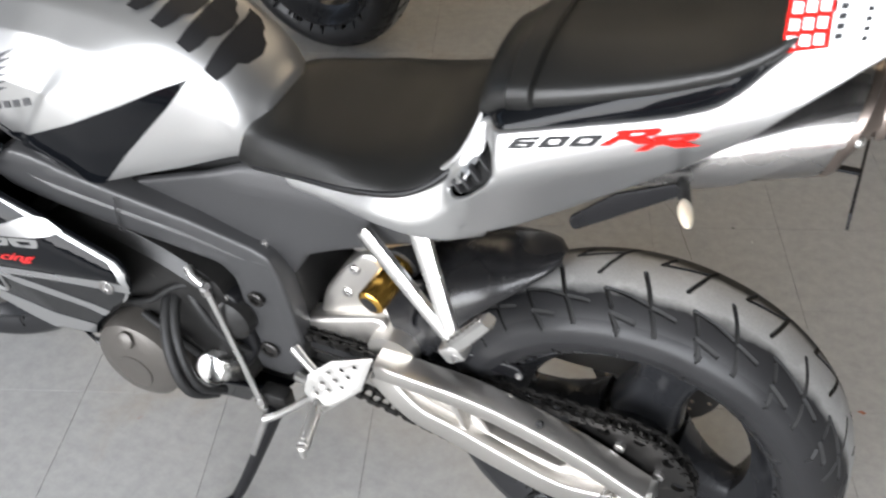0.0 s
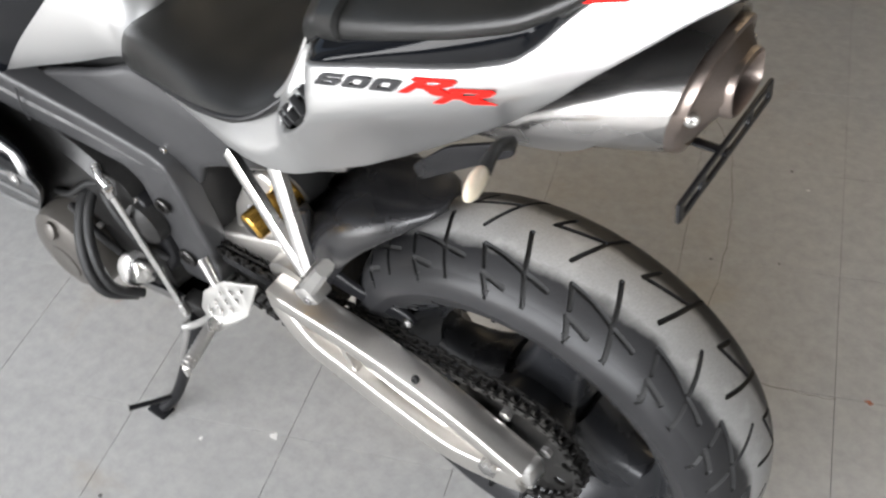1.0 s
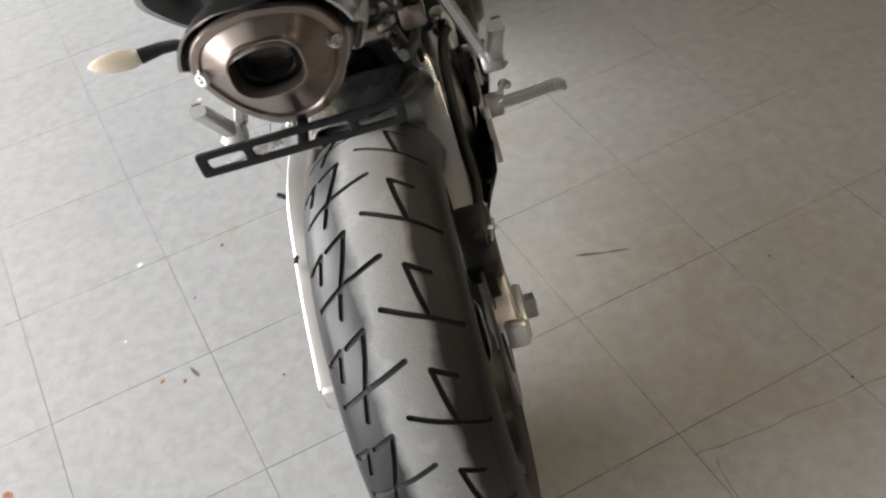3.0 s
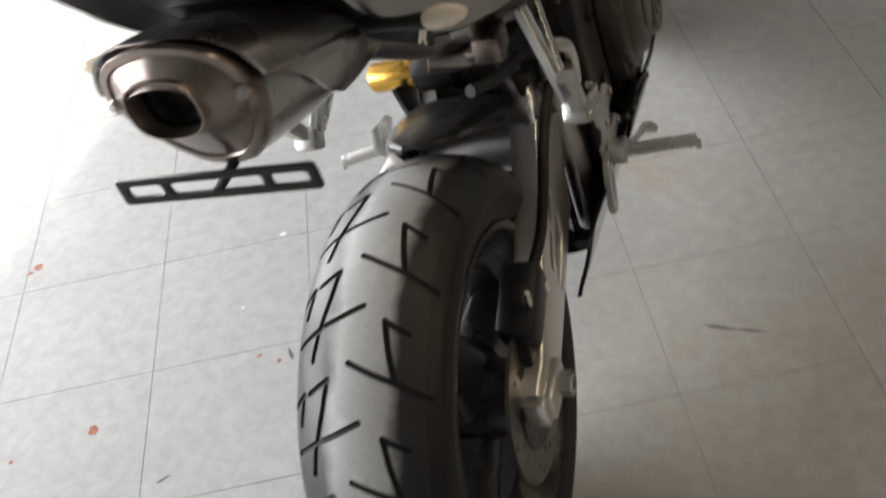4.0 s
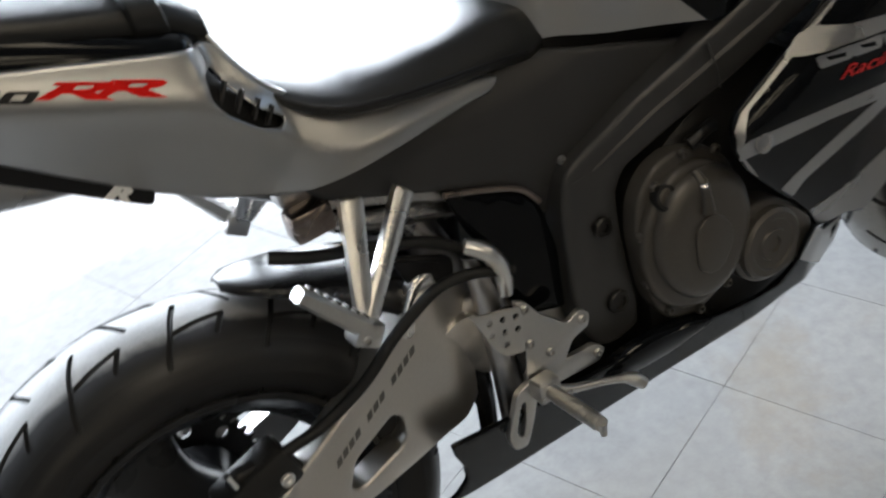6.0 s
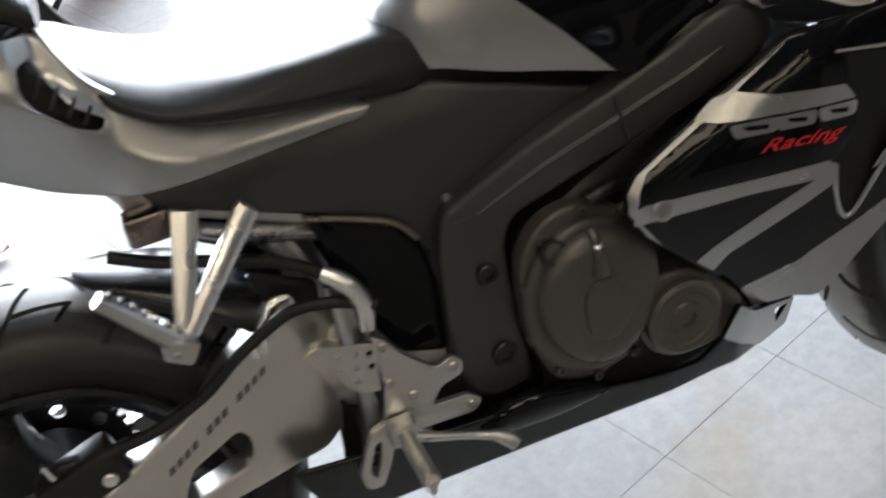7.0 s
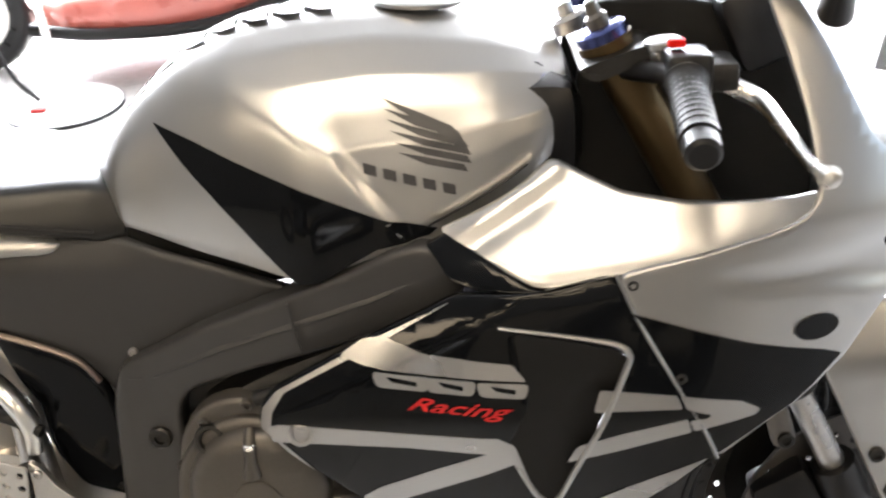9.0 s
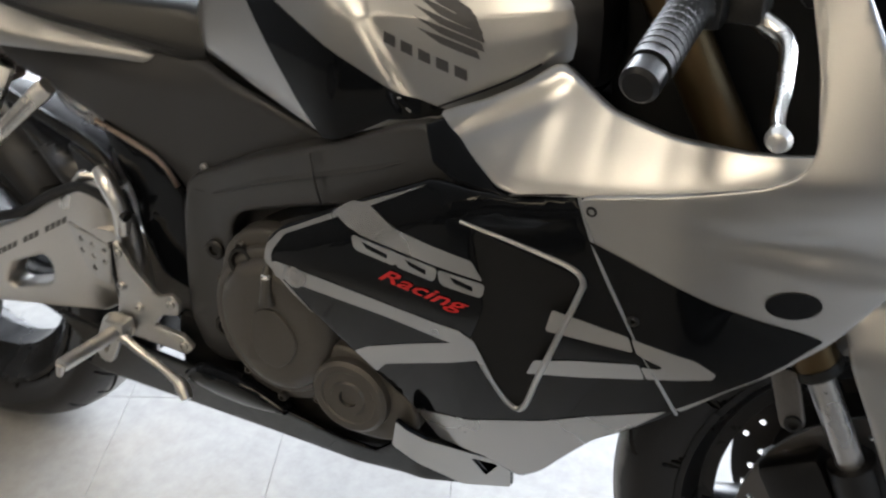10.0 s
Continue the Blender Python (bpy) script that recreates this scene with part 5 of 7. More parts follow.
# ---- hugger over the tyre ----
rings = []
for t in np.linspace(radians(69), radians(-8), 30):
    u = (radians(69) - t) / radians(77)
    r = float(np.interp(math.degrees(t), [-8, 20, 34, 43, 51, 58, 64, 69], [0.400, 0.420, 0.414, 0.393, 0.372, 0.357, 0.348, 0.341]))
    w = 0.014 + 0.080 * min(1, u * 2.6) ** 0.55
    ring = []
    for q in np.linspace(-1, 1, 25):
        y = w * math.sin(q * math.pi / 2)
        drop = 0.005 + (0.080 if q > 0 else 0.046) * min(1, u * 2.2) ** 1.1
        rr = r - drop * (1 - math.cos(q * math.pi / 2)) ** 1.3
        ring.append((rr * math.cos(t), y, 0.315 + rr * math.sin(t)))
    rings.append(ring)
inner = [[(x * 0.99, y * 0.97, 0.315 + (z - 0.315) * 0.985) for x, y, z in reversed(ring)] for ring in rings]
hug = part("rear_hugger", loft([a + b for a, b in zip(rings, inner)]), HUGGER, bike, "satin black rear mudguard over the tyre", 60)
for side in (LFT, R):
    part("hugger_arm", panel(rounded([(0.30, 0.60), (0.33, 0.50), *([(0.25, 0.47), (0.165, 0.468), (0.150, 0.452), (0.16, 0.440), (0.27, 0.445)] if side == LFT else [(0.315, 0.462)]), (0.36, 0.46), (0.38, 0.56)], 0.012, 3), lambda x, z, s=side: s * 0.090, 0.004, 0.004, 0.04), BLACK_PLASTIC, hug)
    if side == LFT:
        part("hugger_bolt", bolt((0.160, side * 0.091, 0.454), (0, side, 0), 0.006), STEEL, hug)

# ---- under-tail tray, exhaust, bracket, lamps ----
rings = []
for x, z, w, h in ((0.40, 0.735, 0.09, 0.02), (0.30, 0.745, 0.10, 0.03), (0.20, 0.765, 0.10, 0.035), (0.12, 0.805, 0.095, 0.03), (0.03, 0.865, 0.085, 0.03), (-0.05, 0.935, 0.075, 0.025), (-0.12, 1.0, 0.065, 0.02)):
    rings.append([(x, w * math.copysign(abs(math.cos(t)) ** 0.5, math.cos(t)), z + h * math.copysign(abs(math.sin(t)) ** 0.5, math.sin(t))) for t in np.linspace(0, 2 * math.pi, 20, endpoint=False)])
part("under_tray", loft(rings), BLACK_PLASTIC, bike, "black plastic tray under the tail")


CAN_SIDE = spline([(0, 0.0, 0.0), (0.50, 0.045, 0.0), (0.82, 0.14, 0.0), (0.99, 0.30, 0.0), (1.0, 0.45, 0.0), (0.80, 0.70, 0.0), (0.55, 0.87, 0.0), (0.30, 0.97, 0.0), (0, 1.0, 0.0)], 6)
CAN_Q, CAN_W = [float(p[1]) for p in CAN_SIDE], [float(p[0]) for p in CAN_SIDE]


def can_ring(x, z, w, h, tilt=0.0, n=36):
    """A section of the muffler: broad above, narrow below."""
    out = []
    for t in np.linspace(0, 2 * math.pi, n, endpoint=False):
        c, s = math.cos(t), math.sin(t)
        q = 0.5 - 0.5 * s
        a = math.copysign(1, c) * w * float(np.interp(q, CAN_Q, CAN_W))
        b = h * (0.85 - 1.95 * q)
        out.append((x + tilt * b, a, z + b))
    return out


CAN = [(0.10, 0.805, 0.029, 0.028), (0.05, 0.836, 0.041, 0.038), (0.0, 0.864, 0.056, 0.053), (-0.05, 0.887, 0.066, 0.063), (-0.10, 0.906, 0.0690, 0.069), (-0.15, 0.925, 0.0690, 0.0725), (-0.185, 0.9365, 0.0670, 0.072), (-0.212, 0.945, 0.065, 0.071)]
rings = [can_ring(*r, -0.22) for r in CAN]
can = part("muffler", loft(rings), BRUSHED_CAN, bike, "satin steel underseat silencer with a tarnished end cap", 50)
rings = [can_ring(*r, -0.25) for r in ((-0.203, 0.9428, 0.0660, 0.0728), (-0.212, 0.9452, 0.0662, 0.0730), (-0.217, 0.947, 0.0640, 0.0705), (-0.219, 0.9475, 0.0580, 0.0630), (-0.217, 0.9475, 0.0565, 0.0615), (-0.224, 0.950, 0.0480, 0.0520), (-0.234, 0.955, 0.0370, 0.0350), (-0.241, 0.957, 0.0315, 0.0270))]
part("end_cap", loft(rings, True, False), TITAN, can, "tarnished brown steel end cap with a rolled rim", 40)
# pressed cover over the upper half of the can, its lower edge curved
rings = []
for x in np.linspace(0.09, -0.207, 26):
    z, w, h = (float(np.interp(-x, [-r[0] for r in CAN], [r[k] for r in CAN])) for k in (1, 2, 3))
    low = float(np.interp(-x, [-0.09, -0.04, 0.02, 0.07, 0.12, 0.16, 0.19, 0.207], [0.55, 0.68, 0.82, 0.84, 0.70, 0.48, 0.38, 0.34]))
    outer, inner = [], []
    for q in np.r_[np.linspace(low, 0.03, 14), np.linspace(0.03, low, 14)]:
        sgn = 1 if len(outer) < 14 else -1
        a = sgn * float(np.interp(q, CAN_Q, CAN_W))
        for row, grow in ((outer, 0.012), (inner, 0.009)):
            b = (h + grow * 0.7) * (0.85 - 1.95 * q)
            row.append((x - 0.22 * b, a * (w + grow), z + b))
    rings.append(outer + inner[::-1])
part("can_cover", loft(rings), BRUSHED_CAN, can, "satin steel cover over the silencer", 50)
tip = []
for x, k in ((-0.236, 0.93), (-0.243, 0.92), (-0.246, 0.88), (-0.246, 0.84), (-0.240, 0.79), (-0.228, 0.74)):
    tip.append([(x, 0.0365 * k * math.copysign(abs(math.cos(t)) ** 0.75, math.cos(t)), 0.9575 + (x + 0.24) * -0.25 + 0.030 * k * math.copysign(abs(math.sin(t)) ** 0.75, math.sin(t))) for t in np.linspace(0, 2 * math.pi, 32, endpoint=False)])
part("outlet_ring", loft(tip, True, False), TITAN, can, "", 50)
tip = []
for x, k in ((-0.228, 0.745), (-0.222, 0.70), (-0.222, 0.62), (-0.226, 0.60), (-0.224, 0.54), (-0.15, 0.50), (-0.149, 0.01)):
    tip.append([(x, 0.0365 * k * math.copysign(abs(math.cos(t)) ** 0.75, math.cos(t)), 0.9575 + (x + 0.24) * -0.25 + 0.030 * k * math.copysign(abs(math.sin(t)) ** 0.75, math.sin(t))) for t in np.linspace(0, 2 * math.pi, 32, endpoint=False)])
part("outlet", loft(tip, True, False), SOOT, can, "sooty oval outlet tube", 50)
for side in (LFT, R):
    part("cap_bolt", bolt((-0.2195, side * 0.0560, 0.953), (-1, side * 0.6, 0.25), 0.0068, 0.008), POLISHED, can)
bar = rounded([(-0.095, 0.013), (0.095, 0.013), (0.095, -0.013), (-0.095, -0.013)], 0.004, 2)
slots = [rounded([(a, 0.006), (b, 0.006), (b, -0.006), (a, -0.006)], 0.004, 3) for a, b in ((-0.086, -0.052), (-0.044, 0.044), (0.052, 0.086))]
plate = flat(bar, 0.0015, 0.003, 0.0005, slots)
turn = Matrix.Translation((-0.231, 0, 0.874)) @ Matrix.Rotation(radians(90), 4, "Z")
bracket = part("plate_bracket", plate.moved(turn), BLACK_PLASTIC, bike, "slotted black steel plate bracket without a plate")
part("bracket_arm", box((-0.212, 0, 0.869), (0.04, 0.010, 0.004), 0.001), BLACK_PLASTIC, bracket)
for side in (LFT, R):
    wing = [(-0.056, 0.904), (0.03, 0.860), (0.086, 0.808), (0.078, 0.790), (0.0, 0.846), (-0.056, 0.886)]
    low = 0.022 if side == LFT else 0.0
    hang = part("lamp_bracket", flat(rounded([(x, z - low) for x, z in wing], 0.008, 3), side * 0.092, 0.004, 0.001), BLACK_PLASTIC, bike, "black lamp bracket with a worn mark")
    if side == R:
        part("mark_lettering", letters("R", (0.036, 0.822), (0.80, -0.60), (0.55, 0.83), 0.021, lambda x, z: -0.092, 0.0012, 0.3, 1.9, 0.06), WHITE_STICKER, hang, "white slanted letter R")
    stalk = part("turn_signal", tube([(-0.050, side * 0.088, 0.898 - low), (-0.058, side * 0.118, 0.900), (-0.066, side * 0.152, 0.903)], [0.008, 0.006, 0.008], 10, 3), RUBBER, bike, "small clear amber turn signal on a stalk")
    rings = []
    for q, r in ((0.0, 0.006), (0.15, 0.010), (0.4, 0.0115), (0.7, 0.010), (0.92, 0.006), (1.0, 0.002)):
        c = Vector((-0.066, side * 0.150, 0.903)).lerp(Vector((-0.080, side * 0.198, 0.914)), q)
        rings.append([(c.x + r * 0.8 * math.cos(t), c.y, c.z + r * math.sin(t)) for t in np.linspace(0, 2 * math.pi, 14, endpoint=False)])
    part("lens", loft(rings), CLEAR, stalk, "clear amber lens")

# ---- shock and reservoir ----
part("shock", tube([(0.43, -0.01, 0.68), (0.41, 0, 0.56), (0.39, 0, 0.40)], 0.030, 18, 3), ENGINE_DARK, bike, "dark rear shock absorber")
part("spring", tube([(0.43 - 0.04 * k / 70, 0.040 * math.cos(k * 0.6), 0.66 - 0.22 * k / 70 + 0.0 * math.sin(k)) for k in range(71)], 0.006, 6, 2), RUBBER, bike)
gold = part("shock_reservoir", turned([(0, 0.015), (0.001, 0.019), (0.004, 0.0215), (0.082, 0.0215), (0.084, 0.020)], (0.366, 0.138, 0.579), (-0.20, -0.97, 0.14), 28), GOLD, bike, "gold anodised shock reservoir with black head")
part("reservoir_head", turned([(0.080, 0.0225), (0.083, 0.027), (0.112, 0.0285), (0.122, 0.024), (0.140, 0.020), (0.143, 0.010)], (0.366, 0.138, 0.579), (-0.20, -0.97, 0.14), 24), RUBBER, gold)
part("end_plug", turned([(-0.002, 0.008), (-0.0005, 0.014), (0.001, 0.014)], (0.366, 0.138, 0.579), (-0.20, -0.97, 0.14), 20), ENGINE_DARK, gold)
part("brake_reservoir", box((0.222, -0.098, 0.700), (0.05, 0.034, 0.036), 0.006), TITAN, bike, "small brake fluid reservoir")

# ---- passenger pegs ----
for side in (LFT, R):
    def bar3(p, q, w, h):
        """A tapering flat strut between two points."""
        p, q = Vector(p), Vector(q)
        d = (q - p).normalized()
        n = Vector((0, 1, 0))
        t = d.cross(n).normalized()
        rings = []
        for s, k in ((0, 1.0), (0.04, 1.12), (0.5, 0.95), (0.96, 0.85), (1, 0.75)):
            c = p.lerp(q, s)
            rings.append([c + t * (a * w * k) + n * (b * h) for a, b in ((-1, -0.6), (-0.6, -1), (0.6, -1), (1, -0.6), (1, 0.6), (0.6, 1), (-0.6, 1), (-1, 0.6))])
        return loft(rings)
    hangr = part("pillion_hanger", bar3((0.275, side * 0.128, 0.740) if side == LFT else (0.262, -0.130, 0.718), (0.220, side * 0.172, 0.600), 0.0125, 0.008), POLISHED, bike, "polished aluminium pillion peg hanger")
    part("strut", bar3((0.362, side * 0.126, 0.715) if side == LFT else (0.326, -0.128, 0.697), (0.224, side * 0.172, 0.598), 0.0115, 0.008), POLISHED, hangr)
    part("knuckle", box((0.212, side * 0.182, 0.594), (0.034, 0.032, 0.030), 0.006, Matrix.Rotation(0.6, 3, "Y")), CAST_ALLOY, hangr)
    peg = part("peg", bar3((0.215, side * 0.184, 0.598), (0.153, side * 0.196, 0.684), 0.0105, 0.011), CAST_ALLOY, hangr, "folded aluminium peg with a toothed edge")
    for k in range(7):
        c = Vector((0.212, side * 0.184, 0.612)).lerp(Vector((0.162, side * 0.195, 0.682)), k / 6)
        part("tooth", box(c + Vector((0.0045, side * 0.003, 0.0035)), (0.0045, 0.012, 0.0028), 0.0006, Matrix.Rotation(0.96, 3, "Y")), DULL_STEEL, peg)
    part("peg_bolt", bolt((0.206, side * 0.196, 0.592), (0, side, 0), 0.006), STEEL, hangr)
    # rearset: plate, heel guard, peg, lever
    PL = [(0.430, 0.508), (0.444, 0.500), (0.460, 0.472), (0.496, 0.436), (0.518, 0.445), (0.531, 0.432), (0.526, 0.414), (0.498, 0.408), (0.481, 0.385), (0.528, 0.382), (0.545, 0.366), (0.532, 0.352), (0.461, 0.358), (0.432, 0.358), (0.418, 0.381), (0.430, 0.436)]
    if side == R:
        rs = part("rearset", flat(rounded(PL, 0.006, 3), side * 0.152, 0.007, 0.0015), CAST_ALLOY, bike, "aluminium rearset foot control")
    else:
        rs = part("rearset", tube([(0.515, 0.142, 0.432), (0.475, 0.160, 0.418), (0.445, 0.168, 0.402)], [0.009, 0.0075, 0.009], 12, 4), CAST_ALLOY, bike, "aluminium rearset foot control")
        part("rearset_arm", tube([(0.522, 0.142, 0.362), (0.478, 0.160, 0.378), (0.446, 0.168, 0.396)], [0.009, 0.0075, 0.009], 12, 4), CAST_ALLOY, rs)
    G = [(0.364, 0.527), (0.432, 0.504), (0.424, 0.440), (0.398, 0.448), (0.386, 0.462)] if side == R else [(0.464, 0.442), (0.424, 0.480), (0.356, 0.506), (0.374, 0.440), (0.440, 0.372), (0.470, 0.408)]
    holes = []
    base, u, v = ((0.386, 0.506), (0.018, -0.0055), (-0.001, -0.018)) if side == R else ((0.386, 0.480), (0.021, -0.012), (0.010, -0.022))
    for i in range(3):
        for j in range(3):
            if i + j < (4 if side == R else 5) and not (side == R and j == 2 and i == 0):
                c = np.array(base) + np.array(u) * i + np.array(v) * j
                holes.append([(c[0] + 0.0042 * math.cos(t), c[1] + 0.0042 * math.sin(t)) for t in np.linspace(0, 2 * math.pi, 10, endpoint=False)])
    guard_plate = flat(rounded(G, 0.004, 3), side * (0.160 if side == R else 0.187), 0.003, 0.0006, holes)
    if side == LFT:
        mid = Matrix.Translation((0.41, 0.187, 0.45))
        guard_plate = guard_plate.moved(mid @ Matrix.Rotation(radians(20), 4, "X") @ Matrix.Diagonal((1, 1, 0.92, 1)) @ mid.inverted())
    part("heel_guard", guard_plate, CAST_ALLOY, rs, "drilled aluminium heel guard")
    end = (0.433, side * 0.281, 0.388)
    root = 0.402 if side == LFT else 0.382
    peg = part("foot_peg", tube([(0.455 if side == LFT else 0.436, side * 0.155, root), (0.447 if side == LFT else 0.434, side * 0.195, root - 0.002), end], [0.011, 0.010, 0.0095], 14, 4), CAST_ALLOY, rs, "knurled aluminium foot peg")
    for k in range(12):
        c = Vector((0.450 if side == LFT else 0.435, side * 0.185, root - 0.003)).lerp(Vector(end), k / 12)
        part("knurl", turned([(0, 0.0095), (0.001, 0.0108), (0.003, 0.0108), (0.004, 0.0095)], c, (-0.014, side * 0.09, -0.01), 10), CAST_ALLOY, peg)
    part("peg_lug", tube([end, (0.432, side * 0.283, 0.380), (0.431, side * 0.284, 0.374)], [0.006, 0.005, 0.004], 8, 3), CAST_ALLOY, peg)
    part("knuckle", box((0.452 if side == LFT else 0.434, side * 0.168, root - 0.002), (0.034, 0.028, 0.030), 0.005), CAST_ALLOY, rs)
    if side == R:
        part("brake_lever", tube([(0.440, -0.176, 0.375), (0.470, -0.180, 0.362), (0.510, -0.184, 0.348), (0.540, -0.190, 0.338)], [0.008, 0.006, 0.005, 0.006], 10, 4), CAST_ALLOY, rs, "aluminium brake lever")
        part("lever_tip", tube([(0.537, -0.188, 0.340), (0.552, -0.192, 0.330), (0.562, -0.198, 0.318)], [0.006, 0.010, 0.008], 10, 3), CAST_ALLOY, rs)
        lug = rounded([(0.424, 0.392), (0.398, 0.384), (0.372, 0.328), (0.376, 0.304), (0.396, 0.300), (0.414, 0.334), (0.430, 0.372)], 0.008, 4)
        slot = rounded([(0.408, 0.368), (0.400, 0.366), (0.384, 0.326), (0.392, 0.316), (0.402, 0.338)], 0.004, 3)
        part("lever_link", flat(lug, -0.158, 0.008, 0.0015, [slot]), CAST_ALLOY, rs, "slotted aluminium lever link")
        rs.location = (-0.017, 0, -0.009)
        part("master_cylinder", turned([(0, 0.009), (0.07, 0.009), (0.072, 0.012), (0.10, 0.012)], (0.430, -0.142, 0.395), (-0.1, 0, 1), 14), ENGINE_DARK, rs)
    else:
        part("shift_lever", tube([(0.450, 0.172, 0.395), (0.50, 0.178, 0.345), (0.55, 0.185, 0.300), (0.575, 0.19, 0.285)], [0.009, 0.007, 0.006, 0.007], 10, 4), CAST_ALLOY, rs, "aluminium shift lever")
        part("shift_rod", tube([(0.585, 0.172, 0.290), (0.605, 0.172, 0.42), (0.626, 0.172, 0.555)], [0.006, 0.0055, 0.006], 10, 3), POLISHED, rs, "polished shift rod")
        part("rod_end", turned([(-0.006, 0.007), (0.006, 0.007)], (0.627, 0.172, 0.558), (0, 1, 0), 14), POLISHED, rs)
        part("shift_arm", tube([(0.628, 0.168, 0.557), (0.648, 0.165, 0.566), (0.665, 0.155, 0.572)], [0.007, 0.006, 0.008], 10, 3), POLISHED, rs)
        for z in (0.545, 0.30):
            part("lock_nut", turned([(0, 0.0085), (0.012, 0.0085)], (0.5867 + 0.155 * (z - 0.29), 0.172, z), (0.15, 0, 1), 6), STEEL, rs)
    for p in ((0.517, 0.430), (0.530, 0.367), (0.440, 0.492), (0.436, 0.440), (0.462, 0.412)) if side == R else ():
        part("plate_bolt", bolt((p[0], side * 0.152, p[1]), (0, side, 0), 0.0065), STEEL, rs)

# ---- silencer shield by the swingarm, hoses ----
part("heat_shield", loft([[(0.395 + 0.022 * math.cos(t) * k + dx, -0.105 + 0.02 * math.sin(t) * k, z) for t in np.linspace(0, 2 * math.pi, 16, endpoint=False)] for z, k, dx in ((0.250, 0.5, 0.0), (0.258, 0.9, 0.0), (0.31, 1.0, 0.006), (0.40, 1.05, 0.012), (0.50, 0.9, 0.008), (0.56, 0.6, 0))]), STEEL, bike, "rounded steel pipe cover")
part("rail_tube", tube([(0.42, -0.055, 0.600), (0.36, -0.052, 0.622), (0.30, -0.050, 0.640), (0.265, -0.035, 0.655), (0.250, 0.0, 0.665)], [0.014, 0.017, 0.017, 0.016, 0.014], 14, 4), BRUSHED_CAN, bike, "grey metal tube below the tail")
part("pipe_bend", tube([(0.382, -0.12, 0.585), (0.404, -0.13, 0.568), (0.418, -0.13, 0.535), (0.416, -0.13, 0.500)], [0.010, 0.012, 0.012, 0.009], 12, 4), POLISHED, bike, "bright bent metal tube")
part("brake_hose", tube([(0.432, -0.135, 0.53), (0.385, -0.124, 0.546), (0.345, -0.118, 0.550), (0.315, -0.114, 0.540), (0.265, -0.112, 0.514), (0.21, -0.112, 0.478), (0.14, -0.115, 0.458), (0.07, -0.11, 0.452)], 0.0075, 10, 5), RUBBER, bike, "black brake hose")
part("cable", tube([(0.415, -0.115, 0.535), (0.385, -0.10, 0.572), (0.345, -0.092, 0.600), (0.28, -0.092, 0.628), (0.215, -0.088, 0.650), (0.17, -0.075, 0.668)], 0.0078, 10, 5), RUBBER, bike)
part("water_hose", tube([(0.725, 0.125, 0.515), (0.712, 0.175, 0.500), (0.695, 0.215, 0.466), (0.674, 0.240, 0.42), (0.656, 0.240, 0.380), (0.640, 0.205, 0.345)], 0.0095, 12, 5), RUBBER, bike, "grey rubber hose")
part("water_hose", tube([(0.710, 0.125, 0.518), (0.698, 0.172, 0.503), (0.681, 0.208, 0.470), (0.660, 0.230, 0.424), (0.643, 0.230, 0.384), (0.628, 0.200, 0.350)], 0.0080, 12, 5), RUBBER, bike)
part("arm_gusset", panel(rounded([(0.274, 0.505), (0.318, 0.562), (0.350, 0.560), (0.358, 0.520), (0.318, 0.492), (0.286, 0.490)], 0.012, 4), lambda x, z: -(0.088 + 0.25 * (0.36 - x)), 0.01, 0.010, 0.015), POLISHED, bike, "polished arch of the swingarm")
cal = part("rear_caliper", box((0.055, -0.098, 0.425), (0.10, 0.050, 0.055), 0.010, Matrix.Rotation(-0.3, 3, "Y")), ENGINE_DARK, bike, "dark rear brake caliper")
part("caliper_carrier", panel(rounded([(0.10, 0.45), (0.12, 0.40), (0.03, 0.33), (-0.02, 0.33), (0.0, 0.40), (0.03, 0.46)], 0.012, 3), lambda x, z: -0.112, 0.012, 0.004, 0.05), ENGINE_DARK, cal)
part("bleed_nipple", tube([(0.03, -0.118, 0.450), (0.025, -0.122, 0.475)], 0.004, 8, 0), POLISHED, cal)
part("banjo_bolt", bolt((0.085, -0.122, 0.425), (0, -1, 0), 0.009), POLISHED, cal)

PIV = [(0.382, 0.654), (0.432, 0.632), (0.487, 0.604), (0.508, 0.570), (0.521, 0.490), (0.512, 0.410), (0.454, 0.430), (0.427, 0.480), (0.421, 0.548), (0.402, 0.584)]
part("pivot_cover", panel(rounded(PIV, 0.012, 4), lambda x, z: -0.106, 0.004, 0.008, 0.02), GLOSS_BLACK, bike, "gloss black cover plate behind the swingarm")
# brown tube painted along the cover's upper edge as its bronze highlight
part("cover_edge_glint", tube([(x, -0.109, z) for x, z in ((0.380, 0.652), (0.432, 0.633), (0.480, 0.610), (0.503, 0.580))], 0.004, 8, 4), TITAN, bike)
for side in (LFT, R):
    part("subframe_rail", panel(rounded([(0.20, 0.755), (0.30, 0.715), (0.41, 0.665), (0.425, 0.640), (0.405, 0.622), (0.32, 0.662), (0.20, 0.715)], 0.010, 3), lambda x, z, s=side: s * 0.088, 0.02, 0.006, 0.04), STEEL, bike, "grey steel subframe rail")
    part("rail_bolt", bolt((0.25, side * 0.088, 0.715), (0, side, 0), 0.008), POLISHED, bike)

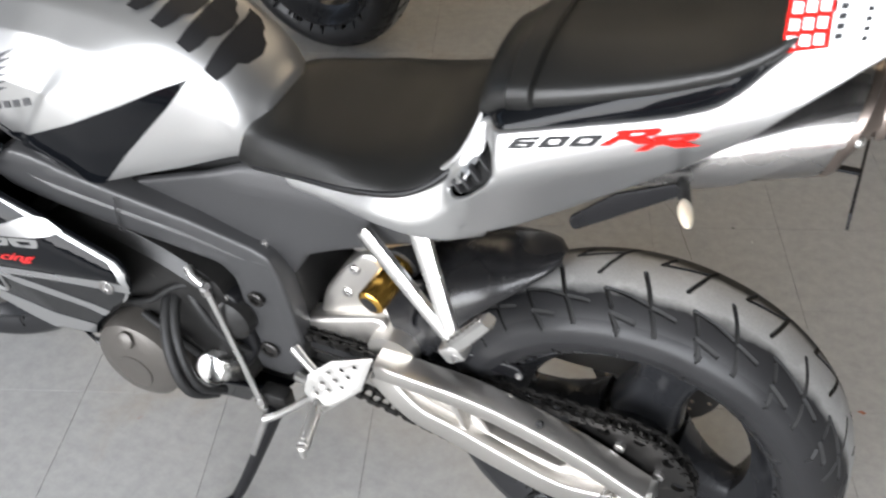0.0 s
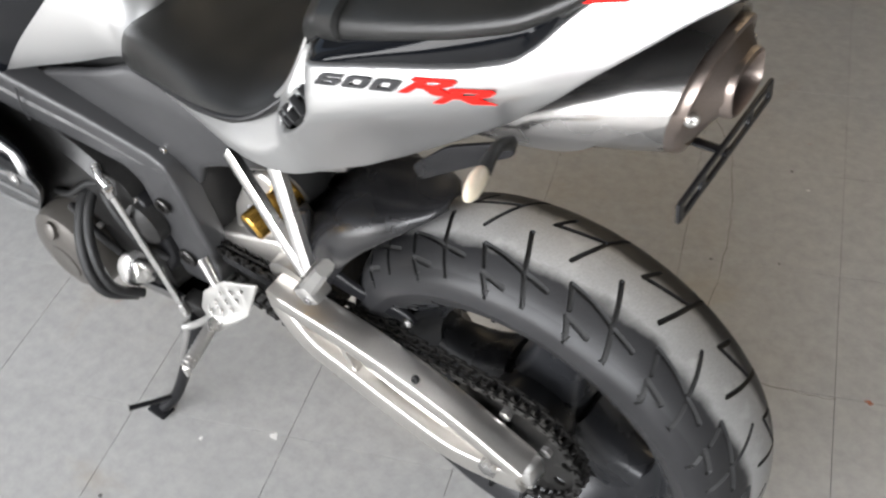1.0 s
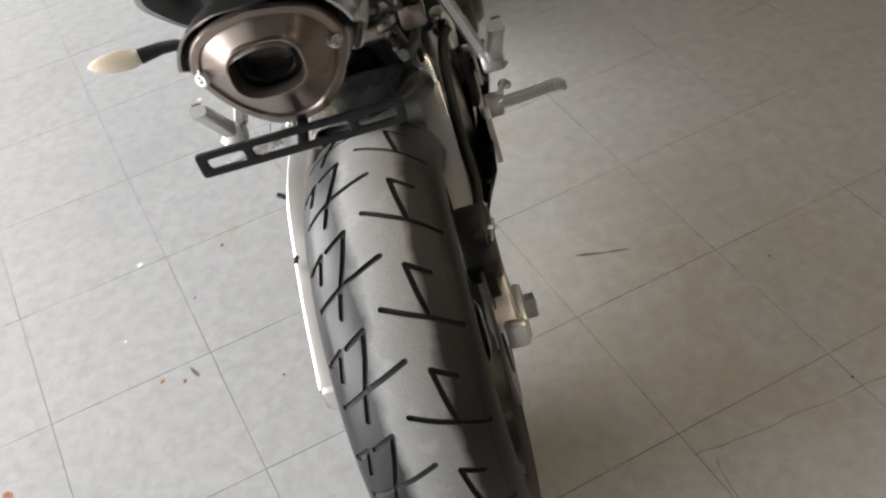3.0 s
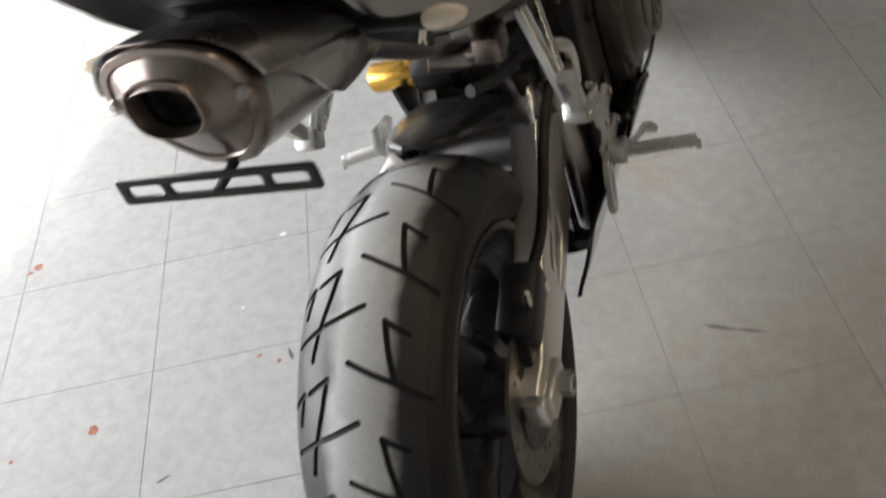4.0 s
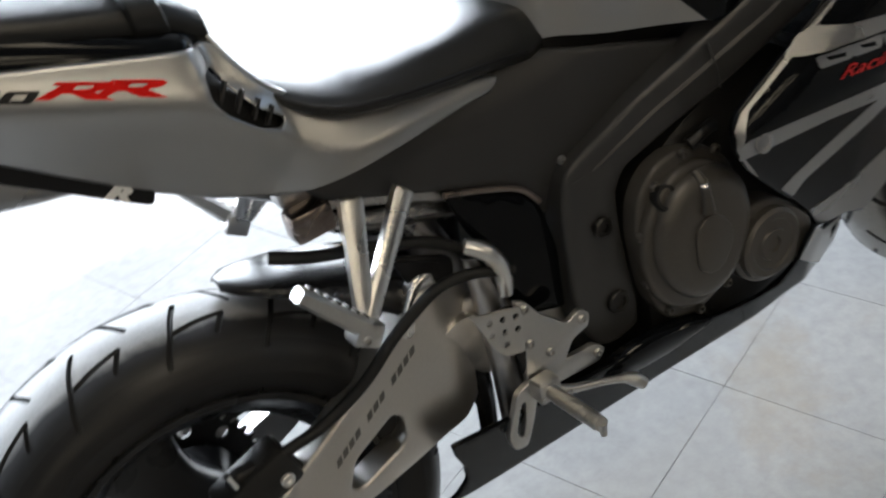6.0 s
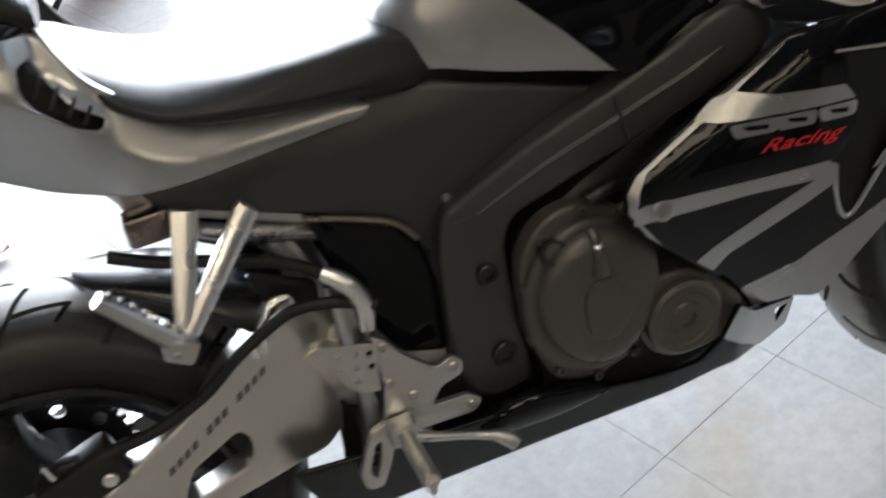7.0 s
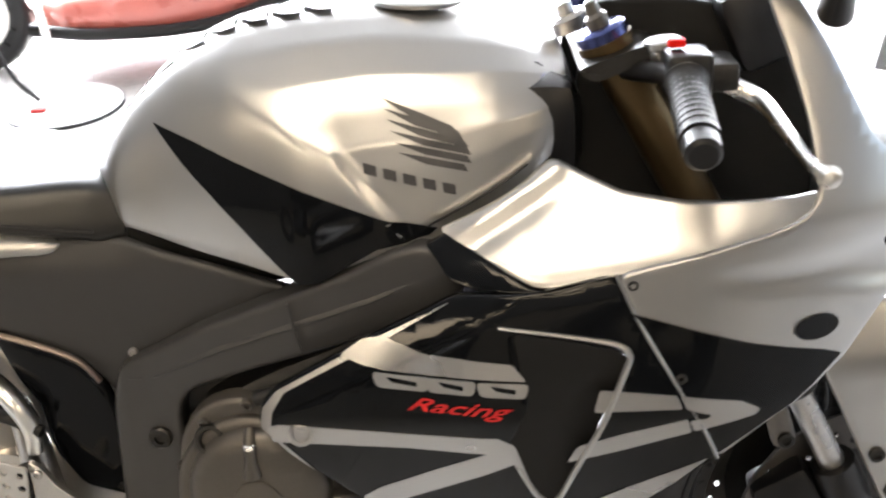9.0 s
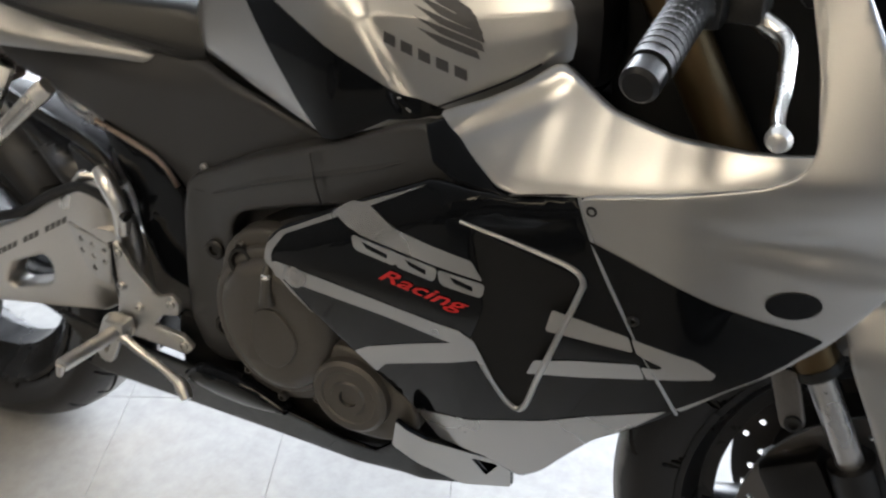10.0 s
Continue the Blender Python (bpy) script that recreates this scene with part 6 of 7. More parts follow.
# ---- engine ----
rings = []
for y, k in ((-0.150, 0.86), (-0.140, 0.97), (-0.10, 1.0), (0.10, 1.0), (0.150, 0.97), (0.165, 0.86)):
    rings.append([(0.755 + (x - 0.755) * k, y, 0.44 + (z - 0.44) * k) for x, z in rounded([(0.612, 0.30), (0.612, 0.55), (0.70, 0.60), (0.86, 0.66), (0.98, 0.58), (0.96, 0.42), (0.90, 0.28), (0.72, 0.25)], 0.03, 4)])
engine = part("engine", loft(rings), ENGINE_DARK, bike, "dark cast engine block")
CL = [(0.597, 0.492), (0.606, 0.540), (0.636, 0.574), (0.677, 0.583), (0.722, 0.573), (0.765, 0.530), (0.785, 0.470), (0.770, 0.395), (0.735, 0.345), (0.677, 0.328), (0.627, 0.345), (0.602, 0.40)]
clutch = part("clutch_cover", panel(rounded(CL, 0.020, 4), lambda x, z: -0.163, 0.02, 0.006, 0.04), ENGINE, engine, "bronze-grey clutch cover")
part("cover_dome", panel([(0.691 + 0.082 * math.cos(t) + 0.004 * math.sin(2 * t), 0.458 + 0.094 * math.sin(t)) for t in np.linspace(0, 2 * math.pi, 48, endpoint=False)], lambda x, z: -0.194, 0.02, 0.020, 0.03), ENGINE, clutch)
part("cover_step", panel([(0.683 + 0.090 * math.cos(t), 0.456 + 0.106 * math.sin(t)) for t in np.linspace(0, 2 * math.pi, 48, endpoint=False)], lambda x, z: -0.176, 0.015, 0.008, 0.03), ENGINE, clutch)
boss = [(0.692 + (0.032 + 0.003 * math.cos(3 * t)) * math.cos(t), 0.449 + 0.043 * math.sin(t)) for t in np.linspace(0, 2 * math.pi, 28, endpoint=False)]
part("cover_boss", flat(boss, -0.1975, 0.008, 0.002), ENGINE, clutch)
for t in np.linspace(1.0, 5.2, 8):
    p = (0.690 + 0.093 * math.cos(t), 0.455 + 0.120 * math.sin(t))
    part("cover_bolt", bolt((p[0], -0.162, p[1]), (0, -1, 0), 0.007, 0.008), ENGINE, clutch)
part("oil_cap", turned([(0, 0.018), (0.010, 0.018), (0.013, 0.016), (0.013, 0.012), (0.006, 0.010)], (0.642, -0.168, 0.534), (0, -1, 0.4), 16), RUBBER, clutch, "black oil filler cap")
part("cable_lever", tube([(0.690, -0.178, 0.552), (0.690, -0.190, 0.538), (0.690, -0.196, 0.520), (0.689, -0.195, 0.500)], [0.006, 0.008, 0.007, 0.011], 12, 3), ENGINE, clutch, "cast boss with a steel bolt")
part("boss_bolt", turned([(0, 0.007), (0.012, 0.007), (0.014, 0.005)], (0.690, -0.190, 0.528), (0, -0.4, 1), 8), POLISHED, clutch)
part("pipe_union", tube([(0.700, -0.165, 0.582), (0.720, -0.168, 0.590), (0.745, -0.16, 0.588)], [0.010, 0.008, 0.009], 10, 3), ENGINE_DARK, clutch)
PU = [(0.736, 0.430), (0.765, 0.455), (0.81, 0.455), (0.850, 0.425), (0.888, 0.380), (0.880, 0.345), (0.84, 0.325), (0.785, 0.325), (0.748, 0.350), (0.733, 0.39)]
pulse = part("timing_cover", panel(rounded(PU, 0.018, 4), lambda x, z: -0.182, 0.03, 0.007, 0.04), ENGINE, engine, "bronze-grey timing cover")
part("round_cap", turned([(0, 0.053), (0.010, 0.052), (0.014, 0.047), (0.014, 0.038), (0.012, 0.036), (0.012, 0.024), (0.015, 0.022), (0.015, 0.012), (0.011, 0.011), (0.011, 0.0)], (0.796, -0.182, 0.390), (0, -1, 0), 40), ENGINE, pulse)
st = part("stator_cover", turned([(0, 0.080), (0.030, 0.080), (0.044, 0.076), (0.052, 0.064), (0.056, 0.040), (0.057, 0.0)], (0.782, 0.168, 0.372), (0, 1, 0.05), 48), ENGINE, engine, "bronze-grey alternator cover")
part("crankcase", box((0.60, 0, 0.45), (0.17, 0.20, 0.30), 0.02), ENGINE_DARK, engine)
part("sump", box((0.58, -0.01, 0.312), (0.24, 0.20, 0.13), 0.025), ENGINE_DARK, engine)
part("cover_ring", turned([(0.052, 0.034), (0.059, 0.032), (0.059, 0.024), (0.0575, 0.0)], (0.782, 0.168, 0.360), (0, 1, 0.05), 32), ENGINE, st)
part("plug_boss", turned([(0, 0.016), (0.022, 0.015), (0.024, 0.010)], (0.782, 0.205, 0.425), (0, 1, 0.5), 18), ENGINE, st)
for k in range(7):
    part("fin", box((0.90, 0.0, 0.50 + 0.018 * k), (0.12, 0.30, 0.006), 0.002), ENGINE_DARK, engine)
part("starter_end", turned([(0, 0.026), (0.004, 0.029), (0.045, 0.029), (0.055, 0.024), (0.058, 0.012)], (0.648, 0.150, 0.362), (0, 0.85, 0.5), 22), POLISHED, engine, "bright round casing")
part("water_pump", turned([(0, 0.045), (0.02, 0.043), (0.03, 0.03), (0.034, 0.012)], (0.625, 0.135, 0.47), (0, 1, 0), 24), ENGINE_DARK, engine)
# small clutter between the engine's left side and the frame
for k, (x, y, z, r) in enumerate(((0.735, 0.155, 0.468, 0.008), (0.760, 0.160, 0.478, 0.006), (0.700, 0.150, 0.520, 0.007), (0.668, 0.150, 0.480, 0.007), (0.655, 0.150, 0.425, 0.008), (0.618, 0.140, 0.515, 0.006), (0.742, 0.165, 0.445, 0.006), (0.722, 0.165, 0.428, 0.005))):
    part("case_bolt", bolt((x, y, z), (0, 1, 0.2), r, 0.010), POLISHED if k % 2 else STEEL, engine)
for pts, r in (([(0.80, 0.17, 0.47), (0.74, 0.178, 0.50), (0.69, 0.165, 0.535), (0.64, 0.15, 0.54)], 0.006), ([(0.77, 0.175, 0.455), (0.72, 0.185, 0.44), (0.68, 0.18, 0.40), (0.65, 0.165, 0.34)], 0.007), ([(0.70, 0.14, 0.55), (0.66, 0.165, 0.50), (0.625, 0.165, 0.44), (0.60, 0.15, 0.40)], 0.008)):
    part("cable", tube(pts, r, 10, 5), RUBBER, engine)
part("gear_case", panel(rounded([(0.60, 0.52), (0.70, 0.54), (0.74, 0.48), (0.70, 0.40), (0.62, 0.34), (0.585, 0.40)], 0.02, 4), lambda x, z: 0.148, 0.02, 0.008, 0.04), BLACK_PLASTIC, engine, "black gear case cover")
part("radiator", box((1.06, 0, 0.52), (0.035, 0.34, 0.26), 0.006, Matrix.Rotation(0.25, 3, "Y")), BLACK_PLASTIC, bike, "black radiator behind the front wheel")
for k in range(4):
    y = -0.09 + 0.06 * k
    part("header_pipe", tube([(0.97, y, 0.50), (1.03, y, 0.42), (1.01, y * 0.9, 0.31), (0.90, y * 0.6, 0.275), (0.70, y * 0.3 + 0.02, 0.272)], 0.018, 12, 4), STEEL, bike, "steel exhaust header pipe")
part("collector", tube([(0.72, 0.02, 0.270), (0.55, 0.0, 0.275), (0.45, -0.04, 0.33), (0.40, -0.06, 0.45), (0.35, -0.03, 0.62), (0.22, 0.0, 0.72), (0.10, 0.0, 0.80)], 0.026, 16, 5), STEEL, bike, "steel exhaust collector pipe")

# ---- side stand ----
stand = part("side_stand", tube([(0.567, 0.165, 0.285), (0.600, 0.190, 0.20), (0.650, 0.225, 0.085), (0.682, 0.250, 0.040)], [0.014, 0.012, 0.010, 0.010], 12, 4), BLACK_PLASTIC, bike, "black steel side stand, folded down")
part("stand_foot", box((0.688, 0.254, 0.036), (0.042, 0.030, 0.007), 0.003, Matrix.Rotation(radians(6.8), 3, "X")), BLACK_PLASTIC, stand)
part("stand_tang", tube([(0.655, 0.228, 0.075), (0.672, 0.262, 0.085), (0.690, 0.30, 0.10)], [0.005, 0.0045, 0.005], 8, 3), BLACK_PLASTIC, stand)
part("stand_bracket", box((0.570, 0.150, 0.295), (0.05, 0.03, 0.045), 0.006), ENGINE_DARK, stand)
part("stand_spring", tube([(0.575, 0.18, 0.285), (0.61, 0.203, 0.19)], 0.006, 8, 0), STEEL, stand)

# ---- front end ----
for side in (LFT, R):
    leg = part("fork_leg", tube([(1.095, side * 0.104, 0.952), (1.316, side * 0.100, 0.538)], 0.0255, 20, 0), FORK_GOLD, bike, "dull gold upside-down fork leg")
    part("slider", tube([(1.300, side * 0.100, 0.568), (1.378, side * 0.098, 0.405)], 0.0155, 18, 0), STEEL, leg, "polished fork slider")
    part("dust_seal", turned([(-0.004, 0.0265), (0.006, 0.0270), (0.010, 0.024)], (1.316, side * 0.100, 0.538), (0.47, 0, -0.88), 24), RUBBER, leg)
    part("hose_plate", panel(rounded([(1.268, 0.540), (1.300, 0.535), (1.318, 0.470), (1.306, 0.458), (1.292, 0.462)], 0.006, 3), lambda x, z, s=side: s * 0.122, 0.004, 0.003, 0.05), DULL_STEEL, leg, "pale metal hose bracket")
    part("hose_bolt", bolt((1.305, side * 0.122, 0.472), (0, side, 0), 0.010), RUBBER, leg)
    part("fork_foot", tube([(1.370, side * 0.098, 0.424), (1.395, side * 0.092, 0.36), (1.400, side * 0.090, 0.285)], [0.027, 0.030, 0.030], 14, 3), BLACK_PLASTIC, leg)
    capb = part("fork_cap", turned([(0, 0.027), (0.010, 0.027), (0.013, 0.023)], (1.093, side * 0.104, 0.955), (-0.37, 0, 0.93), 24), BLUE, leg, "blue anodised fork cap")
    part("cap_ring", turned([(-0.008, 0.029), (0.0, 0.029)], (1.093, side * 0.104, 0.955), (-0.37, 0, 0.93), 24), FORK_GOLD, capb)
    part("adjuster", turned([(0.012, 0.012), (0.024, 0.012), (0.028, 0.008), (0.040, 0.007), (0.042, 0.004)], (1.093, side * 0.104, 0.955), (-0.37, 0, 0.93), 14), DULL_STEEL, capb)
    # clip-on bar, grip, bar end, lever
    bar = part("handlebar", tube([(1.110, side * 0.118, 0.925), (1.158, side * 0.200, 0.932), (1.155, side * 0.30, 0.905)], 0.011, 14, 3), BLACK_PLASTIC, bike, "black clip-on handlebar")
    a0, a1 = Vector((1.160, side * 0.196, 0.930)), Vector((1.154, side * 0.300, 0.905))
    grip = part("grip", turned([(0, 0.021), (0.004, 0.0225), (0.008, 0.0195), (0.102, 0.0185), (0.106, 0.0190)], a0, a1 - a0, 22), RUBBER, bar, "ribbed black rubber grip")
    for k in range(9):
        part("rib", turned([(0, 0.0185), (0.001, 0.0193), (0.004, 0.0193), (0.005, 0.0185)], a0.lerp(a1, 0.12 + 0.09 * k), a1 - a0, 20), RUBBER, grip)
    part("bar_end", turned([(0, 0.014), (0.002, 0.017), (0.022, 0.017), (0.026, 0.013), (0.026, 0)], a1, a1 - a0, 20), BLACK_PLASTIC, bar)
    part("lever", tube([(1.205, side * 0.150, 0.915), (1.238, side * 0.165, 0.900), (1.250, side * 0.22, 0.885), (1.256, side * 0.28, 0.874), (1.263, side * 0.312, 0.872)], [0.010, 0.009, 0.007, 0.006, 0.006], 12, 5), POLISHED, bar, "polished aluminium brake lever")
    part("lever_ball", turned([(-0.010, 0.002), (-0.008, 0.008), (0, 0.011), (0.008, 0.008), (0.010, 0.002)], (1.263, side * 0.316, 0.872), (0, 1, 0), 16), POLISHED, bar)
    part("switch_box", box((1.165, side * 0.172, 0.932), (0.045, 0.050, 0.048), 0.008), BLACK_PLASTIC, bar)
    part("master", box((1.195, side * 0.145, 0.925), (0.045, 0.055, 0.03), 0.006), ENGINE_DARK, bar)
    # mirror
    mir = part("mirror_stalk", tube([(1.300, side * 0.180, 0.985), (1.295, side * 0.215, 1.02), (1.285, side * 0.26, 1.05)], [0.018, 0.013, 0.013], 12, 4), BLACK_PLASTIC, bike, "black mirror on a folding stalk")
    rings = []
    for q, w, h in ((0, 0.02, 0.012), (0.15, 0.05, 0.03), (0.5, 0.062, 0.036), (0.85, 0.05, 0.03), (1, 0.02, 0.012)):
        rings.append([(1.285 + 0.020 * math.cos(t) * (w / 0.06), side * (0.245 + 0.14 * q), 1.065 + h * math.sin(t)) for t in np.linspace(0, 2 * math.pi, 16, endpoint=False)])
    part("mirror_shell", loft(rings), BLACK_PLASTIC, mir)
part("top_clamp", panel(rounded([(1.06, 0.932), (1.13, 0.955), (1.15, 0.945), (1.08, 0.918)], 0.01, 3), lambda x, z: 0.14, 0.28, 0.004, 0.1), ENGINE_DARK, bike, "dark top triple clamp")
part("stem_nut", turned([(0, 0.022), (0.014, 0.022), (0.018, 0.018), (0.018, 0.010), (0.030, 0.009), (0.032, 0.006)], (1.070, -0.005, 0.945), (-0.37, 0, 0.93), 20), STEEL, bike, "steel steering stem nut")
part("ignition_lock", turned([(0, 0.02), (0.02, 0.02), (0.023, 0.016)], (1.135, 0.0, 0.96), (-0.37, 0, 0.93), 20), BLACK_PLASTIC, bike)
part("fluid_reservoir", turned([(0, 0.016), (0.024, 0.017), (0.026, 0.019), (0.032, 0.019), (0.034, 0.016)], (1.150, -0.135, 0.925), (-0.1, 0, 1), 22), STEEL, bike, "grey brake fluid reservoir")
part("kill_switch", box((1.155, -0.170, 0.962), (0.016, 0.014, 0.008), 0.002), RED_STICKER, bike, "red switch")
part("steering_damper", tube([(1.02, -0.09, 0.915), (1.04, 0.06, 0.915)], 0.016, 14, 0), BLACK_PLASTIC, bike, "black steering damper")
part("lower_clamp", box((1.20, 0, 0.735), (0.08, 0.26, 0.05), 0.01, Matrix.Rotation(0.37, 3, "Y")), ENGINE_DARK, bike)
part("air_box", box((1.02, 0, 0.86), (0.10, 0.26, 0.12), 0.03), BLACK_PLASTIC, bike, "black air duct behind the steering head")
part("dash", box((1.25, 0, 0.955), (0.06, 0.20, 0.09), 0.015, Matrix.Rotation(-0.4, 3, "Y")), BLACK_PLASTIC, bike, "black instrument cluster")
rings = []
for x, z, w in ((1.345, 0.868, 0.185), (1.36, 0.93, 0.165), (1.33, 1.00, 0.150), (1.27, 1.06, 0.130), (1.22, 1.09, 0.10)):
    rings.append([(x + 0.10 * math.cos(t) - 0.04, w * math.sin(t), z) for t in np.linspace(-math.pi / 2, math.pi / 2, 21)])
glass = bpy.data.materials.new("tinted_screen")
glass.use_nodes = True
gb = glass.node_tree.nodes["Principled BSDF"]
gb.inputs["Base Color"].default_value, gb.inputs["Roughness"].default_value, gb.inputs["Transmission Weight"].default_value, gb.inputs["IOR"].default_value = (0.85, 0.87, 0.9, 1), 0.03, 0.9, 1.1
part("windscreen", loft(rings, False, False), glass, bike, "clear curved windscreen")
rings = []
for x, z, w, h in ((1.34, 0.80, 0.19, 0.06), (1.42, 0.80, 0.15, 0.055), (1.48, 0.785, 0.09, 0.045), (1.505, 0.775, 0.04, 0.03)):
    rings.append([(x, w * math.cos(t), z + h * math.sin(t)) for t in np.linspace(0, 2 * math.pi, 24, endpoint=False)])
part("nose_top", loft(rings), SILVER, bike, "silver nose cone between the lamps", 60)
for side in (LFT, R):
    lamp_ring = [[(1.385 + 0.030 * math.cos(t) * k, side * (0.150 + dy), 0.793 + 0.045 * math.sin(t) * k - 0.25 * 0.030 * math.cos(t) * k) for t in np.linspace(0, 2 * math.pi, 24, endpoint=False)] for k, dy in ((1.05, 0.0), (1.0, 0.012), (0.75, 0.020), (0.3, 0.024))]
    lamp_glass = part("headlamp", loft(lamp_ring), GLOSS_BLACK, bike, "headlamp with a dark glossy lens", 60)
    # red disc stands in for a reflection in the lens
    part("red_reflection", turned([(0, 0.014), (0.006, 0.013), (0.009, 0.005)], (1.388, side * 0.172, 0.780), (0.3, side, 0.1), 16), RED_DULL, lamp_glass)
    # black sheet behind the nose notch, standing in for the gap's shade
    part("notch_shade_panel", panel(rounded([(1.352, 0.738), (1.372, 0.772), (1.435, 0.772), (1.440, 0.715), (1.400, 0.690)], 0.008, 3), lambda x, z, s=side: s * (0.150 - 0.5 * max(0, x - 1.40)), 0.02, 0.004, 0.03), MATT_BLACK, bike, "black panel added as shade in the gap below the headlamp")
    part("inner_panel", panel(rounded([(1.055, 0.80), (1.08, 0.985), (1.17, 0.985), (1.265, 0.965), (1.325, 0.86), (1.330, 0.70), (1.26, 0.60), (1.08, 0.66)], 0.02, 3), lambda x, z, s=side: s * (0.145 if s > 0 else 0.065), 0.006, 0.004, 0.05), MATT_BLACK, bike, "black inner cockpit panel")
# front mudguard
rings = []
for t in np.linspace(radians(148), radians(28), 18):
    r = 0.322
    ring = []
    for q in np.linspace(-1, 1, 13):
        y = 0.075 * math.sin(q * math.pi / 2)
        rr = r - 0.075 * max(0, (abs(q) - 0.4) / 0.6) ** 1.5
        ring.append((FX[0] + rr * math.cos(t), y, FX[2] + rr * math.sin(t)))
    rings.append(ring)
guard = part("front_mudguard", loft(rings, False, False), SILVER, bike, "silver front mudguard")
# the bars are turned to the left on the stand
STEER = Matrix.Translation(FX) @ Matrix.Rotation(radians(13), 4, Vector((-0.42, 0, 0.907))) @ Matrix.Translation(-Vector(FX))
front.matrix_local = STEER
for side in (LFT, R):
    ST = [(1.322, 0.602), (1.336, 0.585), (1.350, 0.546), (1.378, 0.486), (1.405, 0.424), (1.432, 0.366), (1.460, 0.372), (1.446, 0.429), (1.436, 0.484), (1.436, 0.554), (1.446, 0.606), (1.466, 0.632), (1.40, 0.635)]
    part("guard_side", panel(rounded(ST, 0.010, 3), lambda x, z, s=side: s * (0.112 - 0.35 * max(0, z - 0.56)), 0.004, 0.005, 0.02), SILVER, guard, "silver side blade of the mudguard")
    for p in ((1.417, 0.440), (1.440, 0.387)):
        part("stay_bolt", bolt((p[0], side * 0.112, p[1]), (0, side, 0), 0.010), ENGINE_DARK, guard)
    part("front_caliper", box((1.335, side * 0.082, 0.345), (0.075, 0.05, 0.13), 0.012, Matrix.Rotation(-0.5, 3, "Y")), BLACK_PLASTIC, bike, "black front brake caliper")

# ---- the other machines ----
def far_wheel(parent, r, half, spokes):
    c = (0, 0, r)
    w = part("wheel", rim_shape(c, 0.216, half * 0.82), RIM_BLACK, parent, "black cast wheel")
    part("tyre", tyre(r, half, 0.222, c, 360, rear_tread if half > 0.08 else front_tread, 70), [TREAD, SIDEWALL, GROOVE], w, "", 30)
    part("hub", turned([(-0.05, 0.04), (-0.04, 0.055), (0.04, 0.055), (0.05, 0.04)], c, (0, 1, 0), 24), RIM_BLACK, w)
    for k in range(spokes):
        part("spoke", spoke_shape(c, radians(15 + 360 / spokes * k), 0.03, 0.2, 0.020, 0.028, 0.022, 0.022), RIM_BLACK, w)
    part("brake_disc", disc_shape(c, 0.066, 0.11, -half, 0.005, 24), STEEL, w)
    return w


def dark_bike(m, label):
    """The rear of a dark machine parked alongside: wheel, swingarm, guard and tail."""
    b = thing("parked_motorcycle", label, "motorcycle", m)
    far_wheel(b, 0.315, 0.09, 5)
    for s in (-1, 1):
        part("swingarm", tube([(0, s * 0.12, 0.315), (0.25, s * 0.11, 0.36), (0.55, s * 0.09, 0.40)], [0.022, 0.028, 0.03], 10, 3), BLACK_PLASTIC, b)
    rings = []
    for x, z, w, h in ((-0.25, 0.93, 0.05, 0.03), (-0.1, 0.90, 0.11, 0.06), (0.15, 0.84, 0.14, 0.09), (0.4, 0.76, 0.14, 0.09), (0.6, 0.74, 0.12, 0.1)):
        rings.append([(x, w * math.cos(t), z + h * math.sin(t)) for t in np.linspace(0, 2 * math.pi, 20, endpoint=False)])
    part("tail", loft(rings), GLOSS_BLACK, b, "", 60)
    part("engine", box((0.72, 0, 0.48), (0.42, 0.30, 0.42), 0.06), ENGINE_DARK, b)
    far = part("front_wheel", rim_shape((1.4, 0, 0.30), 0.216, 0.05), RIM_BLACK, b)
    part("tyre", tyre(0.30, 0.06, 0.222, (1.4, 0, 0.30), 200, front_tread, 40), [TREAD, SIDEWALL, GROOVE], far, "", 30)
    part("fork", tube([(1.4, 0.0, 0.30), (1.3, 0.07, 0.6), (1.1, 0.05, 0.95)], 0.03, 10, 2), BLACK_PLASTIC, b)
    part("tank", loft([[(x, w * math.cos(t), z + h * math.sin(t)) for t in np.linspace(0, 2 * math.pi, 20, endpoint=False)] for x, z, w, h in ((0.55, 0.82, 0.08, 0.05), (0.7, 0.86, 0.15, 0.11), (0.95, 0.86, 0.16, 0.12), (1.1, 0.84, 0.1, 0.08))]), GLOSS_BLACK, b, "", 60)
    return b


dark_bike(Matrix.Translation((1.40, -1.50, 0)) @ Matrix.Rotation(radians(-8), 4, "Z") @ Matrix.Rotation(radians(-7), 4, "X"), "dark motorcycle parked alongside with black cast wheels")
dark_bike(Matrix.Translation((0.42, -1.80, 0)) @ Matrix.Rotation(radians(-170), 4, "Z") @ Matrix.Rotation(radians(-7), 4, "X"), "dark motorcycle parked the other way round")

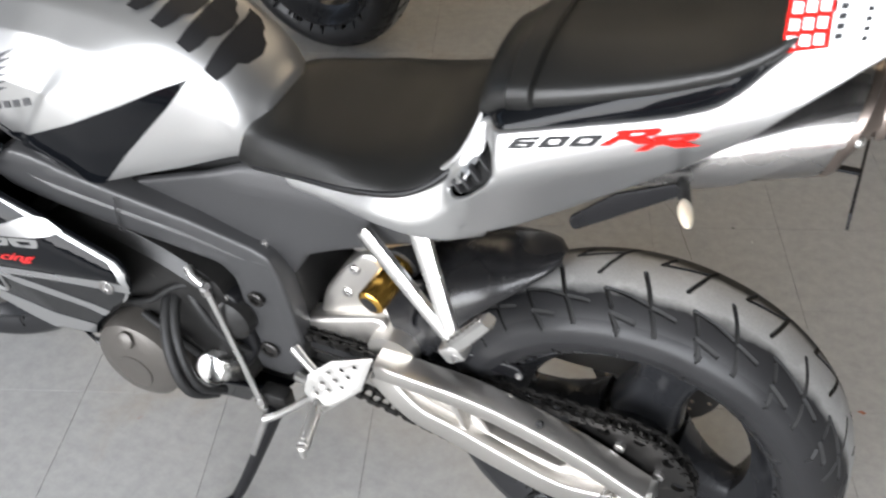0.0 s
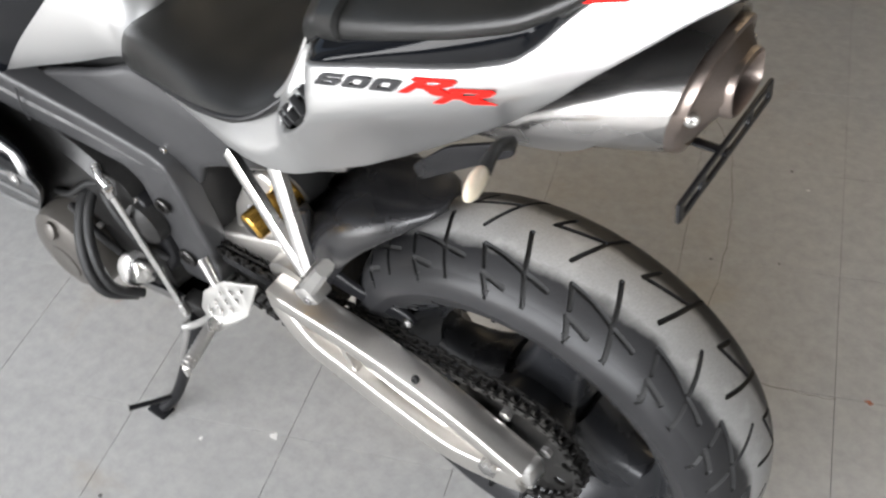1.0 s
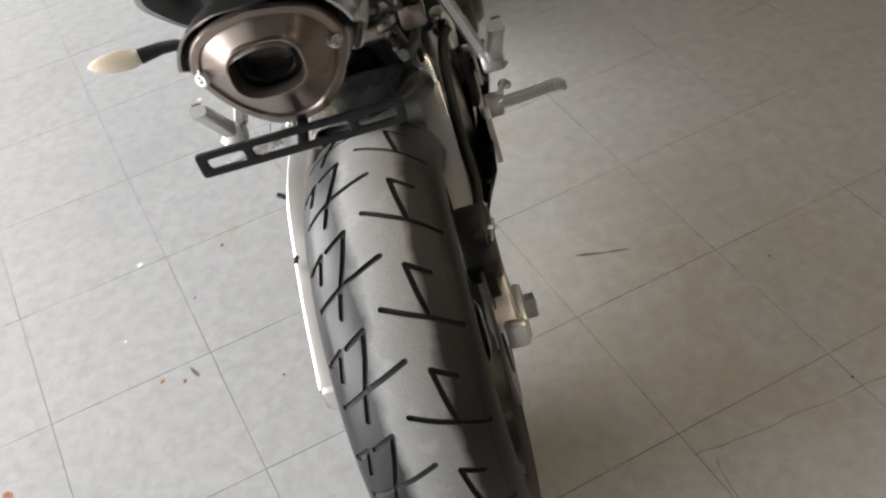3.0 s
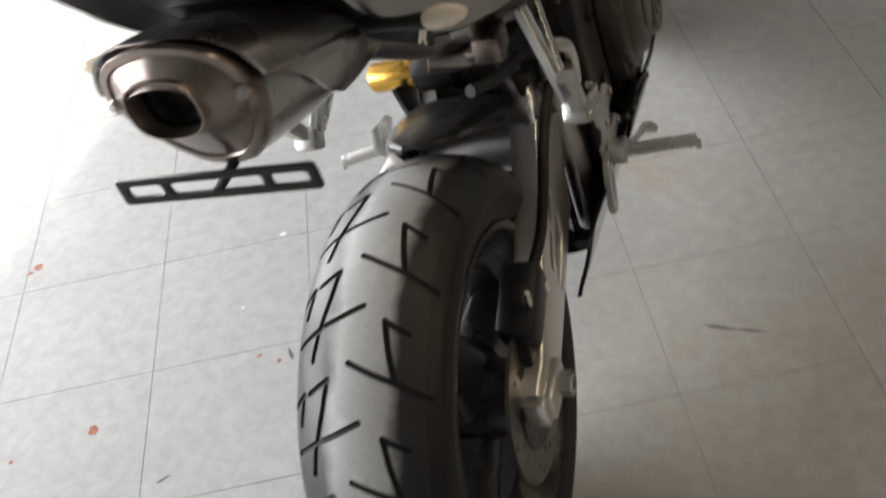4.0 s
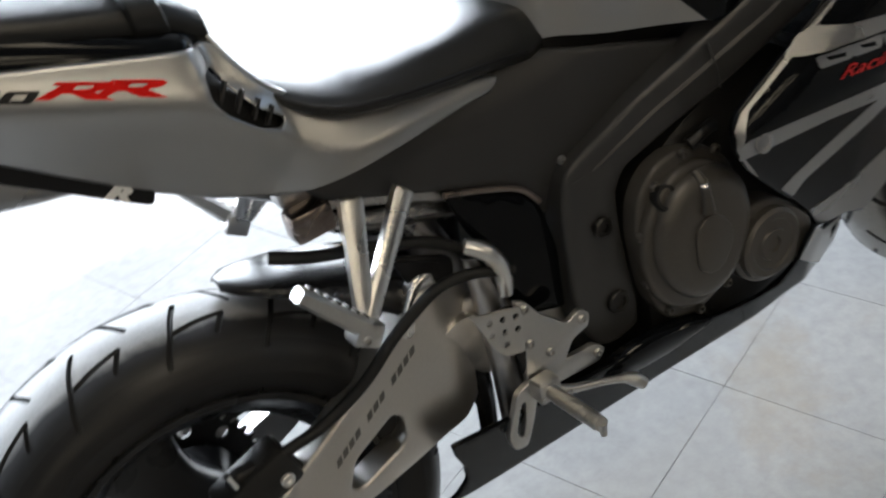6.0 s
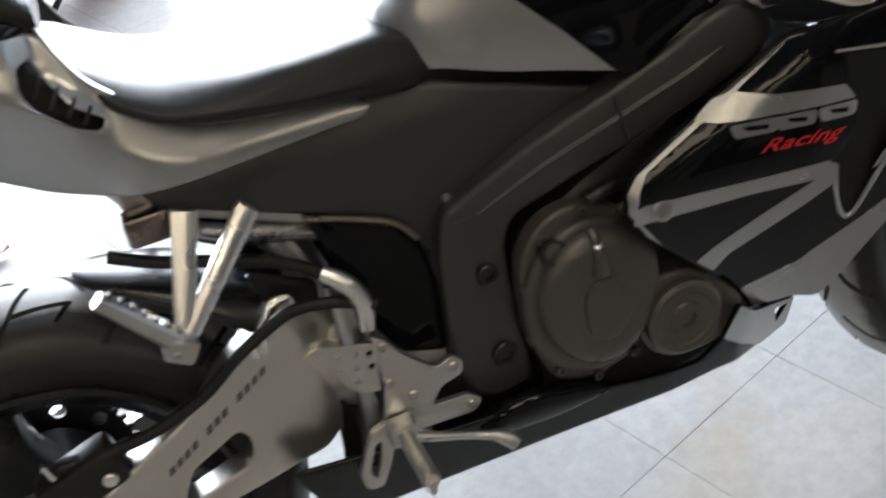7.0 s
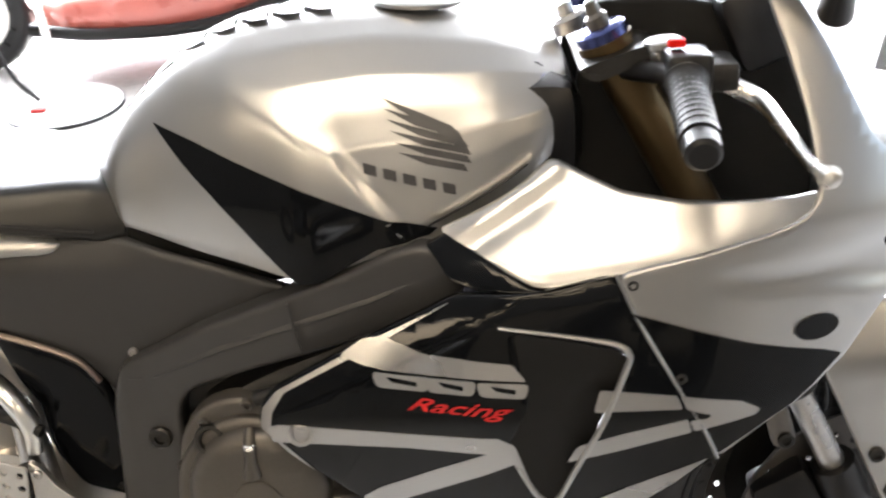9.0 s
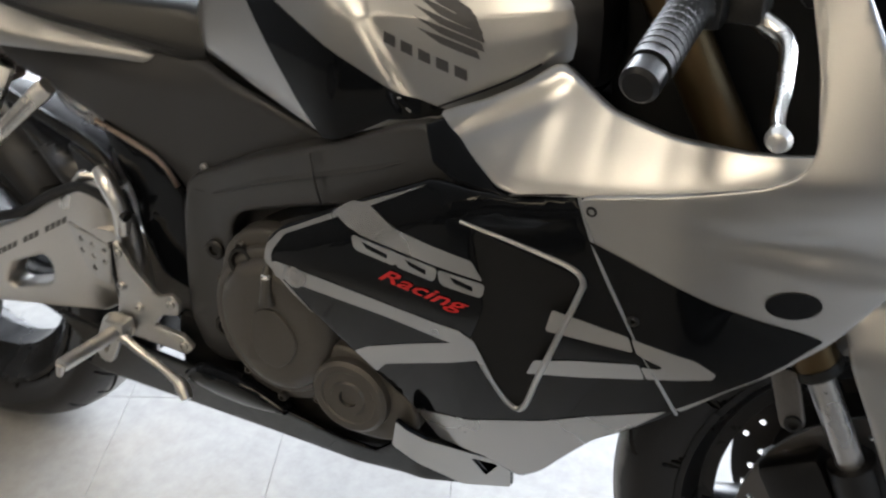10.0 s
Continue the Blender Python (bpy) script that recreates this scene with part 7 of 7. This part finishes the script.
# white and red scooter behind the silver machine
scooter = thing("scooter", "white scooter with faded red skirt, parked by the window", "scooter", Matrix.Translation((-0.25, 2.75, 0)) @ Matrix.Rotation(radians(8), 4, "Z"))
for x, nm in ((-0.60, "front_wheel"), (0.62, "rear_wheel")):
    w = part(nm, rim_shape((x, 0, 0.23), 0.14, 0.045), WHITE_PAINT, scooter, "white scooter wheel")
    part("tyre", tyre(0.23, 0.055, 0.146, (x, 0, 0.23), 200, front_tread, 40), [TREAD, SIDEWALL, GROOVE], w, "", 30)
skirt = []
for x, w, z0, z1 in ((-0.32, 0.10, 0.14, 0.26), (-0.2, 0.2, 0.12, 0.30), (0.1, 0.22, 0.12, 0.32), (0.5, 0.21, 0.18, 0.52), (0.85, 0.12, 0.36, 0.62)):
    skirt.append([(x, w * math.copysign(abs(math.cos(t)) ** 0.5, math.cos(t)), (z0 + z1) / 2 + (z1 - z0) / 2 * math.copysign(abs(math.sin(t)) ** 0.5, math.sin(t))) for t in np.linspace(0, 2 * math.pi, 24, endpoint=False)])
part("skirt", loft(skirt), PINK, scooter, "faded red skirt", 60)
part("bumper_strip", tube([(-0.35, -0.20, 0.20), (-0.1, -0.23, 0.17), (0.3, -0.24, 0.18), (0.7, -0.20, 0.30)], 0.022, 10, 5), BLACK_PLASTIC, scooter, "black rubber bumper strip")
body = []
for x, w, z0, z1 in ((0.12, 0.14, 0.30, 0.62), (0.3, 0.19, 0.34, 0.74), (0.55, 0.19, 0.46, 0.78), (0.85, 0.10, 0.58, 0.78)):
    body.append([(x, w * math.cos(t), (z0 + z1) / 2 + (z1 - z0) / 2 * math.sin(t)) for t in np.linspace(0, 2 * math.pi, 24, endpoint=False)])
part("body", loft(body), WHITE_PAINT, scooter, "white bodywork", 60)
part("saddle", loft([[(x, w * math.cos(t), z + 0.05 * math.sin(t)) for t in np.linspace(0, 2 * math.pi, 16, endpoint=False)] for x, w, z in ((0.1, 0.06, 0.74), (0.25, 0.12, 0.78), (0.6, 0.13, 0.80), (0.85, 0.07, 0.80))]), LEATHER, scooter, "", 60)
shield = [[(x, w * math.sin(t), z + 0.0 * t) for t in np.linspace(-1.4, 1.4, 15)] for x, w, z in ((-0.34, 0.16, 0.26), (-0.40, 0.20, 0.5), (-0.44, 0.18, 0.8), (-0.42, 0.10, 0.98))]
part("leg_shield", loft(shield, False, False), WHITE_PAINT, scooter, "white leg shield", 60)
part("handlebar", tube([(-0.40, -0.30, 1.02), (-0.42, 0, 1.0), (-0.40, 0.30, 1.02)], 0.014, 10, 4), BLACK_PLASTIC, scooter)
part("side_rod", tube([(0.28, -0.32, 0.012), (0.40, -0.22, 0.10), (0.62, -0.12, 0.24)], [0.012, 0.010, 0.010], 10, 3), BLACK_PLASTIC, scooter, "black stand rod")

# pole on a round white base
post = thing("display_post", "chrome post on a round white base with a dark rim", "display post", Matrix.Translation((-0.42, 2.28, 0)))
part("base", turned([(0, 0.185), (0.012, 0.19), (0.018, 0.18), (0.030, 0.06), (0.05, 0.03)], (0, 0, 0), (0, 0, 1), 40), WHITE_PAINT, post)
part("rim", turned([(0, 0.192), (0.010, 0.194), (0.012, 0.188), (0.002, 0.186)], (0, 0, 0), (0, 0, 1), 40, True), BLACK_PLASTIC, post)
part("pole", tube([(0, 0, 0.03), (-0.04, 0.02, 1.3)], 0.014, 12, 0), POLISHED, post)
part("hook", tube([(-0.06, -0.05, 0.05), (-0.12, -0.05, 0.12), (-0.17, -0.03, 0.22), (-0.22, 0.0, 0.20)], 0.008, 8, 4), BLACK_PLASTIC, post)
part("tag", box((-0.06, -0.08, 0.03), (0.05, 0.03, 0.012), 0.002), RED_DULL, post)

# a dry leaf on the floor
leaf = Shape()
for i in range(9):
    u = i / 8
    w = 0.022 * math.sin(math.pi * min(1, u * 1.02)) + 0.001
    x = -0.05 + 0.10 * u
    z = 0.006 + 0.010 * u * u
    leaf.v += [(x, -w, z + 0.012 * u), (x, 0, z), (x, w, z + 0.010 * (1 - u))]
leaf.f = [(3 * i + j, 3 * i + j + 1, 3 * i + j + 4, 3 * i + j + 3) for i in range(8) for j in range(2)]
leaf.m = [0] * len(leaf.f)
LEAF = material("dry_leaf", (0.36, 0.13, 0.06), 0.6, 0, 0, 0.25, 0.2, 200, 60)
lf = new("dry_leaf", leaf.mesh("dry_leaf", [LEAF]))
tagged(lf, "curled brown dry leaf lying on the floor", "leaf")
lf.matrix_world = Matrix.Translation((-0.158, 1.225, 0.001)) @ Matrix.Rotation(radians(18), 4, "Z")

# ---- room ----
x0, x1, y0, y1, H = (ROOM[k] for k in ("x0", "x1", "y0", "y1", "h"))
TILE, UD, VD = 0.2985, Vector((0.9397, 0.3420, 0)), Vector((-0.3420, 0.9397, 0))
U0, V0 = -0.108, 0.005
floor = new("floor", box(((x0 + x1) / 2, (y0 + y1) / 2, -0.052), (x1 - x0 + 0.4, y1 - y0 + 0.4, 0.10), 0).mesh("floor", [GROUT]))
tagged(floor, "mottled grey vinyl tile floor with stains and scuffs", "floor", kind="structure")
half = TILE / 2 - 0.0004
tile = box((0, 0, -0.002), (half * 2, half * 2, 0.004), 0.0006).mesh("tile", [FLOOR_TILE], 3)
turn = Matrix.Rotation(radians(20), 4, "Z")
rest = Shape()
near = []
for i in range(-24, 26):
    for j in range(-24, 26):
        c = UD * (U0 + (i + 0.5) * TILE) + VD * (V0 + (j + 0.5) * TILE)
        if not (x0 - 0.1 < c.x < x1 + 0.1 and y0 - 0.1 < c.y < y1 + 0.1):
            continue
        if -1.3 < c.x < 2.9 and -2.0 < c.y < 3.2 and len(near) < 300:
            near.append(c)
        else:
            pts = [c + UD * a * half + VD * b * half for a, b in ((-1, -1), (1, -1), (1, 1), (-1, 1))]
            rest.add([(p.x, p.y, 0.0) for p in pts] + [(p.x, p.y, -0.004) for p in pts], [(0, 1, 2, 3), (0, 4, 5, 1), (1, 5, 6, 2), (2, 6, 7, 3), (3, 7, 4, 0)])
far_tiles = new("far_tiles", rest.mesh("far_tiles", [FLOOR_TILE], 3))
far_tiles.parent = floor
tagged(far_tiles, kind="stuff")
for c in near:
    ob = new("tile", tile)
    ob.parent = floor
    ob.matrix_local = Matrix.Translation(c) @ turn


def wall(name, a, b, thick, openings, label, paint=WALL_PAINT):
    """A wall from a to b in plan, with openings (from, to, sill, head) along it."""
    a, b = Vector((*a, 0)), Vector((*b, 0))
    d = (b - a)
    length = d.length
    d.normalize()
    n = Vector((-d.y, d.x, 0))
    s = Shape()

    def block(f, t, lo, hi):
        m = Matrix((d, n, (0, 0, 1))).transposed()
        c = a + d * ((f + t) / 2) + n * thick / 2 + Vector((0, 0, (lo + hi) / 2))
        s.join(box(c, (t - f, thick, hi - lo), 0, m))

    at = 0
    for f, t, lo, hi in openings:
        block(at, f, 0, H)
        if lo > 0:
            block(f, t, 0, lo)
        block(f, t, hi, H)
        at = t
    block(at, length, 0, H)
    return tagged(new(name, s.mesh(name, [paint])), label, "wall", kind="structure")


wall("wall_north", (x1, y1), (x0, y1), -0.15, [(0.8, 7.4, 0.35, 2.55)], "painted wall with a wide shop window")
wall("wall_east", (x1, y0), (x1, y1), -0.15, [(6.3, 9.7, 0.25, 2.45)], "painted wall with a glazed front")
wall("wall_south", (x0, y0), (x1, y0), -0.15, [], "plain unseen wall, paint lightened as fill", FILL_WALL)
wall("wall_west", (x0, y1), (x0, y0), -0.15, [], "plain painted wall")
ceiling = new("ceiling", box(((x0 + x1) / 2, (y0 + y1) / 2, H + 0.06), (x1 - x0 + 0.4, y1 - y0 + 0.4, 0.12), 0).mesh("ceiling", [CEIL_PAINT]))
tagged(ceiling, "plain painted ceiling", "ceiling", kind="structure")

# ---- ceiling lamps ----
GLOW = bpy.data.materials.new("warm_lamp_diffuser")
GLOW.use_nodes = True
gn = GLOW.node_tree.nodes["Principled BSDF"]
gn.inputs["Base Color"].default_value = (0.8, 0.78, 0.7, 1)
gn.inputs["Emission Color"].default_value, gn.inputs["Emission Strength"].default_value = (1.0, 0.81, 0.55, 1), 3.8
# scuffs left by tyres
SCUFF = material("tyre_scuff", (0.10, 0.095, 0.09), 0.6, 0, 0, 0.2)
for (xa, ya), (xb, yb), w in (((0.432, -0.237), (0.424, -0.300), 0.004), ((0.426, -0.292), (0.423, -0.346), 0.003), ((0.02, 0.62), (0.04, 0.60), 0.003), ((0.30, 0.47), (0.33, 0.49), 0.004)):
    d = (Vector((xb, yb, 0)) - Vector((xa, ya, 0)))
    n = Vector((-d.y, d.x, 0)).normalized() * w
    a0, b0 = Vector((xa, ya, 0)), Vector((xb, yb, 0))
    pts = [a0, a0.lerp(b0, 0.3) + n, a0.lerp(b0, 0.7) + n * 0.8, b0, a0.lerp(b0, 0.7) - n * 0.6, a0.lerp(b0, 0.3) - n]
    sc = new("scuff", Shape().add([(p.x, p.y, 0.0006) for p in pts], [(0, 1, 2, 3, 4, 5)]).mesh("scuff", [SCUFF]))
    sc.parent = floor
# cracks, rust spots and paint flecks on the floor
rng = random.Random(7)
CRACK = material("crack_line", (0.16, 0.14, 0.12), 0.8, 0, 0, 0.2)
RUST = material("rust_spot", (0.30, 0.105, 0.055), 0.7, 0, 0, 0.3, 0.1, 200, 90)
FLECK = material("paint_fleck", (0.74, 0.73, 0.70), 0.6, 0, 0, 0.05)


def floor_line(name, path, width, mat):
    """A thin uneven line on the floor."""
    line = spline([(x, y, 0) for x, y in path], 9)
    left, right = [], []
    for i, p in enumerate(line):
        d = Vector(line[min(i + 1, len(line) - 1)] - line[max(i - 1, 0)]).normalized()
        n = Vector((-d.y, d.x, 0))
        p = Vector(p) + n * rng.uniform(-0.003, 0.003)
        w = width * rng.uniform(0.35, 1.0)
        left.append((*(p + n * w).xy, 0.0005))
        right.append((*(p - n * w).xy, 0.0005))
    c = len(line)
    ob = new(name, Shape().add(left + right, [(i, i + 1, c + i + 1, c + i) for i in range(c - 1)]).mesh(name, [mat]))
    ob.parent = floor


def floor_spot(name, x, y, r, mat):
    """An uneven blot on the floor."""
    n = 11
    pts = [(x + r * rng.uniform(0.45, 1.2) * math.cos(2 * math.pi * k / n), y + r * rng.uniform(0.3, 0.9) * math.sin(2 * math.pi * k / n), 0.0005) for k in range(n)]
    ob = new(name, Shape().add(pts, [tuple(range(n))]).mesh(name, [mat]))
    ob.parent = floor


floor_line("crack", [(0.297, -1.088), (0.166, -0.942), (0.061, -0.728), (-0.003, -0.513), (-0.046, -0.325)], 0.0010, CRACK)
floor_line("crack", [(-0.058, -0.356), (-0.17, -0.375), (-0.287, -0.41)], 0.0008, CRACK)
for x, y, r in ((0.505, 1.118, 0.016), (0.488, 1.130, 0.009), (0.114, 0.788, 0.013), (0.306, 0.538, 0.006), (0.298, 0.496, 0.006), (-0.334, -0.434, 0.008), (0.032, 0.91, 0.006)):
    floor_spot("rust_spot", x, y, r, RUST)
for x, y, r in ((0.628, 0.607, 0.008), (0.479, 0.186, 0.010), (1.173, 0.51, 0.008), (0.585, 0.26, 0.006), (0.421, 0.616, 0.005), (-0.03, -0.9, 0.004)):
    floor_spot("paint_fleck", x, y, r, FLECK)
for x, y, r in ((0.023, -0.941, 0.005), (-0.07, -0.667, 0.004), (0.642, 0.439, 0.005), (0.271, 0.317, 0.005), (0.504, 0.488, 0.004), (1.26, 0.27, 0.005), (0.046, -0.612, 0.004), (0.342, -0.577, 0.004)):
    floor_spot("dirt_spot", x, y, r, SCUFF)
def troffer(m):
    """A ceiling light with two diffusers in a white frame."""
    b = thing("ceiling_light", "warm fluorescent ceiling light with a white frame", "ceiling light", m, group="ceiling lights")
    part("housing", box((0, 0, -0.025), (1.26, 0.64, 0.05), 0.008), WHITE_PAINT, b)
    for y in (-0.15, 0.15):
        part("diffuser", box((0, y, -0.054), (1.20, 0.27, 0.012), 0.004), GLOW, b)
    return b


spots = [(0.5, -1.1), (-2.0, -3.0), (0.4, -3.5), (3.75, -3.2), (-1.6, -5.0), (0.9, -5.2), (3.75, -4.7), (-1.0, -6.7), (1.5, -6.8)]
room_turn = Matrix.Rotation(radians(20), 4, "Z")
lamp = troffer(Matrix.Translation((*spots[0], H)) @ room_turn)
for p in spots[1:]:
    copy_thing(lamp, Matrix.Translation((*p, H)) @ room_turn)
